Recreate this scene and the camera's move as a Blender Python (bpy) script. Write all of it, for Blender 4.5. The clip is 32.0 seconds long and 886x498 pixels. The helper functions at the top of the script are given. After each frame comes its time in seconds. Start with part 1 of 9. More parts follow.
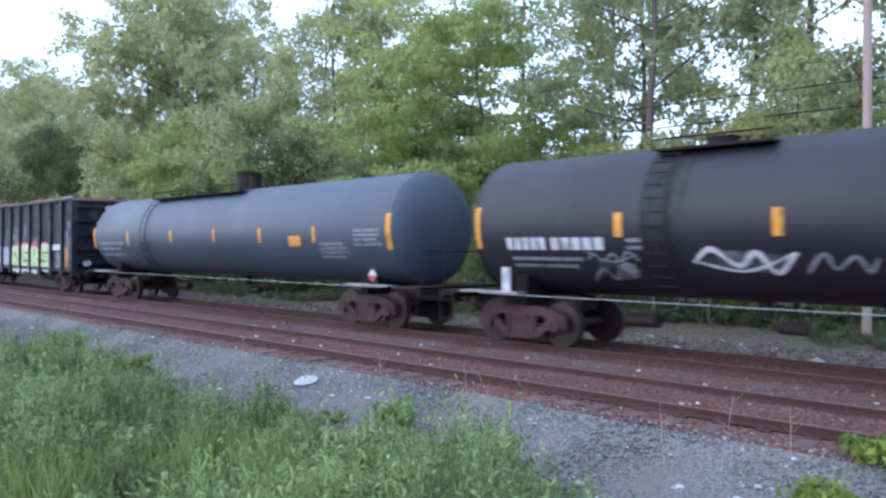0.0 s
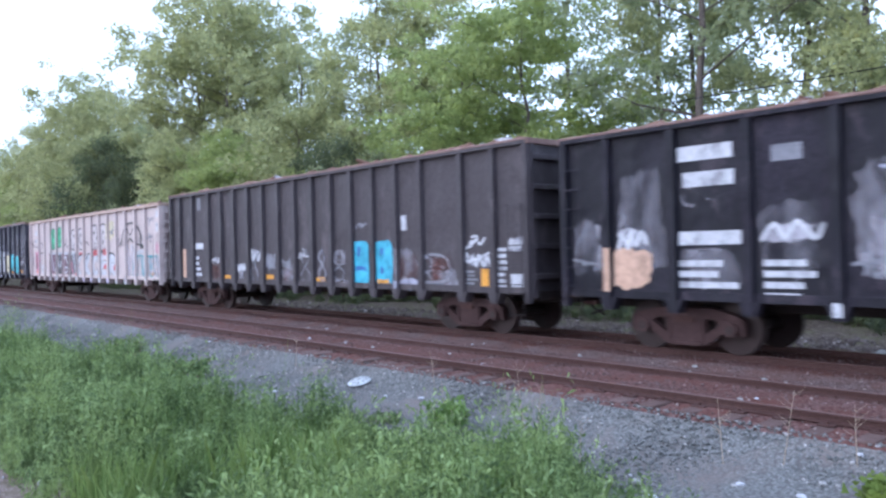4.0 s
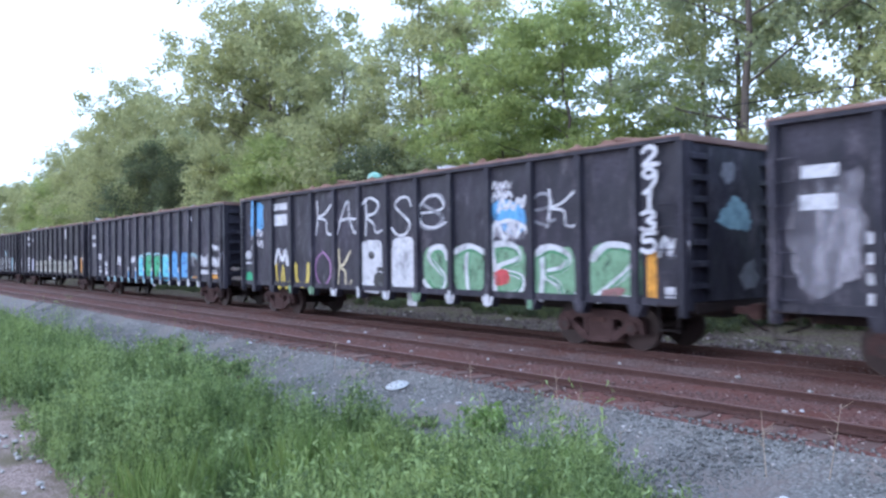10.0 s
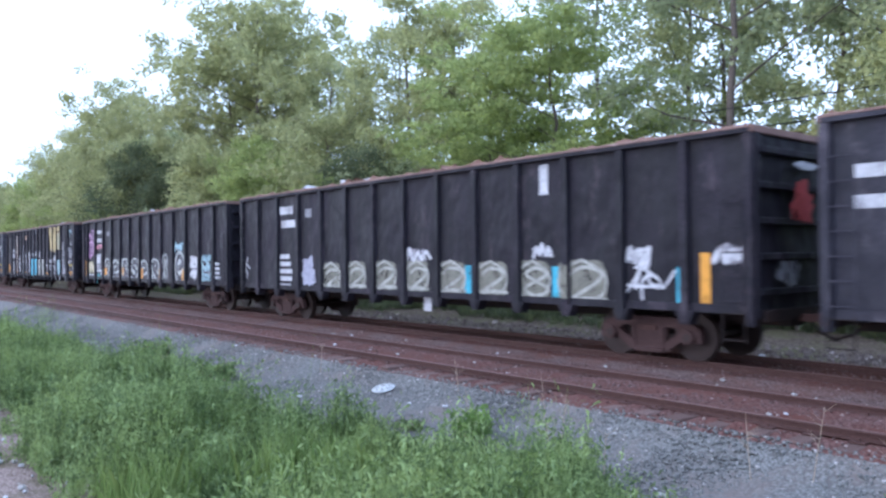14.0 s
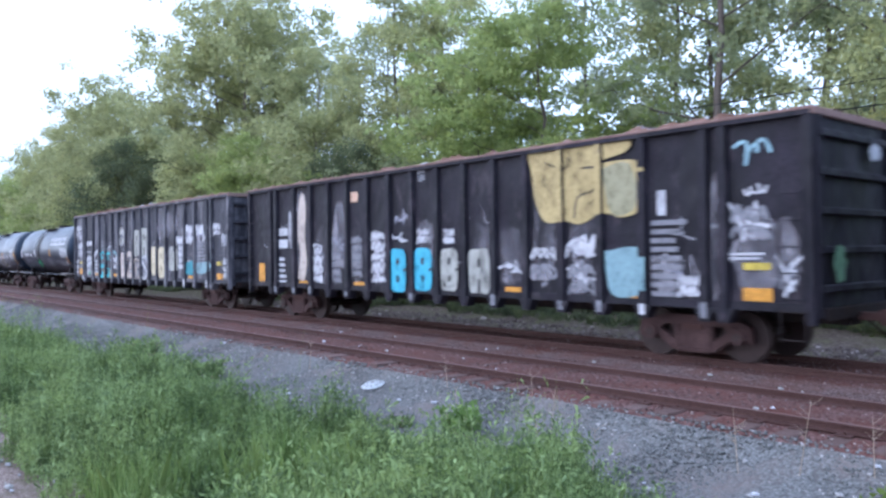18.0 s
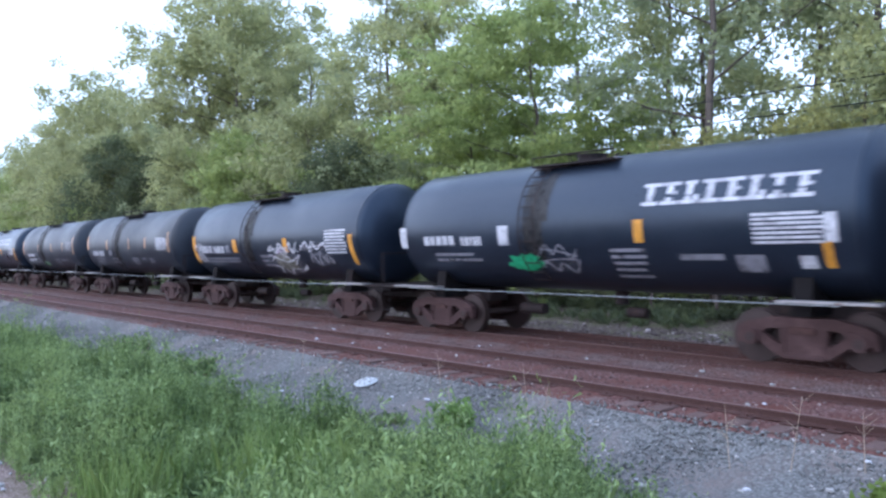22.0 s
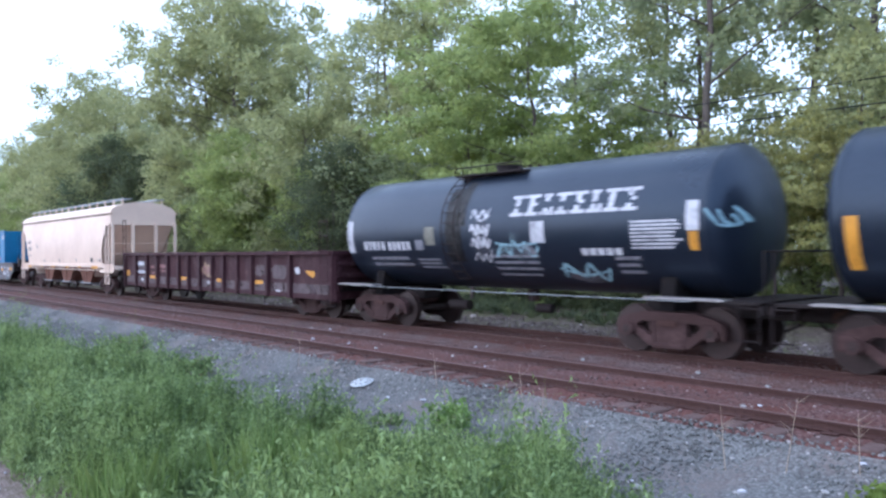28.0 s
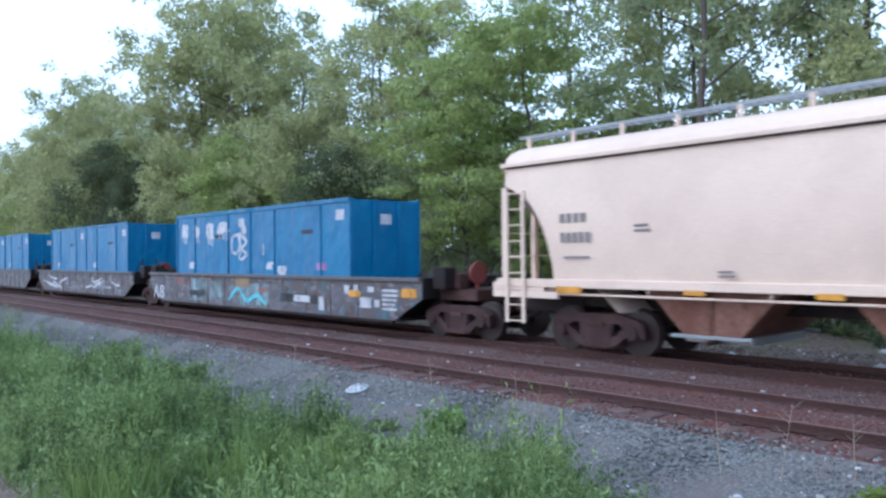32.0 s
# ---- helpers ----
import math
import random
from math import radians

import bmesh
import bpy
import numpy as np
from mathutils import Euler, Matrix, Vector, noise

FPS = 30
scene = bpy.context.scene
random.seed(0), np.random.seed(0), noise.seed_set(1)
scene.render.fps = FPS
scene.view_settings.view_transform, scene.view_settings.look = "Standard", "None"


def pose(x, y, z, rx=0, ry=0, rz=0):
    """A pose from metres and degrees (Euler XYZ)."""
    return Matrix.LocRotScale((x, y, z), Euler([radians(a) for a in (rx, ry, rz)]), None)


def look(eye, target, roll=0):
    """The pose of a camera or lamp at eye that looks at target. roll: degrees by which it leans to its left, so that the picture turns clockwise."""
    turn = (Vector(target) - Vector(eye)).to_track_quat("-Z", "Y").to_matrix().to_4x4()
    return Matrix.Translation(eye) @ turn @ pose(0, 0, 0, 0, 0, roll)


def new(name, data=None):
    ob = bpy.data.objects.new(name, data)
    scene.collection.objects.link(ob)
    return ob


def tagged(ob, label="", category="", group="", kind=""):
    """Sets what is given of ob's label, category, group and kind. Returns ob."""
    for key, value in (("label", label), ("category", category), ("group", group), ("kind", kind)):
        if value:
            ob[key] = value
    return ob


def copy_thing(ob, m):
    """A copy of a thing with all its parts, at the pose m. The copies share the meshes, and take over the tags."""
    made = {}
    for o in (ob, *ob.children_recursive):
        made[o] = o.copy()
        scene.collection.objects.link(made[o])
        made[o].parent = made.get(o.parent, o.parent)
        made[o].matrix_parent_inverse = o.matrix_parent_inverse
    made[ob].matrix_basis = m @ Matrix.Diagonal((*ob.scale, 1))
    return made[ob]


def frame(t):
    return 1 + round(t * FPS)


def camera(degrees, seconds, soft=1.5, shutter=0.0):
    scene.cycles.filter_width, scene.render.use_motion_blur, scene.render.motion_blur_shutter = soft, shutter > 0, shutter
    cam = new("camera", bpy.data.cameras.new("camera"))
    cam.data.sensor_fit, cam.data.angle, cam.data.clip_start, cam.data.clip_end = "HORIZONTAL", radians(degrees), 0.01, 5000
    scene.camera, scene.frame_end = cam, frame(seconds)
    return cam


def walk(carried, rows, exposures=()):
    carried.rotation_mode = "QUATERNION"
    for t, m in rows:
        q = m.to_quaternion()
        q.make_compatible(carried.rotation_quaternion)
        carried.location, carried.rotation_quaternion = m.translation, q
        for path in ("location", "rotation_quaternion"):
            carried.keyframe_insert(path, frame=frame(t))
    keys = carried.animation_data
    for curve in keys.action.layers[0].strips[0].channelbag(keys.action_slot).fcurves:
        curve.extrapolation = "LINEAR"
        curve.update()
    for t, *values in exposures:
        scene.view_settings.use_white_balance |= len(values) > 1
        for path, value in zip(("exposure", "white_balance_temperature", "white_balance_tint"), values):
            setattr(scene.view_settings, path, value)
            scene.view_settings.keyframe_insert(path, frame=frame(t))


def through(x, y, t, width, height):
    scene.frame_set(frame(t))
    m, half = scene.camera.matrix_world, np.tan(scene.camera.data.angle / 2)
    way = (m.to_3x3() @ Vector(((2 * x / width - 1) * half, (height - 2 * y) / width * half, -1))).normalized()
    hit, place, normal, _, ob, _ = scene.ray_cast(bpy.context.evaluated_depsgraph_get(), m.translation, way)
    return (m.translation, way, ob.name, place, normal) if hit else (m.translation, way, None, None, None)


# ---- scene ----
EXPOSURES = [(0.0, 0.74, 5600, 14.5), (12.0, 0.73, 5600, 14.5), (18.0, 0.71, 5550, 15.5), (28.6, 0.66, 5600, 14.5), (29.6, 0.64, 5650, 12.5), (31.0, 0.2, 5550, 10.5), (31.7, 0.26, 5480, 9), (32.0, 0.4, 5450, 8.5)]
cam = camera(59.20, 32.0, soft=2.6, shutter=0.3)
PATH = [
    (0.0, pose(0, 0, 2.015, 89.98, -0.13, 45.04)),
    (0.5, pose(0, 0, 2.015, 89.77, 0.07, 45.90)),
    (1.0, pose(0, 0, 2.015, 89.72, 0.61, 46.67)),
    (1.5, pose(0, 0, 2.015, 90.03, 0.77, 47.20)),
    (2.0, pose(0, 0, 2.015, 90.14, 1.10, 47.61)),
    (2.5, pose(0, 0, 2.015, 89.78, 1.12, 48.27)),
    (4.5, pose(0, 0, 2.015, 90.08, 1.44, 48.77)),
    (5.0, pose(0, 0, 2.015, 90.15, 1.43, 49.12)),
    (5.5, pose(0, 0, 2.015, 90.16, 1.47, 49.62)),
    (6.0, pose(0, 0, 2.015, 90.25, 1.40, 50.27)),
    (6.5, pose(0, 0, 2.015, 90.26, 1.33, 50.61)),
    (7.0, pose(0, 0, 2.015, 90.14, 1.39, 50.72)),
    (7.5, pose(0, 0, 2.015, 90.00, 1.29, 50.63)),
    (8.0, pose(0, 0, 2.015, 90.18, 1.30, 50.38)),
    (8.5, pose(0, 0, 2.015, 90.17, 1.16, 50.56)),
    (9.0, pose(0, 0, 2.015, 90.39, 0.77, 50.72)),
    (9.5, pose(0, 0, 2.015, 90.30, 0.63, 51.47)),
    (10.0, pose(0, 0, 2.015, 90.39, 0.70, 51.51)),
    (10.5, pose(0, 0, 2.015, 90.45, 0.95, 51.32)),
    (11.0, pose(0, 0, 2.015, 90.33, 1.02, 51.00)),
    (11.5, pose(0, 0, 2.015, 90.53, 1.03, 51.04)),
    (12.0, pose(0, 0, 2.015, 90.31, 0.89, 51.11)),
    (12.5, pose(0, 0, 2.015, 90.33, 0.78, 50.90)),
    (13.0, pose(0, 0, 2.015, 90.57, 0.65, 50.76)),
    (13.5, pose(0, 0, 2.015, 90.59, 0.56, 50.66)),
    (14.0, pose(0, 0, 2.015, 90.59, 0.53, 50.54)),
    (14.5, pose(0, 0, 2.015, 90.17, 0.72, 50.39)),
    (16.5, pose(0, 0, 2.015, 90.05, 0.61, 50.03)),
    (17.0, pose(0, 0, 2.015, 90.17, 0.57, 50.15)),
    (17.5, pose(0, 0, 2.015, 90.10, 0.59, 49.90)),
    (18.0, pose(0, 0, 2.015, 90.31, 0.73, 49.72)),
    (18.5, pose(0, 0, 2.015, 90.18, 0.65, 49.66)),
    (19.0, pose(0, 0, 2.015, 90.17, 0.69, 49.74)),
    (19.5, pose(0, 0, 2.015, 90.13, 0.73, 49.72)),
    (20.0, pose(0, 0, 2.015, 90.10, 0.67, 49.70)),
    (20.5, pose(0, 0, 2.015, 90.12, 0.70, 49.47)),
    (21.0, pose(0, 0, 2.015, 90.14, 0.76, 49.22)),
    (21.5, pose(0, 0, 2.015, 90.26, 0.82, 49.23)),
    (22.0, pose(0, 0, 2.015, 90.09, 0.79, 49.19)),
    (22.5, pose(0, 0, 2.015, 90.11, 0.68, 49.35)),
    (23.0, pose(0, 0, 2.015, 89.94, 0.81, 49.36)),
    (23.5, pose(0, 0, 2.015, 89.91, 0.78, 49.36)),
    (24.0, pose(0, 0, 2.015, 89.92, 0.84, 48.93)),
    (24.5, pose(0, 0, 2.015, 89.79, 0.91, 48.88)),
    (25.0, pose(0, 0, 2.015, 89.58, 0.78, 48.99)),
    (25.5, pose(0, 0, 2.015, 89.60, 0.55, 49.12)),
    (27.5, pose(0, 0, 2.015, 90.06, 0.58, 49.09)),
    (28.0, pose(0, 0, 2.015, 90.13, 0.54, 48.95)),
    (28.5, pose(0, 0, 2.015, 90.10, 0.59, 49.04)),
    (29.0, pose(0, 0, 2.015, 89.93, 0.60, 49.18)),
    (29.5, pose(0, 0, 2.015, 90.01, 0.67, 48.80)),
    (30.0, pose(0, 0, 2.015, 89.90, 0.85, 48.72)),
    (30.5, pose(0, 0, 2.015, 90.26, 0.79, 48.66)),
    (31.0, pose(0, 0, 2.015, 90.26, 0.57, 48.68)),
    (31.5, pose(0, 0, 2.015, 90.38, 0.53, 48.78)),
    (32.0, pose(0, 0, 2.015, 90.54, 0.61, 48.60)),
]
walk(cam, PATH, exposures=EXPOSURES)

# ---- sky and sun: bright, thinly clouded evening sky ----
world = bpy.data.worlds.new("world")
scene.world = world
world.use_nodes = True
wn, wl = world.node_tree.nodes, world.node_tree.links
sky = wn.new("ShaderNodeTexSky")
sky.sky_type, sky.sun_disc = "NISHITA", False
sky.sun_elevation, sky.sun_rotation = radians(20), radians(210)
sky.air_density, sky.dust_density, sky.ozone_density = 1.0, 1.0, 1.0
veil = wn.new("ShaderNodeMixRGB")
veil.inputs["Fac"].default_value = 0.75
veil.inputs["Color2"].default_value = (7.6, 9.05, 11.2, 1)
wl.new(sky.outputs["Color"], veil.inputs["Color1"])
wl.new(veil.outputs["Color"], wn["Background"].inputs["Color"])
wn["Background"].inputs["Strength"].default_value = 0.15
sun = new("sun", bpy.data.lights.new("sun", "SUN"))
sun.data.energy, sun.data.angle, sun.data.color = 1.5, radians(100), (1.0, 0.93, 0.87)
sun.matrix_world = look((-30, -52, 22), (0, 0, 0))

# ---- materials ----


def material(name):
    m = bpy.data.materials.new(name)
    m.use_nodes = True
    return m, m.node_tree.nodes, m.node_tree.links


def noise_at(n, l, scale, detail=5, rough=0.6, stretch=None, coord="Object", offset=True):
    tc = n.new("ShaderNodeTexCoord")
    mp = n.new("ShaderNodeMapping")
    if stretch:
        mp.inputs["Scale"].default_value = stretch
    l.new(tc.outputs[coord], mp.inputs["Vector"])
    if offset:
        oi = n.new("ShaderNodeObjectInfo")
        vm = n.new("ShaderNodeVectorMath")
        vm.operation = "MULTIPLY"
        l.new(oi.outputs["Random"], vm.inputs[0])
        vm.inputs[1].default_value = (37, 17, 23)
        l.new(vm.outputs[0], mp.inputs["Location"])
    t = n.new("ShaderNodeTexNoise")
    t.inputs["Scale"].default_value, t.inputs["Detail"].default_value, t.inputs["Roughness"].default_value = scale, detail, rough
    l.new(mp.outputs[0], t.inputs["Vector"])
    return t


def ramp(n, l, src, a, b):
    r = n.new("ShaderNodeMapRange")
    r.inputs["From Min"].default_value, r.inputs["From Max"].default_value = a, b
    l.new(src, r.inputs["Value"])
    return r.outputs[0]


def mixed(n, l, fac, a, b):
    m = n.new("ShaderNodeMixRGB")
    if isinstance(fac, (int, float)):
        m.inputs["Fac"].default_value = fac
    else:
        l.new(fac, m.inputs["Fac"])
    for k, v in (("Color1", a), ("Color2", b)):
        if isinstance(v, tuple):
            m.inputs[k].default_value = (*v[:3], 1)
        else:
            l.new(v, m.inputs[k])
    return m.outputs[0]


def bumped(n, l, src, strength, dist):
    b = n.new("ShaderNodeBump")
    b.inputs["Strength"].default_value, b.inputs["Distance"].default_value = strength, dist
    l.new(src, b.inputs["Height"])
    l.new(b.outputs[0], n["Principled BSDF"].inputs["Normal"])


def surface(name, base, second, wear=None, rough=0.6, metal=0.0, big=0.6, fine=14.0, cut=(0.45, 0.7),
            wear_cut=(0.58, 0.7), wear_scale=3.0, bump=0.3, dist=0.01, streak=None, spec=0.4, dents=0.0):
    """Two tones in large patches, fine grain, and a third tone as stains or rust."""
    m, n, l = material(name)
    p = n["Principled BSDF"]
    a = noise_at(n, l, big, 6, 0.65, streak)
    f = noise_at(n, l, fine, 4, 0.7)
    col = mixed(n, l, ramp(n, l, a.outputs["Fac"], *cut), base, second)
    dark = tuple(c * 0.72 for c in base)
    col = mixed(n, l, ramp(n, l, f.outputs["Fac"], 0.45, 0.75), col, dark)
    if wear:
        w = noise_at(n, l, wear_scale, 8, 0.75, streak)
        col = mixed(n, l, ramp(n, l, w.outputs["Fac"], *wear_cut), col, wear)
    l.new(col, p.inputs["Base Color"])
    l.new(ramp_to(n, l, a.outputs["Fac"], rough - 0.1, rough + 0.12), p.inputs["Roughness"])
    p.inputs["Metallic"].default_value = metal
    p.inputs["Specular IOR Level"].default_value = spec
    bumped(n, l, f.outputs["Fac"], bump, dist)
    if dents:
        big_dent = noise_at(n, l, 1.4, 2, 0.5, (1, 1, 0.7))
        d = n.new("ShaderNodeBump")
        d.inputs["Strength"].default_value, d.inputs["Distance"].default_value = 1.0, dents
        l.new(big_dent.outputs["Fac"], d.inputs["Height"])
        l.new(d.outputs[0], p.inputs["Normal"].links[0].from_node.inputs["Normal"])
    return m


def ramp_to(n, l, src, lo, hi):
    r = n.new("ShaderNodeMapRange")
    r.inputs["From Min"].default_value, r.inputs["From Max"].default_value = 0.3, 0.7
    r.inputs["To Min"].default_value, r.inputs["To Max"].default_value = lo, hi
    l.new(src, r.inputs["Value"])
    return r.outputs[0]


def leafy(name, a, b, trans, through=0.4, patch=0.0):
    m, n, l = material(name)
    p = n["Principled BSDF"]
    g = n.new("ShaderNodeNewGeometry")
    big = noise_at(n, l, 0.6, 3, 0.6, offset=False)
    oi = n.new("ShaderNodeObjectInfo")
    c1 = mixed(n, l, g.outputs["Random Per Island"], a, b)
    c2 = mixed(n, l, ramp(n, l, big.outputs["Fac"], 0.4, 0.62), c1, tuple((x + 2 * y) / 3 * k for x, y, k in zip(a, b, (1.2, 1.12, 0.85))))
    # noise darkens some leaf bunches: clump shading put into the base colour
    bunch_shade = noise_at(n, l, 1.7, 2, 0.5, offset=False)
    c2 = mixed(n, l, ramp(n, l, bunch_shade.outputs["Fac"], 0.56, 0.42), c2, tuple(x * 0.8 for x in a))
    tone = n.new("ShaderNodeHueSaturation")
    l.new(c2, tone.inputs["Color"])
    v = n.new("ShaderNodeMapRange")
    v.inputs["To Min"].default_value, v.inputs["To Max"].default_value = 0.8, 1.25
    l.new(oi.outputs["Random"], v.inputs["Value"])
    l.new(v.outputs[0], tone.inputs["Value"])
    shade = tone.outputs[0]
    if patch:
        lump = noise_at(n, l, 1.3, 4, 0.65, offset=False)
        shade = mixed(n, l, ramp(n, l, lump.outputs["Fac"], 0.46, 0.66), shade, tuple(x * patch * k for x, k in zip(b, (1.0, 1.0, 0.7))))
        # shade between the clumps, painted into the leaf colour as dark noise patches
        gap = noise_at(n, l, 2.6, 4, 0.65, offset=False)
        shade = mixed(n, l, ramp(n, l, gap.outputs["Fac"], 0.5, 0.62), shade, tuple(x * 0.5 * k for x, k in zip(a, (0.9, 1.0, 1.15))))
        # upright streaks: paler stems, with shade between them darkened in the colour
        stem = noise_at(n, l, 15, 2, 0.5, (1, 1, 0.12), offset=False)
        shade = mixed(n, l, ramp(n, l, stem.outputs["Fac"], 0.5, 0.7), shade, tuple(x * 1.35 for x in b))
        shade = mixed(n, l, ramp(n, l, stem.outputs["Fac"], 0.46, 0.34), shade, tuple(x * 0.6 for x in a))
    l.new(shade, p.inputs["Base Color"])
    p.inputs["Roughness"].default_value = 0.7
    p.inputs["Specular IOR Level"].default_value = 0.12
    tr = n.new("ShaderNodeBsdfTranslucent")
    tr.inputs["Color"].default_value = (*trans, 1)
    mix = n.new("ShaderNodeMixShader")
    mix.inputs["Fac"].default_value = through
    l.new(p.outputs[0], mix.inputs[1])
    l.new(tr.outputs[0], mix.inputs[2])
    l.new(mix.outputs[0], n["Material Output"].inputs["Surface"])
    return m


M = {}
RUST, DUST = (0.13, 0.055, 0.03), (0.16, 0.13, 0.12)
M["black_paint"] = surface("black_car_paint", (0.0125, 0.0115, 0.017), (0.03, 0.0245, 0.036), (0.095, 0.074, 0.09), 0.6, big=1.1, streak=(1, 1, 0.45), wear_cut=(0.55, 0.78), wear_scale=1.6, spec=0.2, dents=0.16)
M["bluish_black"] = surface("faded_bluish_black_car_paint", (0.025, 0.024, 0.034), (0.055, 0.049, 0.067), (0.15, 0.128, 0.15), 0.58, big=1.1, streak=(1, 1, 0.45), wear_cut=(0.55, 0.78), wear_scale=1.6, spec=0.2, dents=0.16)
M["brown_paint"] = surface("brown_car_paint", (0.043, 0.034, 0.039), (0.062, 0.05, 0.055), (0.13, 0.105, 0.11), 0.65, streak=(1, 1, 0.3), wear_cut=(0.54, 0.76), wear_scale=1.3, dents=0.12)
M["smeared_black"] = surface("smeared_black_car_paint", (0.03, 0.03, 0.04), (0.085, 0.083, 0.1), (0.27, 0.255, 0.28), 0.6, big=0.9, streak=(1, 1, 0.25), cut=(0.42, 0.66), wear_cut=(0.5, 0.72), wear_scale=1.2, spec=0.18, dents=0.12)
M["grating"] = surface("grey_steel_grating", (0.26, 0.28, 0.29), (0.32, 0.34, 0.35), (0.2, 0.19, 0.18), 0.6)
M["red_gear"] = surface("rust_red_brake_gear", (0.2, 0.045, 0.035), (0.14, 0.05, 0.04), (0.07, 0.035, 0.03), 0.7)
M["grey_paint"] = surface("pale_grey_car_paint", (0.5, 0.405, 0.385), (0.42, 0.345, 0.33), (0.24, 0.18, 0.165), 0.6, streak=(1, 1, 0.3), wear_cut=(0.62, 0.75), dents=0.12)
M["rim_tan"] = surface("tan_stained_rim", (0.42, 0.3, 0.245), (0.33, 0.22, 0.17), (0.2, 0.12, 0.09), 0.75)
M["maroon_paint"] = surface("oxide_red_car_paint", (0.04, 0.014, 0.018), (0.062, 0.025, 0.029), (0.11, 0.06, 0.06), 0.7, streak=(1, 1, 0.4), wear_cut=(0.54, 0.72), spec=0.2, dents=0.12)
M["tank_paint"] = surface("black_tank_paint", (0.011, 0.0155, 0.025), (0.015, 0.02, 0.032), (0.024, 0.028, 0.036), 0.36, big=0.4, wear_cut=(0.64, 0.8), bump=0.03, spec=0.48)
M["tank_paint"].node_tree.nodes["Principled BSDF"].inputs["Specular Tint"].default_value = (0.6, 0.76, 1.0, 1)
M["tank_faded"] = surface("dull_blue_grey_tank_paint", (0.04, 0.055, 0.078), (0.053, 0.071, 0.098), (0.075, 0.08, 0.09), 0.5, big=0.4, wear_cut=(0.6, 0.8), bump=0.05, spec=0.45)
M["tank_plum"] = surface("dull_plum_black_tank_paint", (0.014, 0.012, 0.019), (0.02, 0.017, 0.026), (0.04, 0.035, 0.044), 0.5, big=0.5, wear_cut=(0.58, 0.8), bump=0.05, spec=0.4)
M["tank_grey"] = surface("faded_black_tank_paint", (0.0105, 0.0155, 0.026), (0.015, 0.022, 0.035), (0.028, 0.032, 0.042), 0.46, big=0.4, wear_cut=(0.62, 0.8), bump=0.05, spec=0.45)
M["hopper_paint"] = surface("cream_white_car_paint", (0.73, 0.555, 0.44), (0.63, 0.47, 0.375), (0.48, 0.32, 0.25), 0.5, big=0.5, fine=40.0, wear_cut=(0.64, 0.9), bump=0.0)
M["blue_paint"] = surface("bright_blue_container_paint", (0.003, 0.125, 0.275), (0.01, 0.18, 0.345), (0.005, 0.052, 0.115), 0.5, big=1.2, streak=(1, 1, 0.3), wear_cut=(0.56, 0.75), bump=0.1, dents=0.12)
M["bay_rust"] = surface("rust_brown_hopper_steel", (0.15, 0.066, 0.047), (0.25, 0.135, 0.105), (0.07, 0.032, 0.024), 0.8, big=1.6, streak=(1, 1, 0.5), cut=(0.4, 0.65), spec=0.12)
M["well_paint"] = surface("worn_grey_well_car_paint", (0.1, 0.09, 0.094), (0.16, 0.14, 0.14), (0.09, 0.042, 0.033), 0.65, big=1.4, wear_cut=(0.52, 0.65))
M["steel_dark"] = surface("grimy_dark_steel", (0.02, 0.015, 0.015), (0.036, 0.024, 0.023), (0.09, 0.042, 0.026), 0.7, spec=0.15)
M["truck_steel"] = surface("rusty_cast_steel", (0.058, 0.029, 0.025), (0.11, 0.062, 0.055), (0.024, 0.013, 0.012), 0.7, big=2.5, wear_scale=5, spec=0.15)
M["underframe"] = surface("sooty_underframe_steel", (0.011, 0.0095, 0.01), (0.02, 0.016, 0.016), (0.04, 0.022, 0.019), 0.8, spec=0.08)
M["frame_steel"] = surface("dusty_cast_steel", (0.055, 0.031, 0.0295), (0.098, 0.06, 0.058), (0.023, 0.0125, 0.012), 0.75, big=2.5, wear_scale=5, spec=0.12)
M["wheel_steel"] = surface("brown_wheel_steel", (0.027, 0.0155, 0.0145), (0.048, 0.027, 0.025), (0.014, 0.008, 0.0075), 0.55, metal=0.2)
M["rim_rust"] = surface("rusty_top_rim", (0.24, 0.155, 0.135), (0.15, 0.09, 0.078), (0.4, 0.31, 0.29), 0.75, spec=0.15)
M["load"] = surface("rust_brown_debris", (0.17, 0.095, 0.07), (0.25, 0.15, 0.12), (0.45, 0.4, 0.38), 0.9, big=2.0, wear_cut=(0.6, 0.66), bump=0.8, dist=0.05, spec=0.15)
M["bare_steel"] = surface("worn_grey_steel", (0.33, 0.31, 0.31), (0.24, 0.22, 0.22), RUST, 0.5, metal=0.5)
M["rail_rust"] = surface("rusty_rail_steel", (0.075, 0.039, 0.034), (0.1, 0.056, 0.05), (0.045, 0.023, 0.02), 0.65, metal=0.2, spec=0.15)
M["rail_top"] = surface("worn_rail_head", (0.15, 0.09, 0.08), (0.19, 0.12, 0.11), RUST, 0.5, metal=0.3, spec=0.15)
M["tie_wood"] = surface("weathered_tie_wood", (0.105, 0.066, 0.058), (0.17, 0.115, 0.104), (0.045, 0.028, 0.025), 0.85, big=2.0, streak=(1, 0.2, 1), bump=0.6, spec=0.15)
M["bark"] = surface("grey_brown_bark", (0.12, 0.095, 0.082), (0.175, 0.145, 0.125), (0.06, 0.046, 0.038), 0.9, big=1.5, fine=9, streak=(1, 1, 0.2), bump=0.9, dist=0.04)
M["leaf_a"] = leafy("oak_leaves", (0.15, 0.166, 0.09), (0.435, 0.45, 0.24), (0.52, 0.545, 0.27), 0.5)
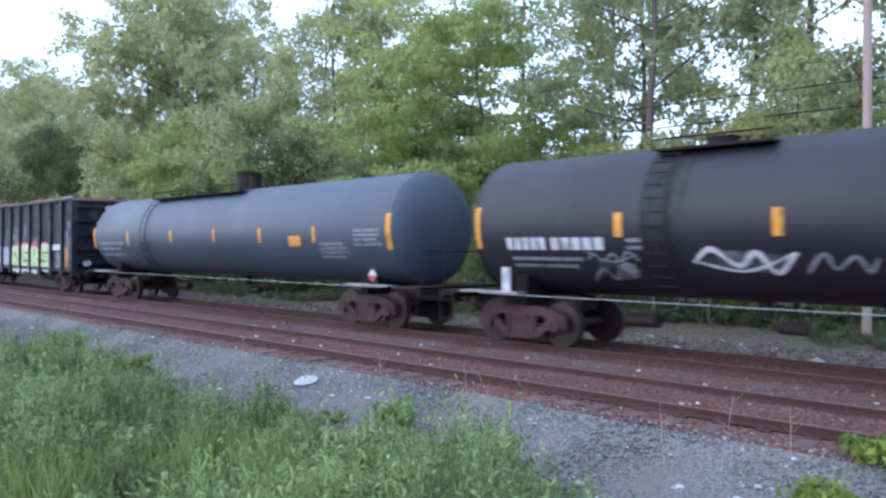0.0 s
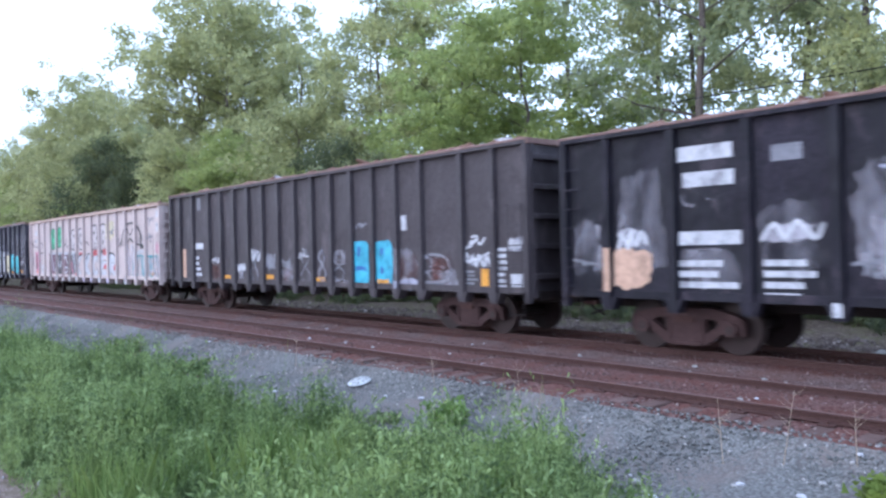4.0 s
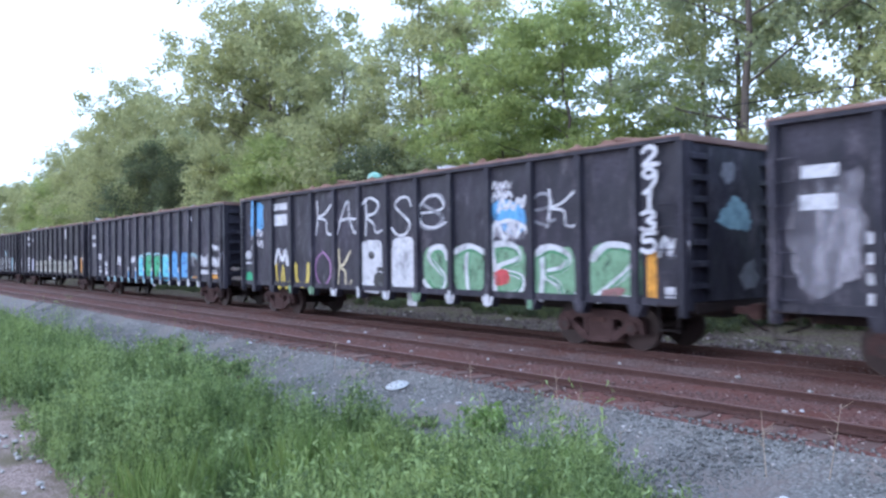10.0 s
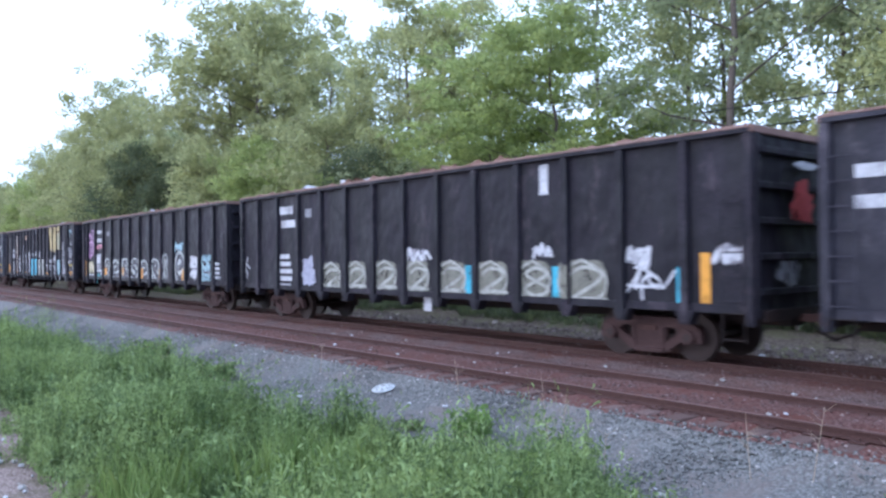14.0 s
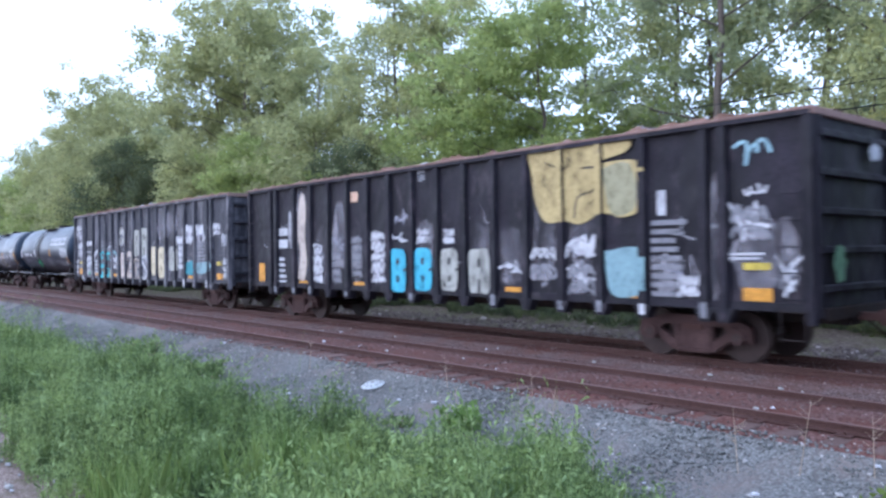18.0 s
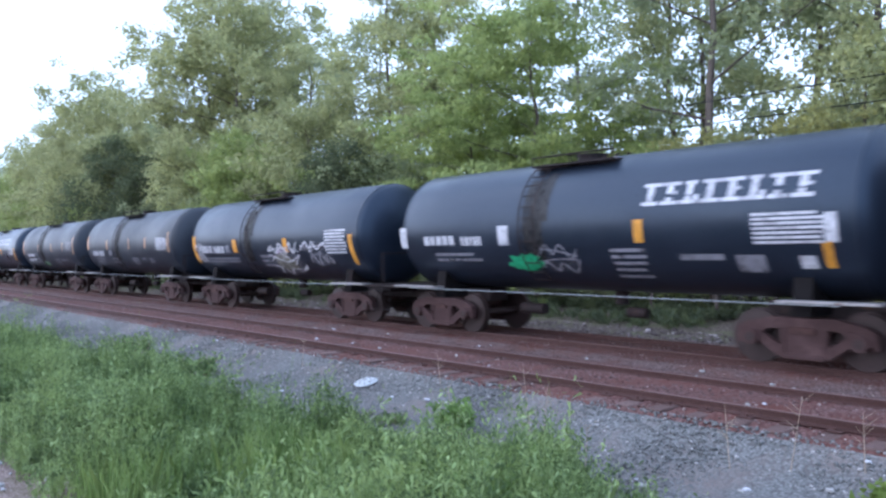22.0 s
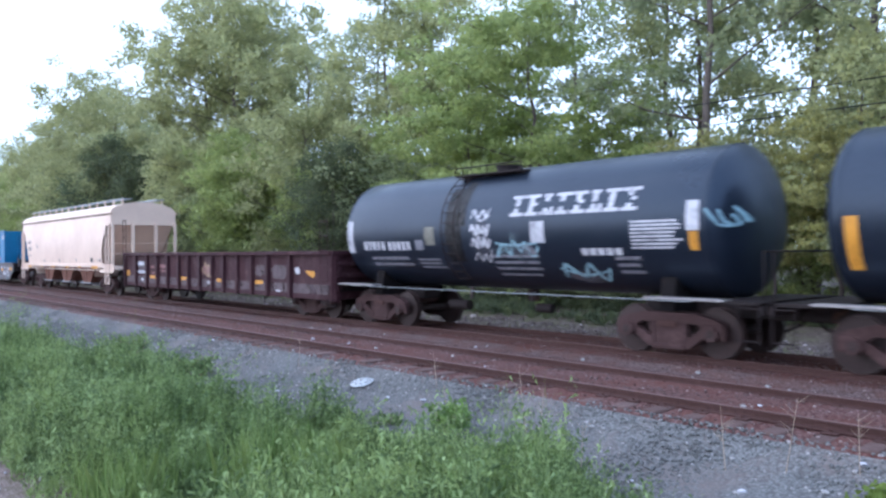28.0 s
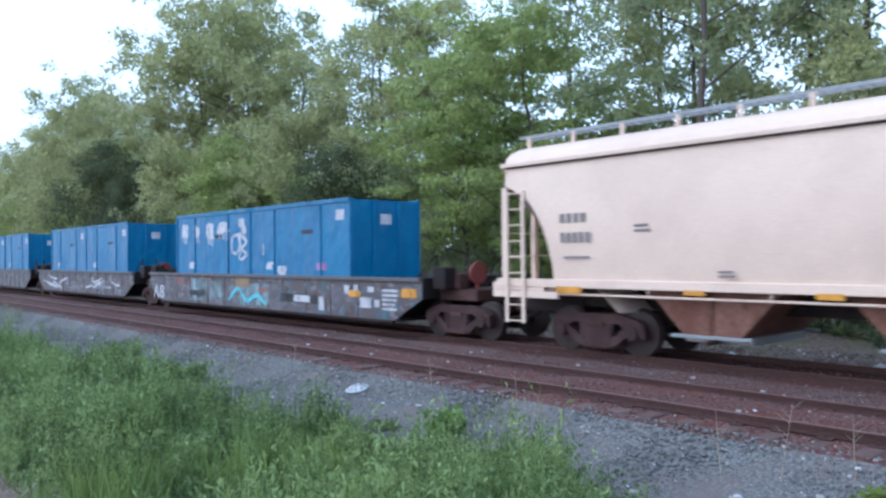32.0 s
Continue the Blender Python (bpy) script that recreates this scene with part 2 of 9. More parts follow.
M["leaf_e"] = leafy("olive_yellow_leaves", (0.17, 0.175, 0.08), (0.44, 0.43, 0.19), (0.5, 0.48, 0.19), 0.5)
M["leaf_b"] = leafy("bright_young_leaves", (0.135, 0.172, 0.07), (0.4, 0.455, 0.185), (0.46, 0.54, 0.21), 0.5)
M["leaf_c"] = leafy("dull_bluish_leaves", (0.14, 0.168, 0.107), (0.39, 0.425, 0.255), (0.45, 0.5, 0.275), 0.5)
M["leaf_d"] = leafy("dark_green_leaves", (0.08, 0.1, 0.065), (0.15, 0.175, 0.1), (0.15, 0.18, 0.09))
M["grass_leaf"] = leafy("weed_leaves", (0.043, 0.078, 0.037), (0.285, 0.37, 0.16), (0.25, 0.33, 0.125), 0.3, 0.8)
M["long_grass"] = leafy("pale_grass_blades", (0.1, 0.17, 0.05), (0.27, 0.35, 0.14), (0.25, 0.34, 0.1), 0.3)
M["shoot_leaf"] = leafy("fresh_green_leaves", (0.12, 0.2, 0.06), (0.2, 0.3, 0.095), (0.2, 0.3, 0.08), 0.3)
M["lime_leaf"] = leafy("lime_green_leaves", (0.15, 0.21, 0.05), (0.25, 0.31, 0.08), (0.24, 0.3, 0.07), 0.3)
M["dry_stalk"] = surface("dry_straw", (0.35, 0.27, 0.2), (0.42, 0.34, 0.26), None, 0.8)
M["white_plastic"] = surface("scuffed_white_plastic", (0.72, 0.74, 0.76), (0.62, 0.64, 0.66), (0.4, 0.38, 0.36), 0.4)
M["concrete"] = surface("grey_concrete", (0.32, 0.31, 0.3), (0.4, 0.39, 0.38), (0.2, 0.19, 0.18), 0.85)
M["pole_wood"] = surface("weathered_pole_wood", (0.33, 0.26, 0.22), (0.4, 0.33, 0.28), (0.2, 0.15, 0.12), 0.85, streak=(1, 1, 0.1))
M["cable"] = surface("black_cable", (0.015, 0.015, 0.017), (0.025, 0.025, 0.028), None, 0.6)
PAINT = dict(white=(0.52, 0.52, 0.56), grey=(0.2, 0.2, 0.23), cyan=(0.06, 0.42, 0.58), blue=(0.09, 0.3, 0.58), green=(0.03, 0.35, 0.16), lime=(0.42, 0.55, 0.25),
             red=(0.45, 0.05, 0.06), pink=(0.6, 0.22, 0.3), yellow=(0.55, 0.42, 0.06), cream=(0.6, 0.52, 0.35), black=(0.02, 0.02, 0.024), maroon=(0.1, 0.02, 0.045),
             orange=(0.66, 0.3, 0.035), teal=(0.04, 0.22, 0.25), lilac=(0.5, 0.44, 0.6), mauve=(0.32, 0.16, 0.33), sage=(0.15, 0.28, 0.17), peach=(0.6, 0.38, 0.27), ochre=(0.46, 0.35, 0.15),
             aqua=(0.28, 0.45, 0.52), faded=(0.55, 0.31, 0.17), bone=(0.17, 0.165, 0.135), cargrey=(0.5, 0.43, 0.43), lilacgrey=(0.33, 0.33, 0.42), pinkdull=(0.22, 0.10, 0.10), steel=(0.2, 0.17, 0.17), spill=(0.012, 0.012, 0.014))


def worn_paint(name, *args, **kw):
    """Spray paint that has flaked and faded so that the car's own paint shows through."""
    m = surface(name, *args, **kw)
    n, l = m.node_tree.nodes, m.node_tree.links
    cover = None
    for scale, lo, hi, least in ((2.4, 0.34, 0.5, 0.5), (9.0, 0.3, 0.5, 0.62)):
        w = noise_at(n, l, scale, 6, 0.72, (1, 1, 0.6))
        r = n.new("ShaderNodeMapRange")
        for k, v in (("From Min", lo), ("From Max", hi), ("To Min", least), ("To Max", 1.0)):
            r.inputs[k].default_value = v
        l.new(w.outputs["Fac"], r.inputs["Value"])
        if cover is None:
            cover = r.outputs[0]
        else:
            both = n.new("ShaderNodeMath")
            both.operation = "MULTIPLY"
            l.new(cover, both.inputs[0])
            l.new(r.outputs[0], both.inputs[1])
            cover = both.outputs[0]
    l.new(cover, n["Principled BSDF"].inputs["Alpha"])
    return m


def haze_paint(name, c, most):
    """A thin scrubbed or oversprayed veil of old paint."""
    m = surface(name, c, tuple(x * 0.8 for x in c), None, 0.65, bump=0.05)
    n, l = m.node_tree.nodes, m.node_tree.links
    w = noise_at(n, l, 1.5, 6, 0.7, (1.2, 1, 0.35))
    r = n.new("ShaderNodeMapRange")
    for k, v in (("From Min", 0.4), ("From Max", 0.68), ("To Min", 0.0), ("To Max", most)):
        r.inputs[k].default_value = v
    l.new(w.outputs["Fac"], r.inputs["Value"])
    l.new(r.outputs[0], n["Principled BSDF"].inputs["Alpha"])
    return m


PAINT.update(tan2=(0.26, 0.17, 0.1), lilacgrey2=(0.335, 0.33, 0.365), turquoise=(0.03, 0.43, 0.5), green2=(0.05, 0.2, 0.09), blue2=(0.03, 0.13, 0.36), aqua2=(0.12, 0.5, 0.6), aqua3=(0.2, 0.33, 0.37), bonewhite=(0.36, 0.36, 0.33),
             bone2=(0.3, 0.28, 0.17), teal2=(0.02, 0.22, 0.28), peach2=(0.5, 0.42, 0.37), slate=(0.06, 0.06, 0.07), bonewhite2=(0.42, 0.45, 0.44), plum=(0.13, 0.06, 0.14), mauve2=(0.42, 0.23, 0.38), brownish=(0.05, 0.04, 0.045), dustgrey=(0.08, 0.054, 0.06))
M["p_haze"] = haze_paint("scrubbed_grey_paint", (0.25, 0.235, 0.27), 0.75)
M["p_mist"] = haze_paint("faded_teal_paint", (0.3, 0.42, 0.46), 0.9)
M["p_milk"] = haze_paint("thin_white_paint", (0.58, 0.56, 0.62), 0.95)
M["p_rusty"] = haze_paint("rust_red_stain", (0.13, 0.035, 0.025), 0.85)
M["p_dusk"] = haze_paint("faded_lilac_paint", (0.4, 0.38, 0.43), 0.8)
for key, c in PAINT.items():
    M["p_" + key] = worn_paint(key + "_spray_paint", c, tuple(x * 0.82 for x in c), tuple(x * 0.45 + 0.02 for x in c), 0.55, big=2.5, wear_scale=6, wear_cut=(0.6, 0.72), bump=0.05)


def layered_paint(name, tones, rough=0.65):
    """Old paint, tags and rust over one another."""
    m, n, l = material(name)
    col = tones[0]
    for i, tone in enumerate(tones[1:]):
        t = noise_at(n, l, 1.1 + 0.7 * i, 5, 0.6, (1, 1, 1.3), offset=True)
        sh = n.new("ShaderNodeVectorMath")
        sh.inputs[1].default_value = (3.7 * i, 0, 5.1 * i)
        l.new(t.inputs["Vector"].links[0].from_socket, sh.inputs[0])
        l.new(sh.outputs[0], t.inputs["Vector"])
        col = mixed(n, l, ramp(n, l, t.outputs["Fac"], 0.55, 0.6), col, tone)
    f = noise_at(n, l, 12, 4, 0.7)
    col = mixed(n, l, ramp(n, l, f.outputs["Fac"], 0.5, 0.8), col, (0.07, 0.05, 0.05))
    l.new(col, n["Principled BSDF"].inputs["Base Color"])
    n["Principled BSDF"].inputs["Roughness"].default_value = rough
    bumped(n, l, f.outputs["Fac"], 0.2, 0.01)
    return m


M["p_greenbag"] = surface("pale_green_plastic", (0.2, 0.42, 0.34), (0.28, 0.5, 0.4), None, 0.4)
M["well_layers"] = layered_paint("grey_well_side_with_old_tags", [(0.085, 0.07, 0.076), (0.12, 0.108, 0.117), (0.068, 0.034, 0.034), (0.19, 0.183, 0.195), (0.055, 0.11, 0.145), (0.09, 0.068, 0.07)])


def ground_material(name, stone_a, stone_b, fines, brown, scale, brown_cut):
    m, n, l = material(name)
    p = n["Principled BSDF"]
    tc = n.new("ShaderNodeTexCoord")
    v = n.new("ShaderNodeTexVoronoi")
    v.inputs["Scale"].default_value = scale
    l.new(tc.outputs["Object"], v.inputs["Vector"])
    sep = n.new("ShaderNodeSeparateColor")
    l.new(v.outputs["Color"], sep.inputs[0])
    col = mixed(n, l, sep.outputs[0], stone_a, stone_b)
    gap = ramp(n, l, v.outputs["Distance"], 0.3, 0.75)
    col = mixed(n, l, gap, col, fines)
    b = noise_at(n, l, 0.9, 6, 0.7, offset=False)
    col = mixed(n, l, ramp(n, l, b.outputs["Fac"], *brown_cut), col, brown)
    l.new(col, p.inputs["Base Color"])
    p.inputs["Roughness"].default_value = 0.95
    p.inputs["Specular IOR Level"].default_value = 0.08
    inv = n.new("ShaderNodeMath")
    inv.operation = "SUBTRACT"
    inv.inputs[0].default_value = 1.0
    l.new(v.outputs["Distance"], inv.inputs[1])
    bumped(n, l, inv.outputs[0], 0.7, 0.025)
    return m


M["ballast"] = ground_material("grey_ballast", (0.15, 0.15, 0.147), (0.215, 0.212, 0.208), (0.1, 0.095, 0.092), (0.165, 0.135, 0.125), 26, (0.47, 0.7))
M["ballast_brown"] = ground_material("rust_stained_ballast", (0.128, 0.072, 0.065), (0.187, 0.112, 0.102), (0.06, 0.028, 0.025), (0.11, 0.046, 0.037), 19, (0.42, 0.65))
M["ballast_mixed"] = ground_material("brownish_grey_ballast", (0.14, 0.098, 0.092), (0.2, 0.148, 0.14), (0.078, 0.048, 0.044), (0.125, 0.064, 0.054), 21, (0.45, 0.66))
M["verge"] = ground_material("gravelly_verge", (0.12, 0.095, 0.08), (0.2, 0.165, 0.145), (0.06, 0.045, 0.037), (0.11, 0.105, 0.06), 11, (0.46, 0.62))
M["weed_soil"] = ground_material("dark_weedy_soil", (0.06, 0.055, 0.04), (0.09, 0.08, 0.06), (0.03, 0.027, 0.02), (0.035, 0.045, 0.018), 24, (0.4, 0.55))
M["soil"] = ground_material("bare_soil", (0.27, 0.205, 0.19), (0.38, 0.31, 0.285), (0.15, 0.11, 0.097), (0.13, 0.11, 0.075), 34, (0.5, 0.66))

# ---- mesh helpers ----


def mesh_of(name, verts, faces, mat, smooth=False):
    me = bpy.data.meshes.new(name)
    me.from_pydata(verts, [], faces)
    me.materials.append(mat)
    if smooth:
        me.shade_smooth()
    return me


def big_mesh(name, verts, faces, mat):
    """Many equal polygons from numpy arrays."""
    verts, faces = np.asarray(verts, np.float32), np.asarray(faces, np.int32)
    me = bpy.data.meshes.new(name)
    k = faces.shape[1]
    me.vertices.add(len(verts))
    me.vertices.foreach_set("co", verts.ravel())
    me.loops.add(faces.size)
    me.loops.foreach_set("vertex_index", faces.ravel())
    me.polygons.add(len(faces))
    me.polygons.foreach_set("loop_start", np.arange(0, faces.size, k, dtype=np.int32))
    me.update(calc_edges=True)
    me.materials.append(mat)
    return me


def child(name, me, parent, m=None, label=""):
    ob = new(name, me)
    ob.parent = parent
    if m is not None:
        ob.matrix_basis = m
    return tagged(ob, label)


def part(name, bm, mat, parent, label="", smooth=False):
    me = bpy.data.meshes.new(name)
    bm.normal_update()
    bm.to_mesh(me)
    bm.free()
    me.materials.append(mat)
    if smooth:
        me.shade_smooth()
        me.set_sharp_from_angle(angle=radians(40))
    return child(name, me, parent, None, label)


def box(bm, x0, x1, y0, y1, z0, z1, bevel=0.0):
    vs = [bm.verts.new((x, y, z)) for x in (x0, x1) for y in (y0, y1) for z in (z0, z1)]
    fs = [bm.faces.new([vs[i] for i in f]) for f in ((0, 1, 3, 2), (4, 6, 7, 5), (0, 4, 5, 1), (2, 3, 7, 6), (0, 2, 6, 4), (1, 5, 7, 3))]
    if bevel:
        bmesh.ops.bevel(bm, geom=list({e for f in fs for e in f.edges}), offset=bevel, segments=1, affect="EDGES")
    return vs


def rod(bm, a, b, r, sides=8, r2=None):
    a, b = Vector(a), Vector(b)
    m = Matrix.Translation((a + b) / 2) @ (b - a).to_track_quat("Z", "Y").to_matrix().to_4x4()
    bmesh.ops.create_cone(bm, cap_ends=True, segments=sides, radius1=r, radius2=r if r2 is None else r2, depth=(b - a).length, matrix=m)


def prism(bm, outline, y0, y1, axis="y"):
    """An outline in x and z, given depth along y (or in y and z, along x)."""
    def at(p, d):
        return (p[0], d, p[1]) if axis == "y" else (d, p[0], p[1])
    a = [bm.verts.new(at(p, y0)) for p in outline]
    b = [bm.verts.new(at(p, y1)) for p in outline]
    bm.faces.new(a[::-1])
    bm.faces.new(b)
    for i in range(len(a)):
        j = (i + 1) % len(a)
        bm.faces.new((a[i], a[j], b[j], b[i]))
    bmesh.ops.recalc_face_normals(bm, faces=bm.faces)


def bx(name, mat, parent, dims, bevel=0.0, label=""):
    bm = bmesh.new()
    box(bm, *dims, bevel)
    return part(name, bm, mat, parent, label)


# ---- ground: one sheet from the foreground over both tracks to the horizon ----
YN, YC = 9.72, 13.88            # centre lines of the near track and of the train's track
PROFILE = [(-3000, -0.5), (-30, -0.5), (2, -0.5), (6.6, -0.47), (7.4, -0.42), (7.95, -0.3), (8.4, -0.07), (8.85, -0.052), (9.1, -0.03), (10.4, -0.03), (10.65, -0.06), (11.0, -0.07), (11.6, -0.14), (12.1, -0.17),
           (12.45, -0.12), (15.1, -0.12), (15.7, -0.35), (17.5, -0.45), (22, -0.3), (40, 0.0), (3000, 0.5)]


def ground_z(y):
    for (a, za), (b, zb) in zip(PROFILE, PROFILE[1:]):
        if a <= y <= b:
            return za + (zb - za) * (y - a) / (b - a)
    return 0


def build_ground():
    ys = sorted({p[0] for p in PROFILE} | set(np.arange(1, 24, 0.35)))
    xs = [-3000, -400, -150, -100] + list(np.arange(-70, 12, 0.6)) + [40, 400, 3000]
    verts, faces = [], []
    for x in xs:
        for y in ys:
            e = 0.03 if -70 <= x <= 12 and 1 < y < 24 else 0
            verts.append((x, y, ground_z(y) + e * noise.noise((x * 0.9, y * 0.9, 0)) + e * 0.6 * noise.noise((x * 3, y * 3, 5))))
    k = len(ys)
    slots = []
    for i in range(len(xs) - 1):
        for j in range(k - 1):
            faces.append((i * k + j, (i + 1) * k + j, (i + 1) * k + j + 1, i * k + j + 1))
            y = (ys[j] + ys[j + 1]) / 2
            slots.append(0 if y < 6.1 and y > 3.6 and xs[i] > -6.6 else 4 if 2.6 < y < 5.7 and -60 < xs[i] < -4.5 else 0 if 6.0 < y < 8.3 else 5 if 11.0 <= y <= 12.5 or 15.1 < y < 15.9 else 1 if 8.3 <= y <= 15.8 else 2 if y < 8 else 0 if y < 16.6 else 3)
    me = mesh_of("ground", verts, faces, M["ballast"], True)
    me.materials.append(M["ballast_brown"])
    me.materials.append(M["soil"])
    me.materials.append(M["verge"])
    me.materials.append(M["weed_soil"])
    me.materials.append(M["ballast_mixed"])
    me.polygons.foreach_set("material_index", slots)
    tagged(new("ground", me), "grey ballast and bare soil beside the railway tracks", "ground", kind="structure")


build_ground()

RAIL = [(-0.075, -0.172), (0.075, -0.172), (0.075, -0.158), (0.02, -0.14), (0.012, -0.13), (0.012, -0.045), (0.034, -0.038), (0.036, -0.006), (0.03, 0.0),
        (-0.03, 0.0), (-0.036, -0.006), (-0.034, -0.038), (-0.012, -0.045), (-0.012, -0.13), (-0.02, -0.14), (-0.075, -0.158)]


def build_track(yc, top, label, low=1.0):
    track = tagged(new("railway_track"), label, "railway track", kind="structure")
    track.location = (0, yc, top)
    for y in (-0.7525, 0.7525):
        bm = bmesh.new()
        prism(bm, [(p[0] + y, p[1] * low) for p in RAIL], -900, 300, "x")
        part("rail", bm, M["rail_rust"], track, "rust-brown steel rail")
        bx("rail_head", M["rail_top"], track, (-900, 300, y - 0.028, y + 0.028, -0.001, 0.003))
    bm = bmesh.new()
    box(bm, -0.115, 0.115, -1.29, 1.29, -0.36, -0.185, 0.015)
    tie = part("tie", bm, M["tie_wood"], track)
    bm = bmesh.new()
    for y in (-0.7525, 0.7525):
        box(bm, -0.09, 0.09, y - 0.17, y + 0.17, -0.186, -0.168)
        for s in (-0.1, 0.1):
            box(bm, -0.012, 0.012, y + s - 0.012, y + s + 0.012, -0.17, -0.135)
    plates = part("tie_plates", bm, M["rail_rust"], track)
    rng = random.Random(int(yc * 10))
    x = -62.0
    first = True
    while x < 6:
        m = pose(x, rng.uniform(-0.05, 0.05), rng.uniform(-0.015, 0.012), rng.uniform(-0.6, 0.6), 0, rng.uniform(-1.5, 1.5))
        if first:
            tie.matrix_basis, first = m, False
            plates.matrix_basis = pose(x, 0, 0)
        else:
            child("tie", tie.data, track, m)
            child("tie_plates", plates.data, track, pose(x, 0, 0))
        x += 0.52 + rng.uniform(-0.02, 0.02)
    for ob in track.children:
        if ob.name.startswith("tie"):
            ob.location.z += 0.172 * (1 - low)


build_track(YN, 0.07, "empty rusty railway track on brown-stained ballast", 0.6)
build_track(YC, 0.0, "railway track under the passing freight train")


def scatter_stones():
    """Loose ballast stones, joined."""
    rng = np.random.default_rng(4)
    base = np.array([(-1, -0.8, -0.5), (1, -0.7, -0.6), (0.8, 0.9, -0.5), (-0.9, 0.8, -0.6), (-0.6, -0.5, 0.6), (0.7, -0.4, 0.7), (0.4, 0.6, 0.5), (-0.5, 0.5, 0.8)])
    quad = np.array([(0, 3, 2, 1), (4, 5, 6, 7), (0, 1, 5, 4), (1, 2, 6, 5), (2, 3, 7, 6), (3, 0, 4, 7)])
    for name, n, ylo, yhi, mat, label in (("ballast_stones", 40000, 4.0, 8.5, "ballast_stone", "loose grey crushed ballast stones beside the track"),
                                          ("stained_ballast_stones", 16000, 8.4, 15.3, "stained_stone", "rust-brown ballast stones between the rails"),
                                          ("bank_stones", 7000, 15.3, 19.5, "bank_stone", "rough grey-brown stones on the bank behind the train")):
        x = -1 - rng.random(n) ** 1.5 * 42
        y = ylo + rng.random(n) * (yhi - ylo)
        if mat == "stained_stone":
            near = np.abs(np.abs(y - YN) - 0.7525) < 0.1
            y = np.where(near, y + 0.25, y)
        if mat == "ballast_stone":
            y = np.where((y < 6.0) & (x < -6.5), y + 2.4, y)
        z = np.interp(y, [p[0] for p in PROFILE], [p[1] for p in PROFILE])
        s = rng.uniform(0.01, 0.025, n) if mat != "bank_stone" else 0.02 + 0.09 * rng.random(n) ** 3
        a = rng.random(n) * 6.283
        sc = base[None] * s[:, None, None] * rng.uniform(0.6, 1.2, (n, 1, 3)) * (1 + 0.25 * rng.standard_normal((n, 8, 3)))
        c, sn = np.cos(a)[:, None], np.sin(a)[:, None]
        v = np.stack([sc[..., 0] * c - sc[..., 1] * sn, sc[..., 0] * sn + sc[..., 1] * c, sc[..., 2]], -1) + np.stack([x, y, z + s * 0.12], -1)[:, None]
        f = quad[None] + (np.arange(n) * 8)[:, None, None]
        tagged(new(name, big_mesh(name, v.reshape(-1, 3), f.reshape(-1, 4), M[mat])), label, "gravel", kind="stuff")


def stone_material(name, a, b, pale=(0.3, 0.24, 0.22)):
    m, n, l = material(name)
    g = n.new("ShaderNodeNewGeometry")
    f = noise_at(n, l, 30, 4, 0.7, offset=False)
    col = mixed(n, l, g.outputs["Random Per Island"], a, b)
    col = mixed(n, l, ramp(n, l, f.outputs["Fac"], 0.4, 0.8), col, tuple(x * 0.6 for x in a))
    col = mixed(n, l, ramp(n, l, g.outputs["Random Per Island"], 0.95, 0.97), col, pale)
    l.new(col, n["Principled BSDF"].inputs["Base Color"])
    n["Principled BSDF"].inputs["Roughness"].default_value = 0.9
    n["Principled BSDF"].inputs["Specular IOR Level"].default_value = 0.1
    return m


M["ballast_stone"] = stone_material("ballast_stone", (0.135, 0.135, 0.132), (0.235, 0.231, 0.226), (0.38, 0.36, 0.35))
M["stained_stone"] = stone_material("stained_stone", (0.08, 0.045, 0.041), (0.225, 0.165, 0.155))
M["bank_stone"] = stone_material("bank_stone", (0.1, 0.078, 0.072), (0.23, 0.19, 0.178), (0.4, 0.35, 0.34))
scatter_stones()

# ---- trees ----


def tube(points, radii, sides=6):
    v, f = [], []
    for i, (p, r) in enumerate(zip(points, radii)):
        d = (points[min(i + 1, len(points) - 1)] - points[max(i - 1, 0)]).normalized()
        u = d.cross(Vector((0.3, 1, 0.2))).normalized()
        w = d.cross(u)
        for k in range(sides):
            a = 2 * math.pi * k / sides
            v.append(p + (u * math.cos(a) + w * math.sin(a)) * r)
    for i in range(len(points) - 1):
        for k in range(sides):
            j = (k + 1) % sides
            f.append((i * sides + k, i * sides + j, (i + 1) * sides + j, (i + 1) * sides + k))
    return v, f


def leaves(name, centres, per, spread, size, mat, rng, flat=0.5, tall=0.7):
    """Small bent leaves in loose clumps round the given centres."""
    c = np.repeat(np.asarray(centres, float), per, 0)
    n = len(c)
    c = c + rng.standard_normal((n, 3)) * np.array([spread, spread, spread * tall])
    nrm = rng.standard_normal((n, 3)) + np.array([0, 0, flat])
    nrm /= np.linalg.norm(nrm, axis=1)[:, None]
    u = np.cross(nrm, rng.standard_normal((n, 3)))
    u /= np.linalg.norm(u, axis=1)[:, None]
    w = np.cross(nrm, u)
    s = size * rng.uniform(0.6, 1.35, n)[:, None]
    v = np.stack([c - u * s * 0.9, c + u * s * 0.7 + w * s * 0.6, c + u * s * 0.8 - w * s * 0.55], 1)
    f = np.arange(n * 3).reshape(n, 3)
    return big_mesh(name, v.reshape(-1, 3), f, M[mat])


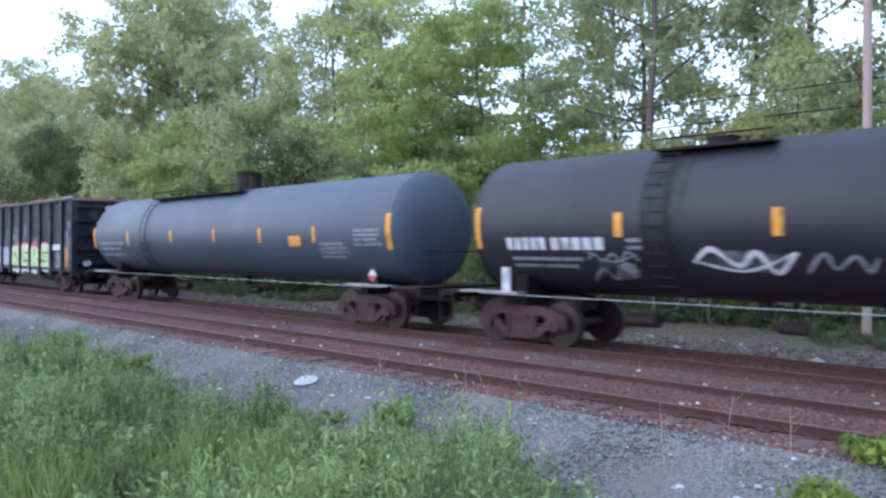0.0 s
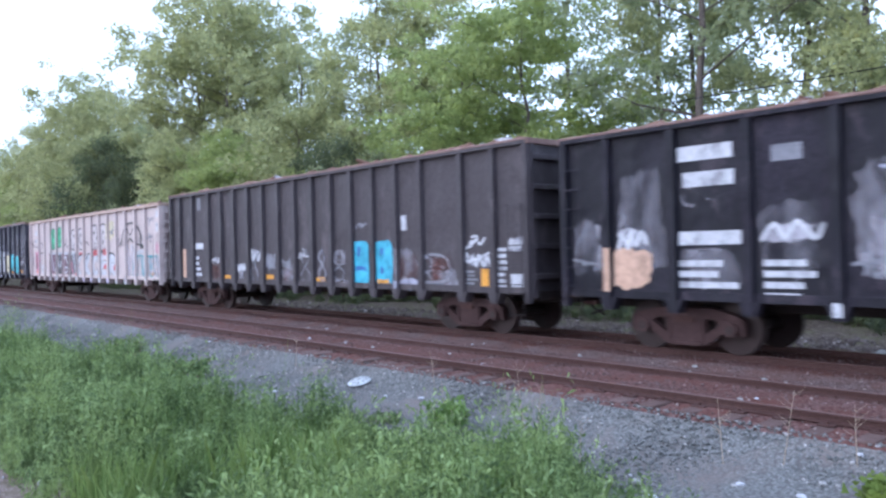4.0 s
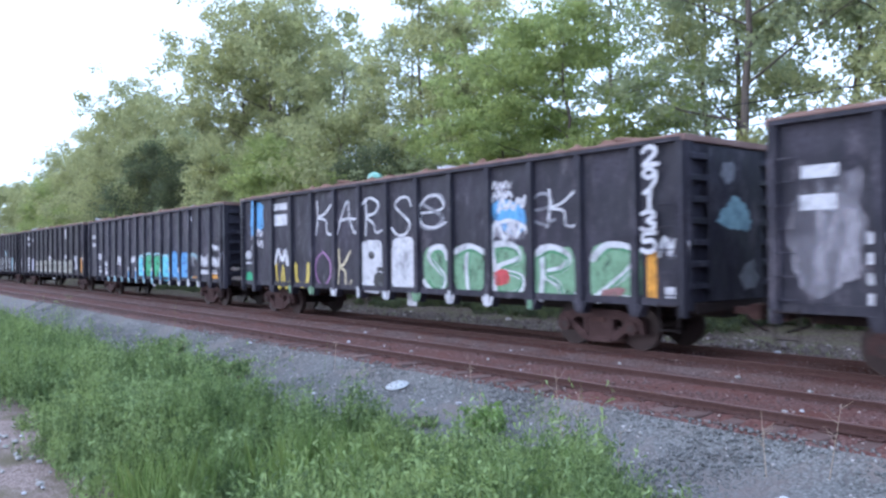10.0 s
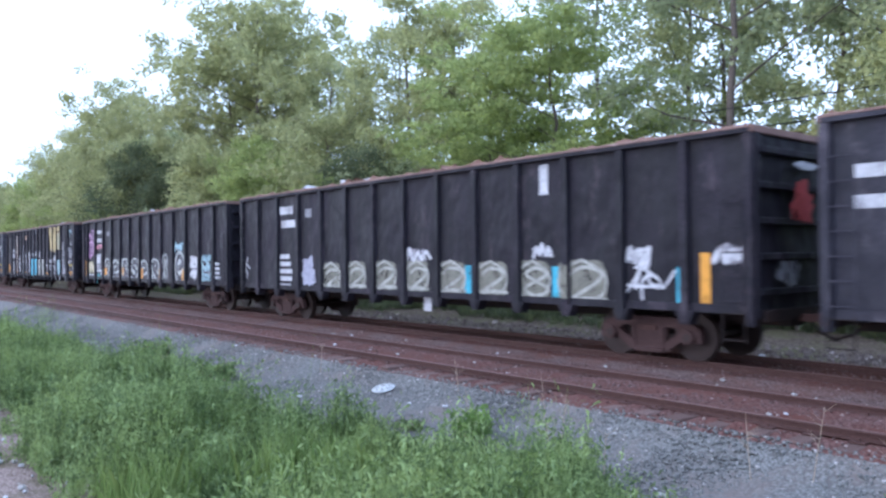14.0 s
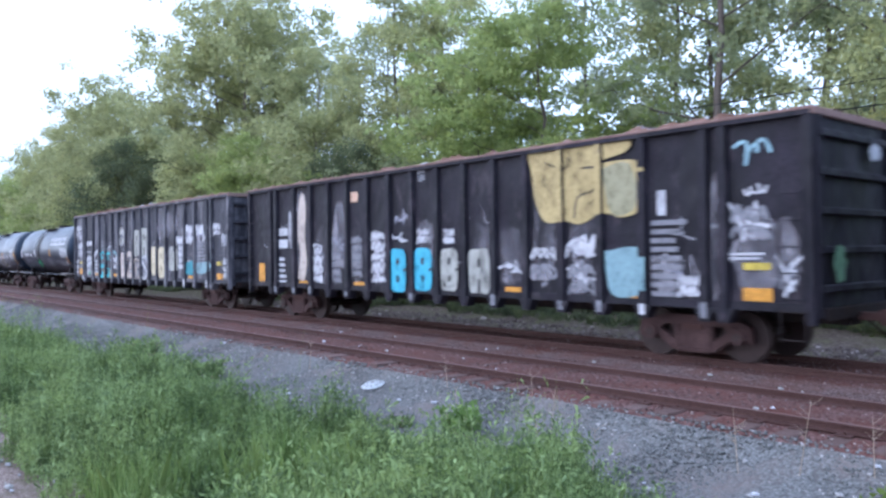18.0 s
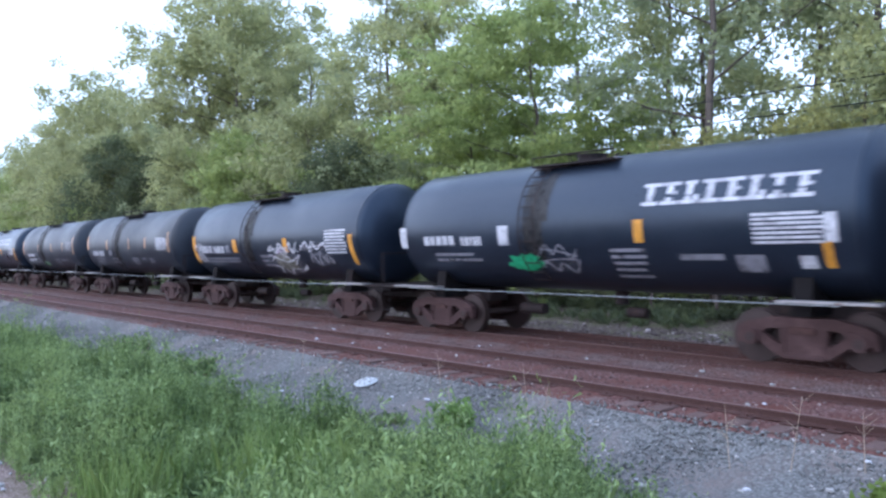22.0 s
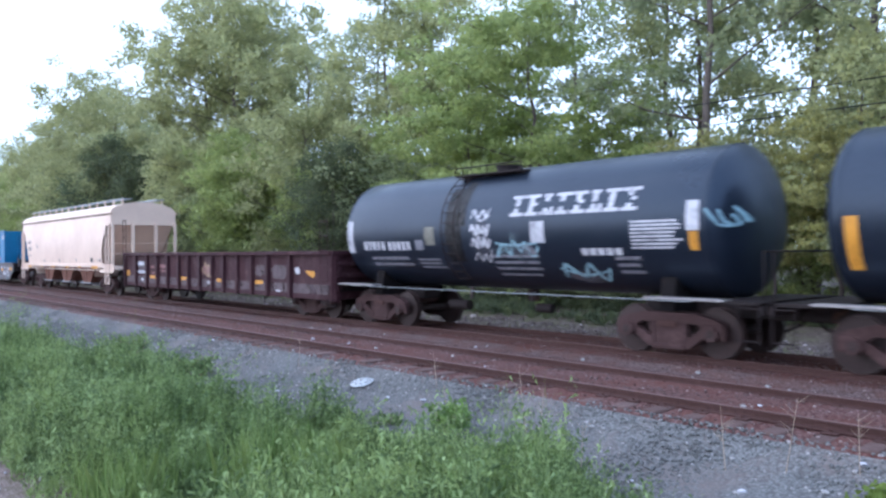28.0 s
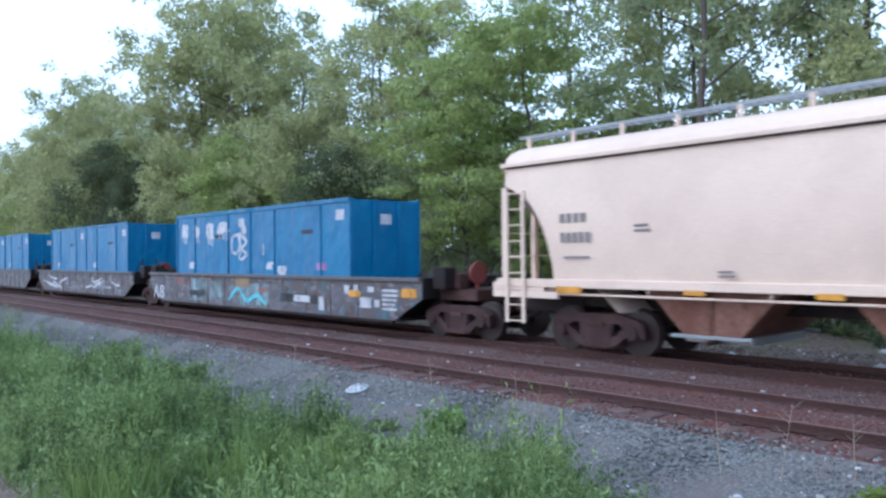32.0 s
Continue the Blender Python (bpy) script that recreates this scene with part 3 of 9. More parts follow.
def make_tree(seed, height, spread, bare, mat, tips, per, size, lean=0.0, clump=0.42, tier=1.0):
    """A trunk that forks into limbs and twigs, with leaf clumps at the twigs."""
    rng, nr = random.Random(seed), np.random.default_rng(seed)
    verts, faces, ends = [], [], []

    def add(points, radii, sides):
        v, f = tube(points, radii, sides)
        o = len(verts)
        verts.extend(v)
        faces.extend([tuple(i + o for i in q) for q in f])

    pts = [Vector((0, 0, -0.3))]
    steps = 9
    for i in range(1, steps + 1):
        pts.append(Vector((lean * i / steps * height * 0.1 + rng.uniform(-0.18, 0.18), rng.uniform(-0.18, 0.18), height * 0.93 * i / steps)))
    r0 = 0.0085 * height + 0.035
    add(pts, [r0 * (1 - 0.88 * i / steps) + 0.012 for i in range(steps + 1)], 7)
    limbs = max(10, int(tips / (9 if tier == 1 else 13)))
    for k in range(limbs):
        h = bare + (1 - bare) * ((k + rng.random()) / limbs) ** 0.9
        z = height * 0.93 * h
        i = min(int(h * steps), steps - 1)
        base = pts[i].lerp(pts[i + 1], h * steps - i)
        q = (h - bare) / (1 - bare)
        reach = spread * (0.25 + 1.05 * math.sqrt(max(0.0, 1 - ((q - 0.45) / 0.6) ** 2))) * rng.uniform(0.6, 1.1)
        ang = k * 2.4 + rng.uniform(-0.6, 0.6)
        rise = reach * rng.uniform(0.1, 0.6) + 0.05 * height * q * rng.random()
        d = Vector((math.cos(ang) * reach, math.sin(ang) * reach, rise))
        mid = base + d * 0.5 + Vector((rng.uniform(-0.3, 0.3), rng.uniform(-0.3, 0.3), rng.uniform(-0.35, 0.25)))
        end = base + d
        rr = max(0.02, r0 * (1 - h) * 0.5)
        add([base, mid, end], [rr, rr * 0.6, 0.012], 5)
        for s in range(max(3, tips // limbs)):
            t = rng.uniform(0.35, 1.0)
            o = base.lerp(mid, t * 2) if t < 0.5 else mid.lerp(end, t * 2 - 1)
            tip = o + Vector((rng.gauss(0, 1), rng.gauss(0, 1), rng.gauss(0.25 * tier, 0.7 * tier))) * (0.16 * spread + 0.25)
            add([o, tip], [max(0.008, rr * 0.25), 0.005], 3)
            ends.append(tip)
    ends.append(pts[-1])
    trunk = mesh_of("trunk", verts, faces, M["bark"], True)
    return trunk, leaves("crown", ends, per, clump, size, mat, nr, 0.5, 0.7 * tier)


TREES = {
    "tall_broad": ((11, 20, 4.9, 0.2, "leaf_a", 330, 62, 0.165, 0, 0.38), "tall broad oak with dense dull green spring leaves"),
    "tall_open": ((12, 19, 3.9, 0.30, "leaf_c", 190, 52, 0.135, 0, 0.36, 0.75), "tall open-crowned tree with thin bluish green leaves"),
    "tall_thin": ((13, 18, 3.0, 0.34, "leaf_a", 150, 54, 0.135, 0, 0.36, 0.75), "tall slender tree with a sparse olive green crown"),
    "mid_bright": ((14, 12, 3.2, 0.16, "leaf_b", 270, 64, 0.125, 0, 0.3), "rounded young tree with bright yellow-green leaves"),
    "tiered": ((21, 12, 3.4, 0.24, "leaf_b", 210, 74, 0.12, 0, 0.36, 0.45), "young tree with flat layers of yellow-green leaves"),
    "tiered_olive": ((22, 11, 3.2, 0.28, "leaf_e", 190, 74, 0.12, 0, 0.36, 0.5), "young tree with flat layers of olive yellow leaves"),
    "mid_dull": ((15, 12, 3.5, 0.12, "leaf_a", 250, 60, 0.14, 0, 0.34), "middle-sized tree with olive green leaves"),
    "mid_dark": ((18, 12, 3.0, 0.06, "leaf_d", 230, 80, 0.135, 0, 0.44), "dark green dense-crowned tree at the wood's edge"),
    "mid_olive": ((19, 9, 2.6, 0.08, "leaf_e", 230, 66, 0.12, 0, 0.32), "small tree with olive yellow spring leaves"),
    "low_a": ((16, 6.4, 2.3, 0.05, "leaf_b", 200, 62, 0.11, 0, 0.3), "low bushy sapling with fresh green leaves beside the track"),
    "low_b": ((17, 5.6, 2.5, 0.04, "leaf_c", 200, 62, 0.11, 0, 0.3), "dark green bushy undergrowth tree"),
}
FAR_TREES = [
    # wood edge from the far distance towards the near end, then a second row behind
    ("mid_dull", -178, 30, 1.35), ("mid_dull", -160, 27, 1.3), ("mid_bright", -150, 32, 1.35), ("mid_dull", -139, 26, 1.2), ("mid_dull", -128, 30, 1.35), ("mid_bright", -120, 25, 1.05), ("mid_dull", -112, 28, 1.4),
    ("tall_broad", -106, 28, 0.9), ("tall_broad", -97, 28, 0.98), ("tall_broad", -87, 27, 1.04), ("tall_broad", -79, 26, 0.88), ("mid_dull", -84, 22, 0.9), ("tall_open", -72, 26, 0.76), ("tall_broad", -75, 30, 0.8), ("mid_dull", -70, 24, 1.05),
    ("mid_dark", -68, 22, 0.95), ("mid_dark", -62, 22.5, 0.8), ("mid_dark", -33.5, 21.8, 0.62), ("tall_broad", -62, 28, 1.1), ("tall_broad", -56, 27.5, 1.14), ("tall_broad", -60, 33, 1.1), ("mid_dull", -54, 23, 0.85), ("mid_bright", -47, 23, 0.8),
]
NEAR_TREES = [
    ("tall_thin", -46, 28, 0.92), ("tall_open", -42, 31, 0.95), ("mid_dull", -40, 24, 0.9), ("tall_thin", -36, 27, 1.0), ("tall_broad", -34, 29, 0.82), ("tiered", -28, 26, 1.05),
    ("tiered", -21.9, 24, 1.05), ("tiered", -18.3, 24.5, 0.62), ("tiered", -24.6, 23, 0.72), ("tall_open", -27, 33, 1.0), ("tall_thin", -20, 31, 1.0), ("tall_open", -14.4, 25, 1.0), ("tall_thin", -12.5, 29, 1.0), ("tall_open", -18.4, 31, 0.92), ("tall_open", -9.5, 26.5, 0.95),
    ("tiered", -15.6, 23.0, 0.46), ("tiered_olive", -13.0, 22.6, 0.5), ("tiered_olive", -11.2, 22.9, 0.46), ("mid_bright", -20.4, 22.6, 0.36), ("tiered_olive", -9.2, 22.8, 0.52), ("mid_olive", -7.6, 23.4, 0.55), ("mid_dull", -9.4, 24.8, 0.72), ("tall_thin", -5, 27, 1.0), ("tall_open", -1, 28, 0.9),
]


def plant_trees():
    rng = random.Random(8)
    made = {}

    def plant(kind, x, y, s):
        z = ground_z(y) - 0.05
        m = pose(x, y, z, 0, 0, rng.uniform(0, 360)) @ Matrix.Diagonal((s, s, s, 1))
        if kind not in made:
            args, label = TREES[kind]
            t = tagged(new("tree"), label, "tree", group="trees behind the railway")
            trunk, crown = make_tree(*args)
            child("trunk", trunk, t)
            child("crown", crown, t)
            t.matrix_basis = m
            made[kind] = t
        else:
            t = copy_thing(made[kind], pose(0, 0, 0))
            t.matrix_basis = m
    for row in FAR_TREES + NEAR_TREES:
        plant(*row)
    x = -66.0
    while x < 4:
        plant(rng.choice(("mid_dark", "mid_dull", "mid_dark", "mid_bright")), x, rng.uniform(35, 43), rng.uniform(0.5, 0.62) if -34 < x < -16 else rng.uniform(0.6, 0.85))
        x += rng.uniform(2.8, 4.2)
    x = -150.0
    while x < 2:
        plant(rng.choice(("low_a", "low_b", "low_a")), x, rng.uniform(23.0, 26.5), rng.uniform(0.45, 0.72) if x > -32 else rng.uniform(0.8, 1.2))
        x += rng.uniform(1.8, 3.2) if x > -50 else rng.uniform(4, 6)


plant_trees()

# ---- weeds in the foreground and beyond the train ----


def weeds(name, n, place, height, mat, label, seed, leaf=0.045):
    """Upright stems with small leaves and a few long blades, joined."""
    rng = np.random.default_rng(seed)
    p, hs = place(rng, n)
    k = 34
    h = np.repeat(hs * height * rng.uniform(0.6, 1.25, n), k)
    base = np.repeat(p, k, 0)
    m = len(base)
    bend = np.repeat(rng.standard_normal((n, 2)) * 0.12, k, 0)
    t = rng.random(m)
    c = base + np.stack([bend[:, 0] * t + rng.standard_normal(m) * 0.024, bend[:, 1] * t + rng.standard_normal(m) * 0.024, h * (0.12 + 0.88 * t)], -1)
    d = rng.standard_normal((m, 3)) + np.array([0, 0, 0.9])
    d /= np.linalg.norm(d, axis=1)[:, None]
    w = np.cross(d, rng.standard_normal((m, 3)))
    w /= np.linalg.norm(w, axis=1)[:, None]
    s = leaf * rng.uniform(0.6, 1.5, m)[:, None]
    v1 = np.stack([c, c + d * s * 2.0 + w * s * 0.42, c + d * s * 2.5 - w * s * 0.36], 1)
    # blades
    b = np.repeat(p[::2], 2, 0)
    q = len(b)
    hb = np.repeat(hs[::2], 2) * height * rng.uniform(0.7, 1.3, q)
    lean = rng.standard_normal((q, 2)) * 0.12
    off = rng.standard_normal((q, 2)) * 0.05
    side = rng.standard_normal((q, 2))
    side /= np.linalg.norm(side, axis=1)[:, None]
    wd = 0.005
    z0 = np.zeros(q)
    a0 = b + np.stack([off[:, 0] - side[:, 0] * wd, off[:, 1] - side[:, 1] * wd, z0], -1)
    a1 = b + np.stack([off[:, 0] + side[:, 0] * wd, off[:, 1] + side[:, 1] * wd, z0], -1)
    mid = b + np.stack([off[:, 0] + lean[:, 0] * 0.35 + side[:, 0] * wd, off[:, 1] + lean[:, 1] * 0.35 + side[:, 1] * wd, hb * 0.6], -1)
    tip = b + np.stack([off[:, 0] + lean[:, 0], off[:, 1] + lean[:, 1], hb], -1)
    v2 = np.stack([a0, a1, tip], 1)
    v = np.concatenate([v1, v2]).reshape(-1, 3)
    f = np.arange(len(v)).reshape(-1, 3)
    return tagged(new(name, big_mesh(name, v, f, M[mat])), label, "weeds", kind="stuff")


def front_edge(x):
    """The outer edge of the foreground weeds, towards the track."""
    return np.interp(x, [-30, -18, -13, -11, -9, -7], [5.6, 5.7, 5.75, 5.5, 5.65, 6.25]) + 0.22 * np.sin(x * 0.75 + 1.0) + 0.2 * np.sin(x * 1.9) + 0.12 * np.sin(x * 4.1)


def foreground(rng, n):
    """Plants in domed clumps of unequal height, with low gaps between them."""
    m = 450
    cx = -3.2 - rng.random(m) ** 1.5 * 34
    cr = rng.uniform(0.2, 0.58, m) * (1 + np.clip(-cx - 8, 0, 20) * 0.03)
    ch = rng.uniform(0.35, 1.3, m) * (0.8 + 0.35 * np.sin(cx * 1.1))
    lo = np.interp(cx, [-40, -20, -14, -11, -9, -6, -4], [2.0, 2.2, 2.72, 2.66, 2.3, 1.75, 1.6]) + 0.15 * np.sin(cx * 5.3) + 0.12 * np.sin(cx * 11)
    hi = np.minimum(front_edge(cx), np.interp(cx, [-6.0, -4.7, -3.7, -3.0], [9, 6.4, 5.5, 4.2]))
    cy = lo + rng.random(m) * np.maximum(hi - lo, 0.05)
    ch = ch * np.clip((hi - cy) / 1.2 + 0.42, 0.4, 1)
    k = rng.integers(0, m, n)
    d = np.sqrt(rng.random(n))
    a = rng.random(n) * 6.283
    x, y = cx[k] + cr[k] * d * np.cos(a), cy[k] + cr[k] * d * np.sin(a)
    tall = ch[k] * (1.1 - 0.75 * d ** 2) * np.clip((front_edge(x) + 0.2 - y) / 0.3, 0.2, 1)
    return np.stack([x, y, np.interp(y, [2, 6.6, 7.4], [-0.5, -0.47, -0.42])], -1), tall


def behind(rng, n):
    x = 8 - rng.random(n) * 75
    y = 19.6 + rng.random(n) ** 0.7 * 7
    keep = np.sin(x * 0.8) + np.sin(x * 0.33 + y) > -0.4
    y = np.where(keep, y, 23 + rng.random(n) * 3)
    return np.stack([x, y, np.interp(y, [16.5, 17.5, 22, 40], [-0.4, -0.45, -0.3, 0.0])], -1), np.full(n, 0.8)


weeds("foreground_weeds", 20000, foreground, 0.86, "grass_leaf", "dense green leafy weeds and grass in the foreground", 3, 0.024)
weeds("pale_weed_shoots", 2600, foreground, 1.02, "long_grass", "pale green young shoots standing out of the weeds", 9, 0.015)


def long_grass():
    """Upright pale grass blades standing over the weeds."""
    rng = np.random.default_rng(12)
    n = 4500
    x = -3.6 - rng.random(n) * 4.4
    y = 2.2 + rng.random(n) * np.interp(x, [-9, -6, -3.6], [1.6, 3.2, 2.6])
    keep = np.sin(x * 2.1 + y) * np.sin(y * 2.3 - x * 0.7) > 0.0
    x, y = x[keep], y[keep]
    n = len(x)
    h = rng.uniform(0.32, 0.82, n)
    lean = rng.standard_normal((n, 2)) * 0.14
    side = rng.standard_normal((n, 2))
    side /= np.linalg.norm(side, axis=1)[:, None]
    b = np.stack([x, y, np.full(n, -0.5)], -1)
    w = 0.0055
    s3 = np.stack([side[:, 0] * w, side[:, 1] * w, np.zeros(n)], -1)
    mid = b + np.stack([lean[:, 0] * 0.3, lean[:, 1] * 0.3, h * 0.6], -1)
    tip = b + np.stack([lean[:, 0], lean[:, 1], h], -1)
    v = np.stack([b - s3, b + s3, mid + s3 * 0.8, tip, mid - s3 * 0.8], 1)
    f = np.arange(n * 5).reshape(n, 5)
    tagged(new("long_grass", big_mesh("long_grass", v.reshape(-1, 3), f, M["long_grass"])), "tall pale green grass blades over the weeds", "grass", kind="stuff")


long_grass()
weeds("trackside_weeds", 6500, behind, 0.3, "leaf_d", "rough green weeds on the bank behind the train", 5, 0.07)

# ---- the freight train ----
SPEED, BOW, SKEW = 10.812, -0.5754, -0.0197


def travelled(t):
    """Metres that the train has gone at t seconds."""
    return SPEED * t + BOW * (t - 16) ** 2 / 100 + SKEW * (t - 16) ** 3 / 1000


WHEEL_R = 0.46
CARS, WHEELSETS = [], []


def truck_meshes():
    """The shared meshes of one two-axle truck."""
    out = {}
    bm = bmesh.new()
    # top member, spring box, slanted arms and bearing boxes as one heavy casting
    prism(bm, [(-1.14, 0.52), (-1.12, 0.64), (-0.98, 0.72), (-0.55, 0.82), (0.55, 0.82), (0.98, 0.72), (1.12, 0.64), (1.14, 0.52), (0.74, 0.52), (0.58, 0.63), (-0.58, 0.63), (-0.74, 0.52)], -0.08, 0.08)
    prism(bm, [(-0.4, 0.66), (0.4, 0.66), (0.4, 0.36), (0.34, 0.15), (-0.34, 0.15), (-0.4, 0.36)], -0.06, 0.06)
    for s in (-1, 1):
        prism(bm, [(s * 0.38, 0.34), (s * 0.78, 0.6), (s * 0.9, 0.5), (s * 0.44, 0.17), (s * 0.3, 0.15)], -0.07, 0.07)
        box(bm, s * 0.9 - 0.19, s * 0.9 + 0.19, -0.09, 0.09, 0.4, 0.66, 0.03)
        box(bm, s * 1.1 - 0.05, s * 1.1 + 0.05, -0.06, 0.06, 0.36, 0.60)
        rod(bm, (s * 0.89, -0.14, 0.47), (s * 0.89, 0.14, 0.47), 0.14, 14)
        box(bm, s * 0.33 - 0.03, s * 0.33 + 0.03, -0.085, 0.085, 0.2, 0.64)
    box(bm, -0.34, 0.34, -0.1, 0.1, 0.13, 0.22, 0.015)
    out["sideframe"] = bm
    bm = bmesh.new()
    prof = [(0.045 + 0.02 * (k % 2), 0.3 + 0.26 * k / 12) for k in range(13)]
    ringed = [[bm.verts.new((r * math.cos(k * math.pi / 5), r * math.sin(k * math.pi / 5), z)) for k in range(10)] for r, z in prof]
    for a, b in zip(ringed, ringed[1:]):
        for k in range(10):
            bm.faces.new((a[k], a[(k + 1) % 10], b[(k + 1) % 10], b[k]))
    out["spring"] = bm
    bm = bmesh.new()
    prism(bm, [(-1.1, 0.56), (1.1, 0.56), (1.1, 0.66), (0.5, 0.78), (-0.5, 0.78), (-1.1, 0.66)], -0.2, 0.2, "x")
    out["bolster"] = bm
    bm = bmesh.new()
    for s in (-1, 1):
        for r, y0, y1 in ((WHEEL_R + 0.025, 0.69, 0.72), (WHEEL_R, 0.72, 0.83), (0.17, 0.83, 0.88), (0.115, 0.9, 1.12), (0.085, 1.12, 1.145)):
            rod(bm, (0, s * y0, 0), (0, s * y1, 0), r, 28 if r > 0.2 else 14)
        bmesh.ops.create_cone(bm, cap_ends=True, segments=28, radius1=0.36 if s > 0 else 0.40, radius2=0.40 if s > 0 else 0.36, depth=0.004, matrix=Matrix.Translation((0, s * 0.834, 0)) @ Matrix.Rotation(math.pi / 2, 4, "X"))
        for k in range(3):
            a = k * 2.094
            rod(bm, (0.05 * math.cos(a), s * 1.14, 0.05 * math.sin(a)), (0.05 * math.cos(a), s * 1.165, 0.05 * math.sin(a)), 0.016, 6)
        for k in range(5):
            a = k * 1.2566
            rod(bm, (0.29 * math.cos(a), s * 0.83, 0.29 * math.sin(a)), (0.29 * math.cos(a), s * 0.842, 0.29 * math.sin(a)), 0.03, 6)
    rod(bm, (0, -0.9, 0), (0, 0.9, 0), 0.085, 12)
    out["wheelset"] = bm
    bm = bmesh.new()
    box(bm, 0.34, 0.46, -0.95, 0.95, 0.36, 0.44)
    for y in (-0.75, 0.75):
        box(bm, 0.40, 0.48, y - 0.06, y + 0.06, 0.28, 0.56)
    out["brake_beam"] = bm
    mats = dict(sideframe="frame_steel", spring="steel_dark", bolster="truck_steel", wheelset="wheel_steel", brake_beam="steel_dark")
    made = {}
    for k, b in out.items():
        me = bpy.data.meshes.new(k)
        b.normal_update()
        b.to_mesh(me)
        b.free()
        me.materials.append(M[mats[k]])
        if k == "wheelset":
            me.shade_smooth()
            me.set_sharp_from_angle(angle=radians(40))
        made[k] = me
    return made


TRUCK = truck_meshes()


def truck(car, x):
    t = new("truck")
    t.parent, t.location = car, (x, 0, 0)
    for s in (-1, 1):
        child("sideframe", TRUCK["sideframe"], t, pose(0, s * 1.0, 0))
        for x_off in (-0.14, 0, 0.14):
            child("spring", TRUCK["spring"], t, pose(x_off, s * 1.0, 0))
    child("bolster", TRUCK["bolster"], t)
    child("brake_beam", TRUCK["brake_beam"], t)
    child("brake_beam", TRUCK["brake_beam"], t, pose(0, 0, 0, 0, 0, 180))
    for a in (-0.89, 0.89):
        w = child("wheelset", TRUCK["wheelset"], t, pose(a, 0, WHEEL_R))
        WHEELSETS.append((w, car, x + a, a))
    return t


def start_car(name, label, category, centre, length, trucks):
    car = tagged(new(name), label, category, group="cars of the freight train")
    CARS.append((car, centre))
    for x in trucks:
        truck(car, x)
    return car


def coupler(car, x, s, reach=0.62):
    """A coupler that sticks out of the end at x, towards s."""
    bm = bmesh.new()
    a, b = sorted((x, x + s * reach * 0.72))
    box(bm, a, b, -0.07, 0.07, 0.80, 0.94, 0.01)
    e = x + s * reach
    prism(bm, [(e, 0.72), (e - s * 0.1, 0.70), (e - s * 0.24, 0.76), (e - s * 0.24, 0.98), (e - s * 0.1, 1.02), (e, 1.0)], -0.12, 0.13)
    part("coupler", bm, M["truck_steel"], car, "rusty cast coupler")
    bm = bmesh.new()
    pts = [Vector((x, 0.25, 0.85)), Vector((x + s * 0.25, 0.24, 0.6)), Vector((x + s * reach, 0.16, 0.48))]
    v, f = tube(pts, [0.028] * 3, 6)
    vs = [bm.verts.new(p) for p in v]
    for q in f:
        bm.faces.new([vs[i] for i in q])
    part("brake_hose", bm, M["steel_dark"], car)


def rungs(car, x, y, z0, z1, count, width=0.42, mat="steel_dark", name="ladder", r=0.013):
    bm = bmesh.new()
    for k in range(count):
        z = z0 + (z1 - z0) * k / max(1, count - 1)
        rod(bm, (x - width / 2, y, z), (x + width / 2, y, z), r, 6)
    for s in (-1, 1):
        rod(bm, (x + s * width / 2, y, z0 - 0.05), (x + s * width / 2, y, z1 + 0.05), r, 6)
    part(name, bm, M[mat], car)


HW, PANEL = 1.6, 1.49          # half widths over the posts and over the side sheets


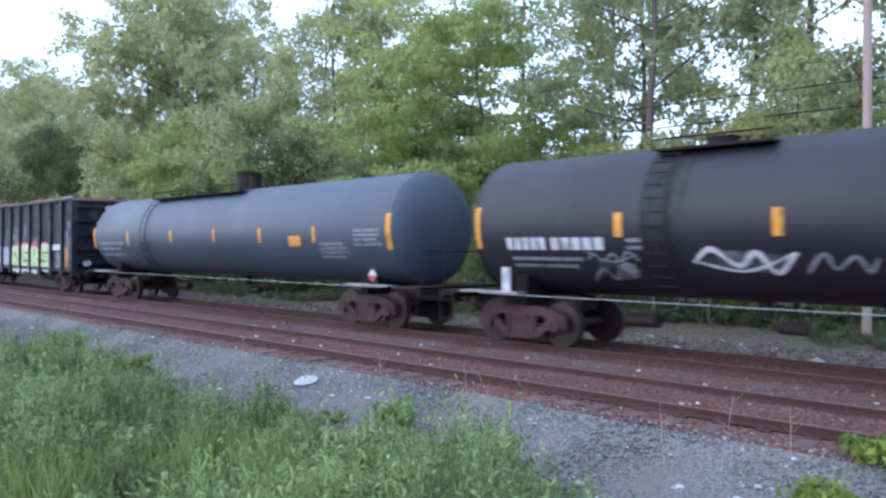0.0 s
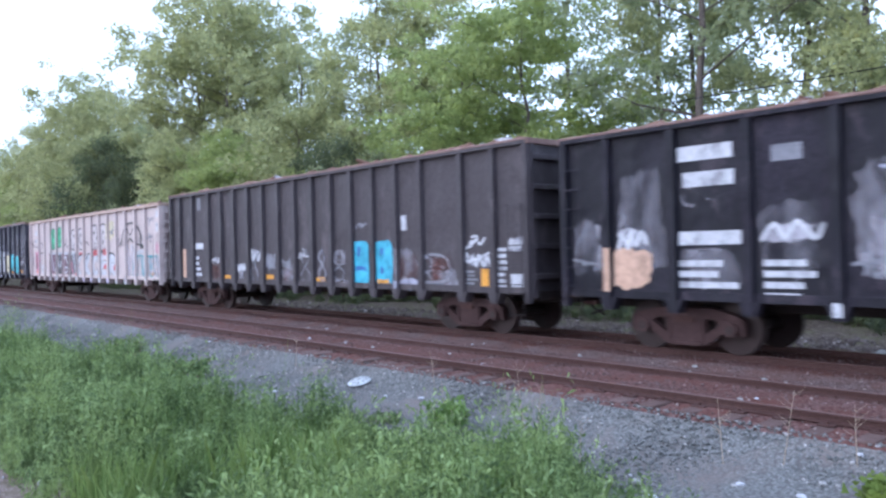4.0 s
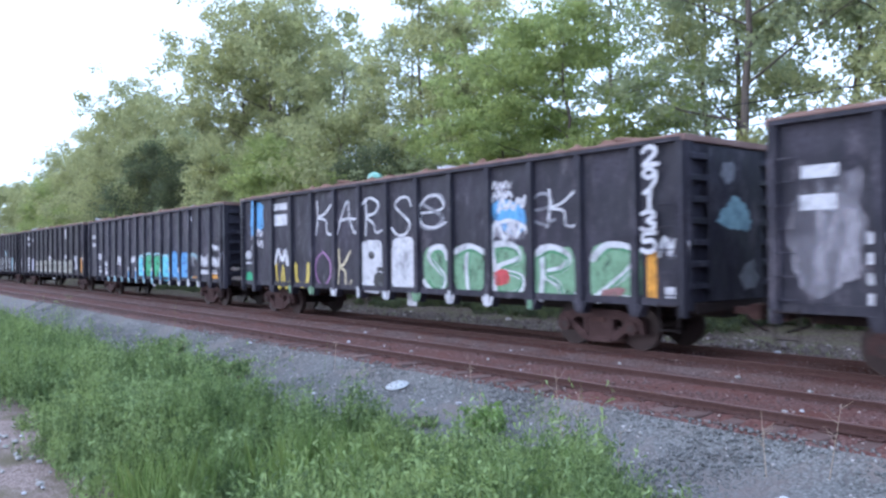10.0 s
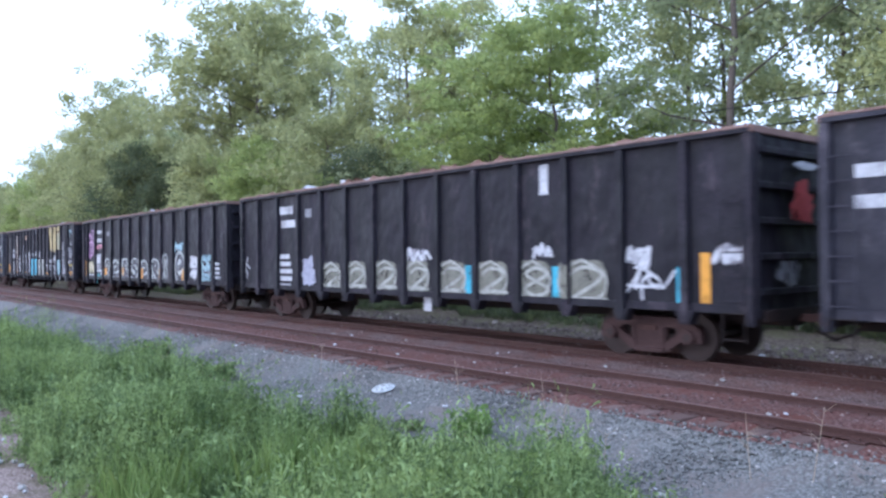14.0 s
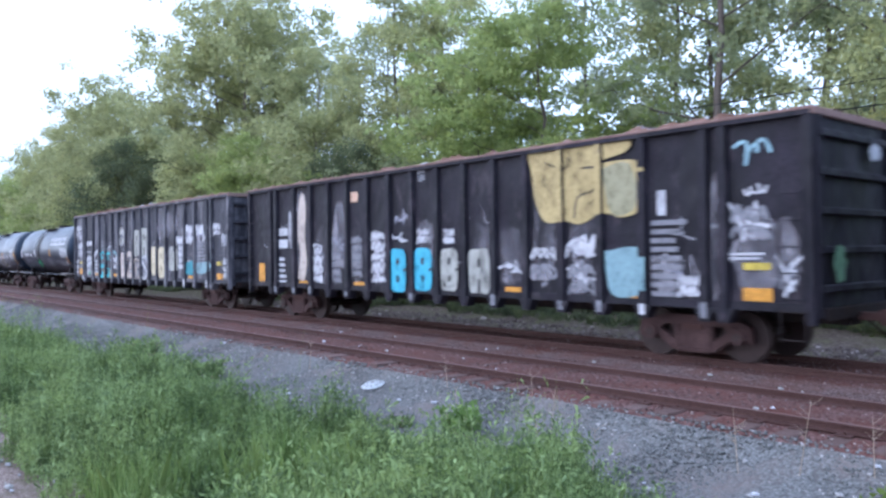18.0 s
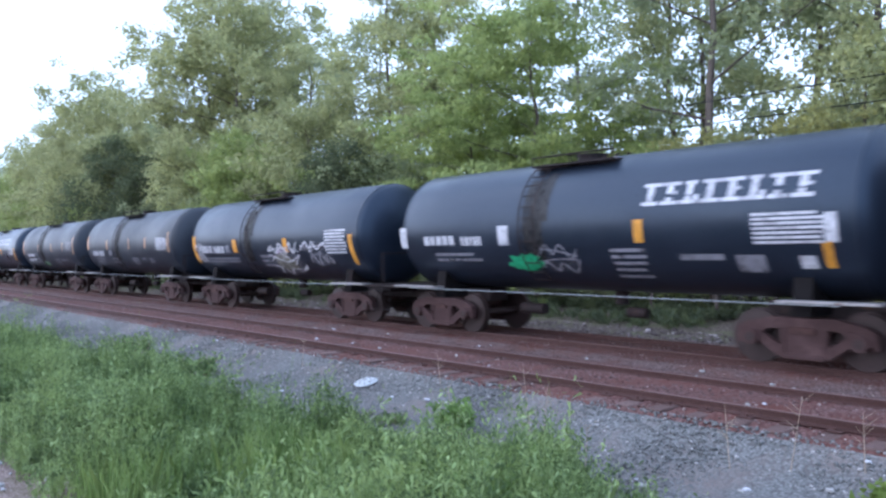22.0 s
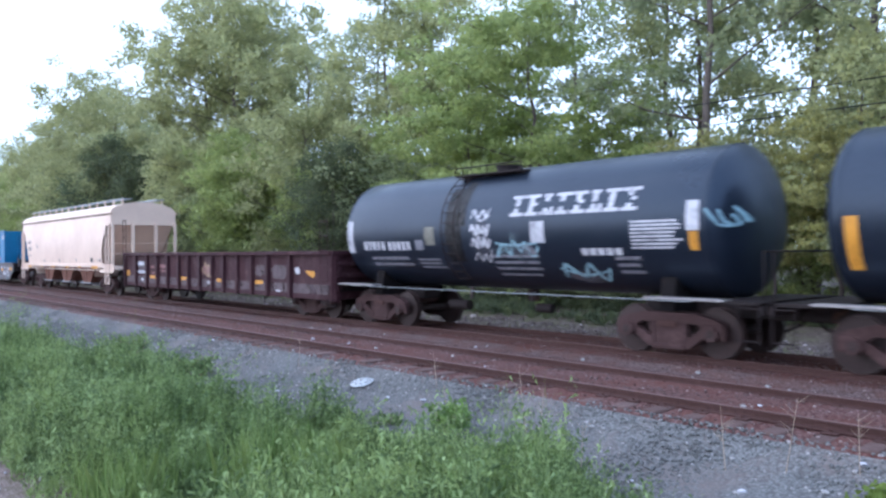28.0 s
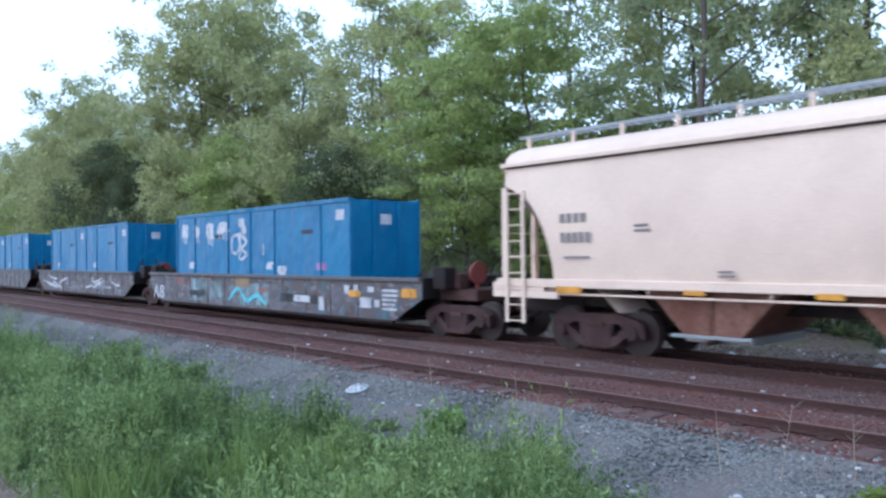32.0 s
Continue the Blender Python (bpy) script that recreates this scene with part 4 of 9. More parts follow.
def gondola(label, x0, x1, top, mat, panels, heap=0.12, sill=1.02, stub=0.22, seed=1, end_ribs=5, rim="rim_rust", trucks_in=2.45, name="gondola_car", posts=None, ends=(0, 0), board=False):
    """An open high-sided gondola; x0 and x1 are its ends along the train, posts its side posts between the ends;
    ends lengthens or shortens the body past them, board closes the middle of the ends with a flat sheet."""
    L = x1 - x0
    h = L / 2
    lo, hi = -h + ends[0], h + ends[1]
    car = start_car(name, label, "gondola car", (x0 + x1) / 2, L, (-h + trucks_in, h - trucks_in))
    p = M[mat]
    rng = random.Random(seed)
    for s in (-1, 1):
        bx("side_sheet", p, car, (lo + 0.02, hi - 0.02, min(s * PANEL, s * (PANEL - 0.02)), max(s * PANEL, s * (PANEL - 0.02)), sill, top - 0.05))
        cap = 0.05 if rim == "rim_rust" else 0.12
        bx("top_chord", p, car, (lo, hi, min(s * (HW + 0.015), s * (PANEL - 0.1)), max(s * (HW + 0.015), s * (PANEL - 0.1)), top - 0.13, top - cap), 0.004)
        bx("rim_plate", M[rim], car, (lo, hi, min(s * (HW + 0.022), s * (PANEL - 0.1)), max(s * (HW + 0.022), s * (PANEL - 0.1)), top - cap, top), 0.01, "rust-stained rim plate")
        bx("side_sill", p, car, (lo, hi, min(s * (PANEL + 0.004), s * (PANEL + 0.035)), max(s * (PANEL + 0.004), s * (PANEL + 0.035)), sill - 0.03, sill + 0.12))
    bm = bmesh.new()
    prism(bm, [(-0.10, -HW + 0.11), (-0.075, -HW), (0.075, -HW), (0.10, -HW + 0.11)], sill - stub, top - 0.12, "y")
    for v in bm.verts:
        v.co = (v.co.x, v.co.z, v.co.y)
    bmesh.ops.recalc_face_normals(bm, faces=bm.faces)
    post = part("side_post", bm, p, car)
    ribs = [lo + 0.06] + (posts or [-h + L * k / panels for k in range(1, panels)]) + [hi - 0.06]
    post.matrix_basis = pose(ribs[0], 0, 0)
    for s in (-1, 1):
        for r in ribs:
            if (s, r) != (-1, ribs[0]):
                child("side_post", post.data, car, pose(r, 0, 0, 0, 0, 0 if s < 0 else 180))
    if stub > 0.15:
        bm = bmesh.new()
        prism(bm, [(-0.19, sill - 0.02), (0.19, sill - 0.02), (0.1, sill - stub - 0.04), (-0.1, sill - stub - 0.04)], -HW + 0.02, -HW + 0.26)
        foot = part("post_foot", bm, p, car)
        foot.matrix_basis = pose(ribs[1], 0, 0)
        for s in (-1, 1):
            for r in ribs[1:-1]:
                if (s, r) != (-1, ribs[1]):
                    child("post_foot", foot.data, car, pose(r, 0, 0, 0, 0, 0 if s < 0 else 180))
    for s in (-1, 1):
        e = hi if s > 0 else -lo
        xs = sorted((s * (e - 0.02), s * (e - 0.05)))
        bx("end_sheet", p, car, (*xs, -PANEL + 0.02, PANEL - 0.02, sill, top - 0.05))
        bx("end_cap", M[rim], car, (*sorted((s * (e - 0.1), s * (e + 0.06))), -HW, HW, top - 0.13, top), 0.015)
        for k in range(end_ribs):
            z = sill + 0.35 + (top - sill - 0.75) * k / max(1, end_ribs - 1)
            bx("end_rib", p, car, (*sorted((s * (e - 0.02), s * (e + 0.1))), -PANEL + 0.05, PANEL - 0.05, z - 0.06, z + 0.06), 0.015)
        if board:
            bx("end_board", p, car, (*sorted((s * (e + 0.1), s * (e + 0.112))), -0.92, 0.92, sill + 0.05, top - 0.2), 0.004)
        for y in (-PANEL + 0.06, PANEL - 0.06):
            bx("end_post", p, car, (*sorted((s * (e - 0.02), s * (e + 0.07))), y - 0.07, y + 0.07, sill - 0.1, top - 0.13))
        bx("end_sill", M["steel_dark"], car, (*sorted((s * (e - 0.15), s * (e + 0.1))), -1.3, 1.3, 0.86, 1.06), 0.01)
        coupler(car, s * (e + 0.05), s, 0.60)
        rungs(car, s * (e - 0.3), -HW - 0.03, 0.55, 1.0, 2, name="step")
    bx("floor", M["steel_dark"], car, (lo + 0.05, hi - 0.05, -PANEL + 0.03, PANEL - 0.03, sill - 0.02, sill + 0.05))
    bx("centre_sill", M["steel_dark"], car, (lo, hi, -0.25, 0.25, 0.72, sill - 0.03))
    for s in (-1, 1):
        rungs(car, s * ((hi if s > 0 else -lo) - 0.32), -HW - 0.05, 1.2, 2.9 if s > 0 else 3.5, 5 if s > 0 else 7, 0.4, mat)
    # the load: a rough heap that shows over the rim
    bm = bmesh.new()
    nx, ny = 60, 8
    grid = []
    for i in range(nx + 1):
        row = []
        for j in range(ny + 1):
            x, y = lo + 0.12 + (hi - lo - 0.24) * i / nx, -PANEL + 0.12 + (2 * PANEL - 0.24) * j / ny
            e = math.sin(math.pi * j / ny) ** 0.22 if 0 < j < ny else 0.0
            row.append(bm.verts.new((x, y, top - 0.32 + (heap + 0.3) * e * (0.75 + 0.5 * noise.noise((x * 0.6 + seed, y, 0))) + 0.1 * noise.noise((x * 3, y * 3, seed)))))
        grid.append(row)
    for i in range(nx):
        for j in range(ny):
            bm.faces.new((grid[i][j], grid[i + 1][j], grid[i + 1][j + 1], grid[i][j + 1]))
    part("load", bm, M["load"], car, "rust-brown debris heaped in the gondola", True)
    if heap >= 0:
        # debris that spills along the near rim
        bm = bmesh.new()
        rows = []
        for i in range(181):
            x = lo + 0.1 + (hi - lo - 0.2) * i / 180
            up = max(0.0, 0.5 * noise.noise((x * 0.5 + seed * 9, 0, 0)) + 0.8 * noise.noise((x * 2.3, seed, 0)) + 0.5 * noise.noise((x * 7, seed, 3)) + 0.12) * 0.17
            rows.append([bm.verts.new(c) for c in ((x, -1.56, top + 0.002), (x, -1.46 - 0.03 * noise.noise((x * 5, 1, 1)), top + 0.004 + up), (x, -1.36, top - 0.02))])
        for r0, r1 in zip(rows, rows[1:]):
            for q in (0, 1):
                bm.faces.new((r0[q], r1[q], r1[q + 1], r0[q + 1]))
        part("spilled_debris", bm, M["load"], car, "rust-brown debris spilled along the rim")
    for k in range(11 if heap >= 0 else 0):
        bm = bmesh.new()
        x = rng.uniform(-h + 1, h - 1)
        bmesh.ops.create_cube(bm, size=1, matrix=pose(x, rng.uniform(-1.38, -0.9), top + rng.uniform(0.0, 0.07), rng.uniform(-20, 20), rng.uniform(-20, 20), rng.uniform(0, 90)) @ Matrix.Diagonal((rng.uniform(0.2, 0.55), rng.uniform(0.15, 0.4), 0.09, 1)))
        for v in bm.verts:
            v.co += Vector((rng.uniform(-0.06, 0.06), rng.uniform(-0.06, 0.06), rng.uniform(-0.03, 0.03)))
        part("debris_lump", bm, M["p_white"] if k % 3 == 0 else M["load"], car)
    car["ribs"] = ribs
    return car


# ---- paint on the cars: thin films just proud of the metal ----


def film(car, verts, faces, key, name="painted_patch", label=""):
    return child(name, mesh_of(name, verts, faces, M["p_" + key]), car, None, label)


LIFT = [0]
LAYERS = {}


def depth(car, y):
    """The place of the next film on this side of the car, a hair outside the last one."""
    k = (car.name, round(y, 2))
    LAYERS[k] = LAYERS.get(k, 0) + 1
    return y - 0.004 - 0.0003 * LAYERS[k]


def bar(car, x, z, w, h, key, y=-PANEL, name="painted_patch"):
    y = depth(car, y)
    return film(car, [(x, y, z), (x + w, y, z), (x + w, y, z + h), (x, y, z + h)], [(0, 1, 2, 3)], key, name)


def on_ribs(car, x, z, w, h, key, seed=0):
    """The same paint where it runs over the side posts."""
    rng = random.Random(seed + int(x * 10))
    for r in car.get("ribs", ()):
        if x < r < x + w:
            a, b = z + rng.uniform(0, 0.12) * h, z + h * (1 - rng.uniform(0, 0.2))
            bar(car, r - 0.075, a, 0.15, b - a, key, -HW)


def lines(car, x, z, w, h, count, key="grey", y=-PANEL):
    """Rows of stencilled writing too small to read: plain bars."""
    rng = random.Random(int(x * 31 + z * 7))
    for k in range(count):
        bar(car, x, z + h * k / count, w * rng.uniform(0.65, 1.0), h / count * 0.58, key, y, "stencil_line")


def blob(car, x, z, w, h, key, seed=0, lobes=5, y=-PANEL, ribs=True):
    """A sprayed patch with an uneven, lobed edge and a few drips."""
    rng = random.Random(seed + int(x * 100) + int(z * 10))
    yy = depth(car, y)
    n = 44
    ph = [rng.uniform(0, 6.28) for _ in range(3)]
    v = [(x + w / 2, yy, z + h / 2)]
    for k in range(n):
        a = 2 * math.pi * k / n
        c, s = math.cos(a), math.sin(a)
        r = 0.86 + 0.3 * noise.noise((c * 1.3 + ph[0] * 9, s * 1.3, ph[1])) + 0.22 * noise.noise((c * 3.6, s * 3.6 + ph[2] * 7, 2))
        g = max(abs(c), abs(s)) ** 0.6
        v.append((x + w / 2 + w / 2 * c * r / g, yy, z + h / 2 + h / 2 * s * r / g))
    f = [(0, k + 1, (k + 1) % n + 1) for k in range(n)]
    film(car, v, f, key, "graffiti_patch")
    if ribs and y == -PANEL:
        on_ribs(car, x, z, w, h, key, seed)


def scrawl(car, x, z, w, h, key, seed=0, strokes=3, thick=0.06, y=-PANEL):
    """Loose hand-drawn strokes."""
    rng = random.Random(seed + int(x * 100))
    yy = depth(car, y)
    v, f = [], []
    for k in range(strokes):
        p = [Vector((x + w * rng.random(), 0, z + h * rng.random())) for _ in range(4)]
        p[0].x, p[3].x = x + w * k / strokes, x + w * (k + 1) / strokes
        last = None
        for i in range(13):
            t = i / 12
            q = p[0] * (1 - t) ** 3 + p[1] * 3 * t * (1 - t) ** 2 + p[2] * 3 * t * t * (1 - t) + p[3] * t ** 3
            d = (p[1] - p[0]) * (1 - t) ** 2 + (p[2] - p[1]) * 2 * t * (1 - t) + (p[3] - p[2]) * t * t
            nrm = Vector((-d.z, 0, d.x)).normalized() * thick / 2
            o = len(v)
            v += [(q.x - nrm.x, yy - i * 0.0001, q.z - nrm.z), (q.x + nrm.x, yy - i * 0.0001, q.z + nrm.z)]
            if last is not None:
                f.append((last, last + 1, o + 1, o))
            last = o
    film(car, v, f, key, "graffiti_scrawl")


GLYPHS = {}


def glyph(ch, fat):
    """The outline of a letter, one unit high, as (verts, faces)."""
    if (ch, fat) not in GLYPHS:
        cu = bpy.data.curves.new("letter", "FONT")
        cu.body, cu.size, cu.offset, cu.resolution_u = ch, 1.0, fat, 3
        ob = bpy.data.objects.new("letter", cu)
        me = ob.to_mesh()
        v = np.array([x.co[:2] for x in me.vertices])
        f = [tuple(p.vertices) for p in me.polygons]
        ob.to_mesh_clear()
        bpy.data.objects.remove(ob)
        v = (v - v.min(0)) / np.maximum(v.max(0) - v.min(0), 1e-6)
        GLYPHS[ch, fat] = (v, f)
    return GLYPHS[ch, fat]


def letter(car, ch, x, z, w, h, fill, edge=None, fat=0.07, y=-PANEL, ribs=True):
    """A sprayed letter, uneven and leaning, with an outline colour behind it if edge is given."""
    v, f = glyph(ch, fat)
    rng = random.Random(int(x * 97) + ord(ch))
    lean, k0 = rng.uniform(-0.12, 0.16) * w, rng.uniform(0, 50)

    def shape(grow):
        out = []
        for a, b in v:
            px, pz = x - grow + a * (w + 2 * grow), z - grow + b * (h + 2 * grow)
            d = noise.noise((a * 2.5 + k0, b * 2.5, 0)), noise.noise((a * 2.5, b * 2.5 + k0, 4))
            out.append((px + lean * (b - 0.5) + d[0] * 0.1 * w, pz + d[1] * 0.08 * h))
        return out
    if edge:
        yy = depth(car, y)
        film(car, [(p, yy, r) for p, r in shape(0.085 * h)], f, edge, "graffiti_outline")
    yy = depth(car, y)
    film(car, [(p, yy, r) for p, r in shape(0)], f, fill, "graffiti_letter")
    if ribs and y > -PANEL - 0.02:
        on_ribs(car, x, z, w, h, fill)


def curve_through(pts, steps=5):
    """A smooth line through the given points."""
    out = []
    for i in range(len(pts) - 1):
        p0, p1, p2, p3 = (Vector(pts[max(0, min(len(pts) - 1, i + k))]) for k in (-1, 0, 1, 2))
        for j in range(steps):
            t = j / steps
            out.append(0.5 * (2 * p1 + (p2 - p0) * t + (2 * p0 - 5 * p1 + 4 * p2 - p3) * t * t + (3 * p1 - p0 - 3 * p2 + p3) * t ** 3))
    out.append(Vector(pts[-1]))
    return out


def drawn(car, pts, key, thick, y=-PANEL, name="graffiti_stroke"):
    """A sprayed line through points in x and z, with round ends and an uneven width."""
    yy = depth(car, y)
    c = curve_through(pts)
    v, f = [], []
    for i, p in enumerate(c):
        d = (c[min(i + 1, len(c) - 1)] - c[max(i - 1, 0)])
        d = d.normalized() if d.length > 1e-6 else Vector((1, 0))
        r = thick / 2 * (1 + 0.25 * noise.noise((p.x * 2.3, p.y * 2.3, thick * 40)))
        n = Vector((-d.y, d.x)) * r
        o = len(v)
        lift = yy - 0.00002 * i
        v += [(p.x - n.x, lift, p.y - n.y), (p.x + n.x, lift, p.y + n.y)]
        if i:
            f.append((o - 2, o - 1, o + 1, o))
    for p, d, o in ((c[0], c[0] - c[1], 0), (c[-1], c[-1] - c[-2], 2 * len(c) - 2)):
        d = d.normalized() * thick / 2
        n = Vector((-d.y, d.x))
        k = len(v)
        v += [(p.x + d.x * q - n.x * u, v[o][1], p.y + d.y * q - n.y * u) for q, u in ((0.7, 0.7), (1.0, 0.0), (0.7, -0.7))]
        f += [(o, k, k + 1), (o, k + 1, k + 2), (o, k + 2, o + 1)]
    film(car, v, f, key, name)


def sprayed(car, pts, key, y=-PANEL):
    """A filled patch with a soft-cornered, slightly uneven outline."""
    yy = depth(car, y)
    c = curve_through(list(pts) + [pts[0]], 4)[:-1]
    v = [(p.x + 0.03 * noise.noise((p.x * 3, p.y * 3, 1)), yy, p.y + 0.03 * noise.noise((p.x * 3, p.y * 3, 7))) for p in c]
    film(car, v, [tuple(range(len(v)))], key, "graffiti_patch")
    for r in car.get("ribs", ()):
        cut = [a.y + (b.y - a.y) * (r - a.x) / (b.x - a.x) for a, b in zip(c, c[1:] + c[:1]) if (a.x - r) * (b.x - r) < 0]
        if len(cut) > 1:
            bar(car, r - 0.075, min(cut), 0.15, max(cut) - min(cut), key, -HW)


# what is left open in a block letter: rings (centre, half sizes) and slits (ends, width), in the letter's own unit box
OPENINGS = {
    "A": ([(0.5, 0.68, 0.1, 0.11)], [((0.5, 0.0), (0.5, 0.3), 0.13)]),
    "B": ([(0.5, 0.7, 0.1, 0.09), (0.5, 0.3, 0.11, 0.09)], [((1.02, 0.5), (0.88, 0.5), 0.06)]),
    "R": ([(0.5, 0.71, 0.13, 0.08)], [((0.47, 0.0), (0.5, 0.32), 0.1), ((1.02, 0.46), (0.82, 0.48), 0.06)]),
    "O": ([(0.5, 0.5, 0.12, 0.17)], []),
    "P": ([(0.5, 0.7, 0.15, 0.08)], [((1.02, 0.2), (0.78, 0.22), 0.3), ((1.02, 0.42), (0.8, 0.43), 0.08)]),
    "E": ([], [((1.02, 0.67), (0.42, 0.67), 0.07), ((1.02, 0.34), (0.42, 0.34), 0.07)]),
    "S": ([], [((1.02, 0.66), (0.36, 0.68), 0.07), ((-0.02, 0.33), (0.64, 0.31), 0.07), ((0.4, 0.5), (0.7, 0.5), 0.04)]),
    "G": ([], [((1.02, 0.64), (0.45, 0.62), 0.08), ((0.5, 0.42), (0.72, 0.4), 0.05)]),
    "K": ([], [((0.62, 1.0), (0.5, 0.66), 0.1), ((0.6, 0.0), (0.5, 0.3), 0.1), ((1.02, 0.5), (0.8, 0.5), 0.06)]),
    "2": ([], [((-0.02, 0.58), (0.45, 0.63), 0.08), ((1.02, 0.3), (0.5, 0.33), 0.1), ((0.3, 0.82), (0.6, 0.8), 0.05)]),
    "9": ([(0.46, 0.76, 0.1, 0.13)], [((0.3, 0.37), (0.8, 0.36), 0.09)]),
    "8": ([(0.48, 0.78, 0.09, 0.08), (0.46, 0.36, 0.08, 0.09)], []),
    "I": ([], []),
}


def block(car, kind, x, z, w, h, fill, ink="black", edge=None, grow=0.07, y=-PANEL):
    """A fat round-cornered letter that fills its panel, with its openings and an outline where edge is given."""
    k0 = (x * 3.7 + z * 1.3) % 50

    def outline(g, power):
        pts = []
        for i in range(48):
            c, q = math.cos(i * math.pi / 24), math.sin(i * math.pi / 24)
            r = 1 + 0.07 * noise.noise((c * 1.4 + k0, q * 1.4, 0)) + 0.05 * noise.noise((c * 4, q * 4 + k0, 3))
            pts.append((x + w / 2 + (w / 2 + g) * r * math.copysign(abs(c) ** power, c), z + h / 2 + (h / 2 + g) * r * math.copysign(abs(q) ** power, q)))
        return pts

    def patch(pts, key, name):
        yy = depth(car, y)
        film(car, [(a, yy, b) for a, b in pts], [tuple(range(len(pts)))], key, name)
    if edge:
        patch(outline(grow, 0.45), edge, "graffiti_outline")
    patch(outline(0.0, 0.42), fill, "graffiti_letter")
    rings, slits = OPENINGS[kind]
    for cx, cz, rw, rh in rings:
        patch([(x + w * (cx + rw * math.cos(a * 0.393)), z + h * (cz + rh * math.sin(a * 0.393))) for a in range(16)], ink, "graffiti_counter")
    for a, b, t in slits:
        drawn(car, [(x + w * a[0], z + h * a[1]), (x + w * (a[0] + b[0]) / 2, z + h * ((a[1] + b[1]) / 2 + 0.015)), (x + w * b[0], z + h * b[1])], ink, t * (w if a[0] == b[0] or abs(a[1] - b[1]) > 0.2 else h), y, "graffiti_counter")
    on_ribs(car, x + 0.14 * w, z, 0.72 * w, h, fill)


# handwritten letters as strokes in a unit box
WRITTEN = {
    "K": [[(0.1, 1), (0.12, 0.5), (0.02, 0)], [(0.95, 0.95), (0.5, 0.62), (0.15, 0.5), (0.55, 0.4), (0.6, 0.05), (0.82, -0.02), (1, 0.15)]],
    "A": [[(0, 0), (0.3, 0.7), (0.55, 1), (0.62, 0.5), (0.85, 0), (1, 0.1)], [(0.08, 0.38), (0.5, 0.45), (0.92, 0.42)]],
    "R": [[(0.2, 0), (0.25, 0.5), (0.22, 1)], [(0, 0.85), (0.4, 1.02), (0.85, 0.85), (0.7, 0.6), (0.25, 0.5), (0.6, 0.3), (0.72, 0.05), (1, 0.1)]],
    "S": [[(0.95, 0.75), (0.8, 0.98), (0.4, 0.98), (0.2, 0.78), (0.5, 0.57), (0.88, 0.3), (0.7, 0.03), (0.3, 0.0), (0, 0.2)]],
    "e": [[(0.12, 0.48), (0.6, 0.5), (0.92, 0.62), (0.75, 0.95), (0.35, 0.98), (0.05, 0.6), (0.15, 0.15), (0.6, 0), (1, 0.14)]],
    "E": [[(0.9, 0.98), (0.3, 0.95), (0.15, 0.72), (0.6, 0.55), (0.15, 0.45), (0.1, 0.12), (0.5, 0.0), (1, 0.1)], [(0.55, 0.3), (0.95, 0.32)]],
    "2": [[(0.05, 0.75), (0.35, 0.98), (0.8, 0.9), (0.8, 0.6), (0.3, 0.2), (0.1, 0.03), (0.5, 0.06), (1, 0.03)]],
    "3": [[(0.05, 0.9), (0.5, 1), (0.9, 0.8), (0.4, 0.52), (0.9, 0.3), (0.5, 0), (0, 0.12)]],
    "5": [[(0.95, 1), (0.2, 0.97), (0.15, 0.55), (0.6, 0.62), (0.95, 0.3), (0.5, 0), (0, 0.12)]],
    "9": [[(0.9, 0.75), (0.5, 1), (0.1, 0.75), (0.45, 0.5), (0.88, 0.7), (0.85, 0.3), (0.6, 0)]],
    "1": [[(0.2, 0.85), (0.55, 1), (0.5, 0.5), (0.52, 0)]],
    "8": [[(0.5, 0.52), (0.12, 0.78), (0.5, 1), (0.88, 0.78), (0.5, 0.52), (0.05, 0.24), (0.5, 0), (0.95, 0.24), (0.5, 0.52)]],
    "O": [[(0.5, 1), (0.08, 0.75), (0.04, 0.3), (0.45, 0), (0.92, 0.25), (0.95, 0.7), (0.5, 1)]],
    "C": [[(0.95, 0.85), (0.6, 1), (0.12, 0.82), (0.02, 0.35), (0.35, 0), (0.95, 0.08)], [(0.5, 0.5), (0.85, 0.52)]],
    "U": [[(0.05, 1), (0.1, 0.3), (0.45, 0), (0.85, 0.25), (0.92, 1)]],
    "W": [[(0, 1), (0.15, 0.05), (0.35, 0.1), (0.5, 0.8), (0.62, 0.08), (0.85, 0.1), (1, 1)]],
    "T": [[(0, 0.85), (0.5, 0.98), (1, 0.85)], [(0.5, 0.95), (0.42, 0.5), (0.5, 0)]],
    "B": [[(0.12, 0), (0.15, 0.5), (0.1, 1), (0.7, 0.98), (0.8, 0.72), (0.2, 0.52), (0.9, 0.35), (0.75, 0.02), (0.1, 0)]],
}


def hand(car, ch, x, z, w, h, key, thick, y=-PANEL, name="graffiti_stroke"):
    """A handwritten letter or numeral in sprayed strokes."""
    for pts in WRITTEN[ch]:
        drawn(car, [(x + a * w, z + b * h) for a, b in pts], key, thick, y, name)


def hollow(car, ch, x, z, w, h, key, body):
    """An outlined letter: on pale cars a black ring round the bare metal, else white double strokes over a thin fill."""
    if body is None:
        block(car, ch, x, z, w, h, "cargrey", key, key, 0.07)
        return
    blob(car, x, z, w, h, body, 3, ribs=False)
    t = 0.38 * min(w, h)
    hand(car, ch, x + t / 2, z + t / 2, w - t, h - t, key, t, name="graffiti_outline")
    hand(car, ch, x + t / 2, z + t / 2, w - t, h - t, "slate", t * 0.6)
    hand(car, ch, x + t / 2, z + t / 2, w - t, h - t, body, t * 0.5)
    drawn(car, [(x, z + 0.05), (x + w * 0.5, z + 0.03), (x + w * 1.02, z + 0.06)], key, 0.06)


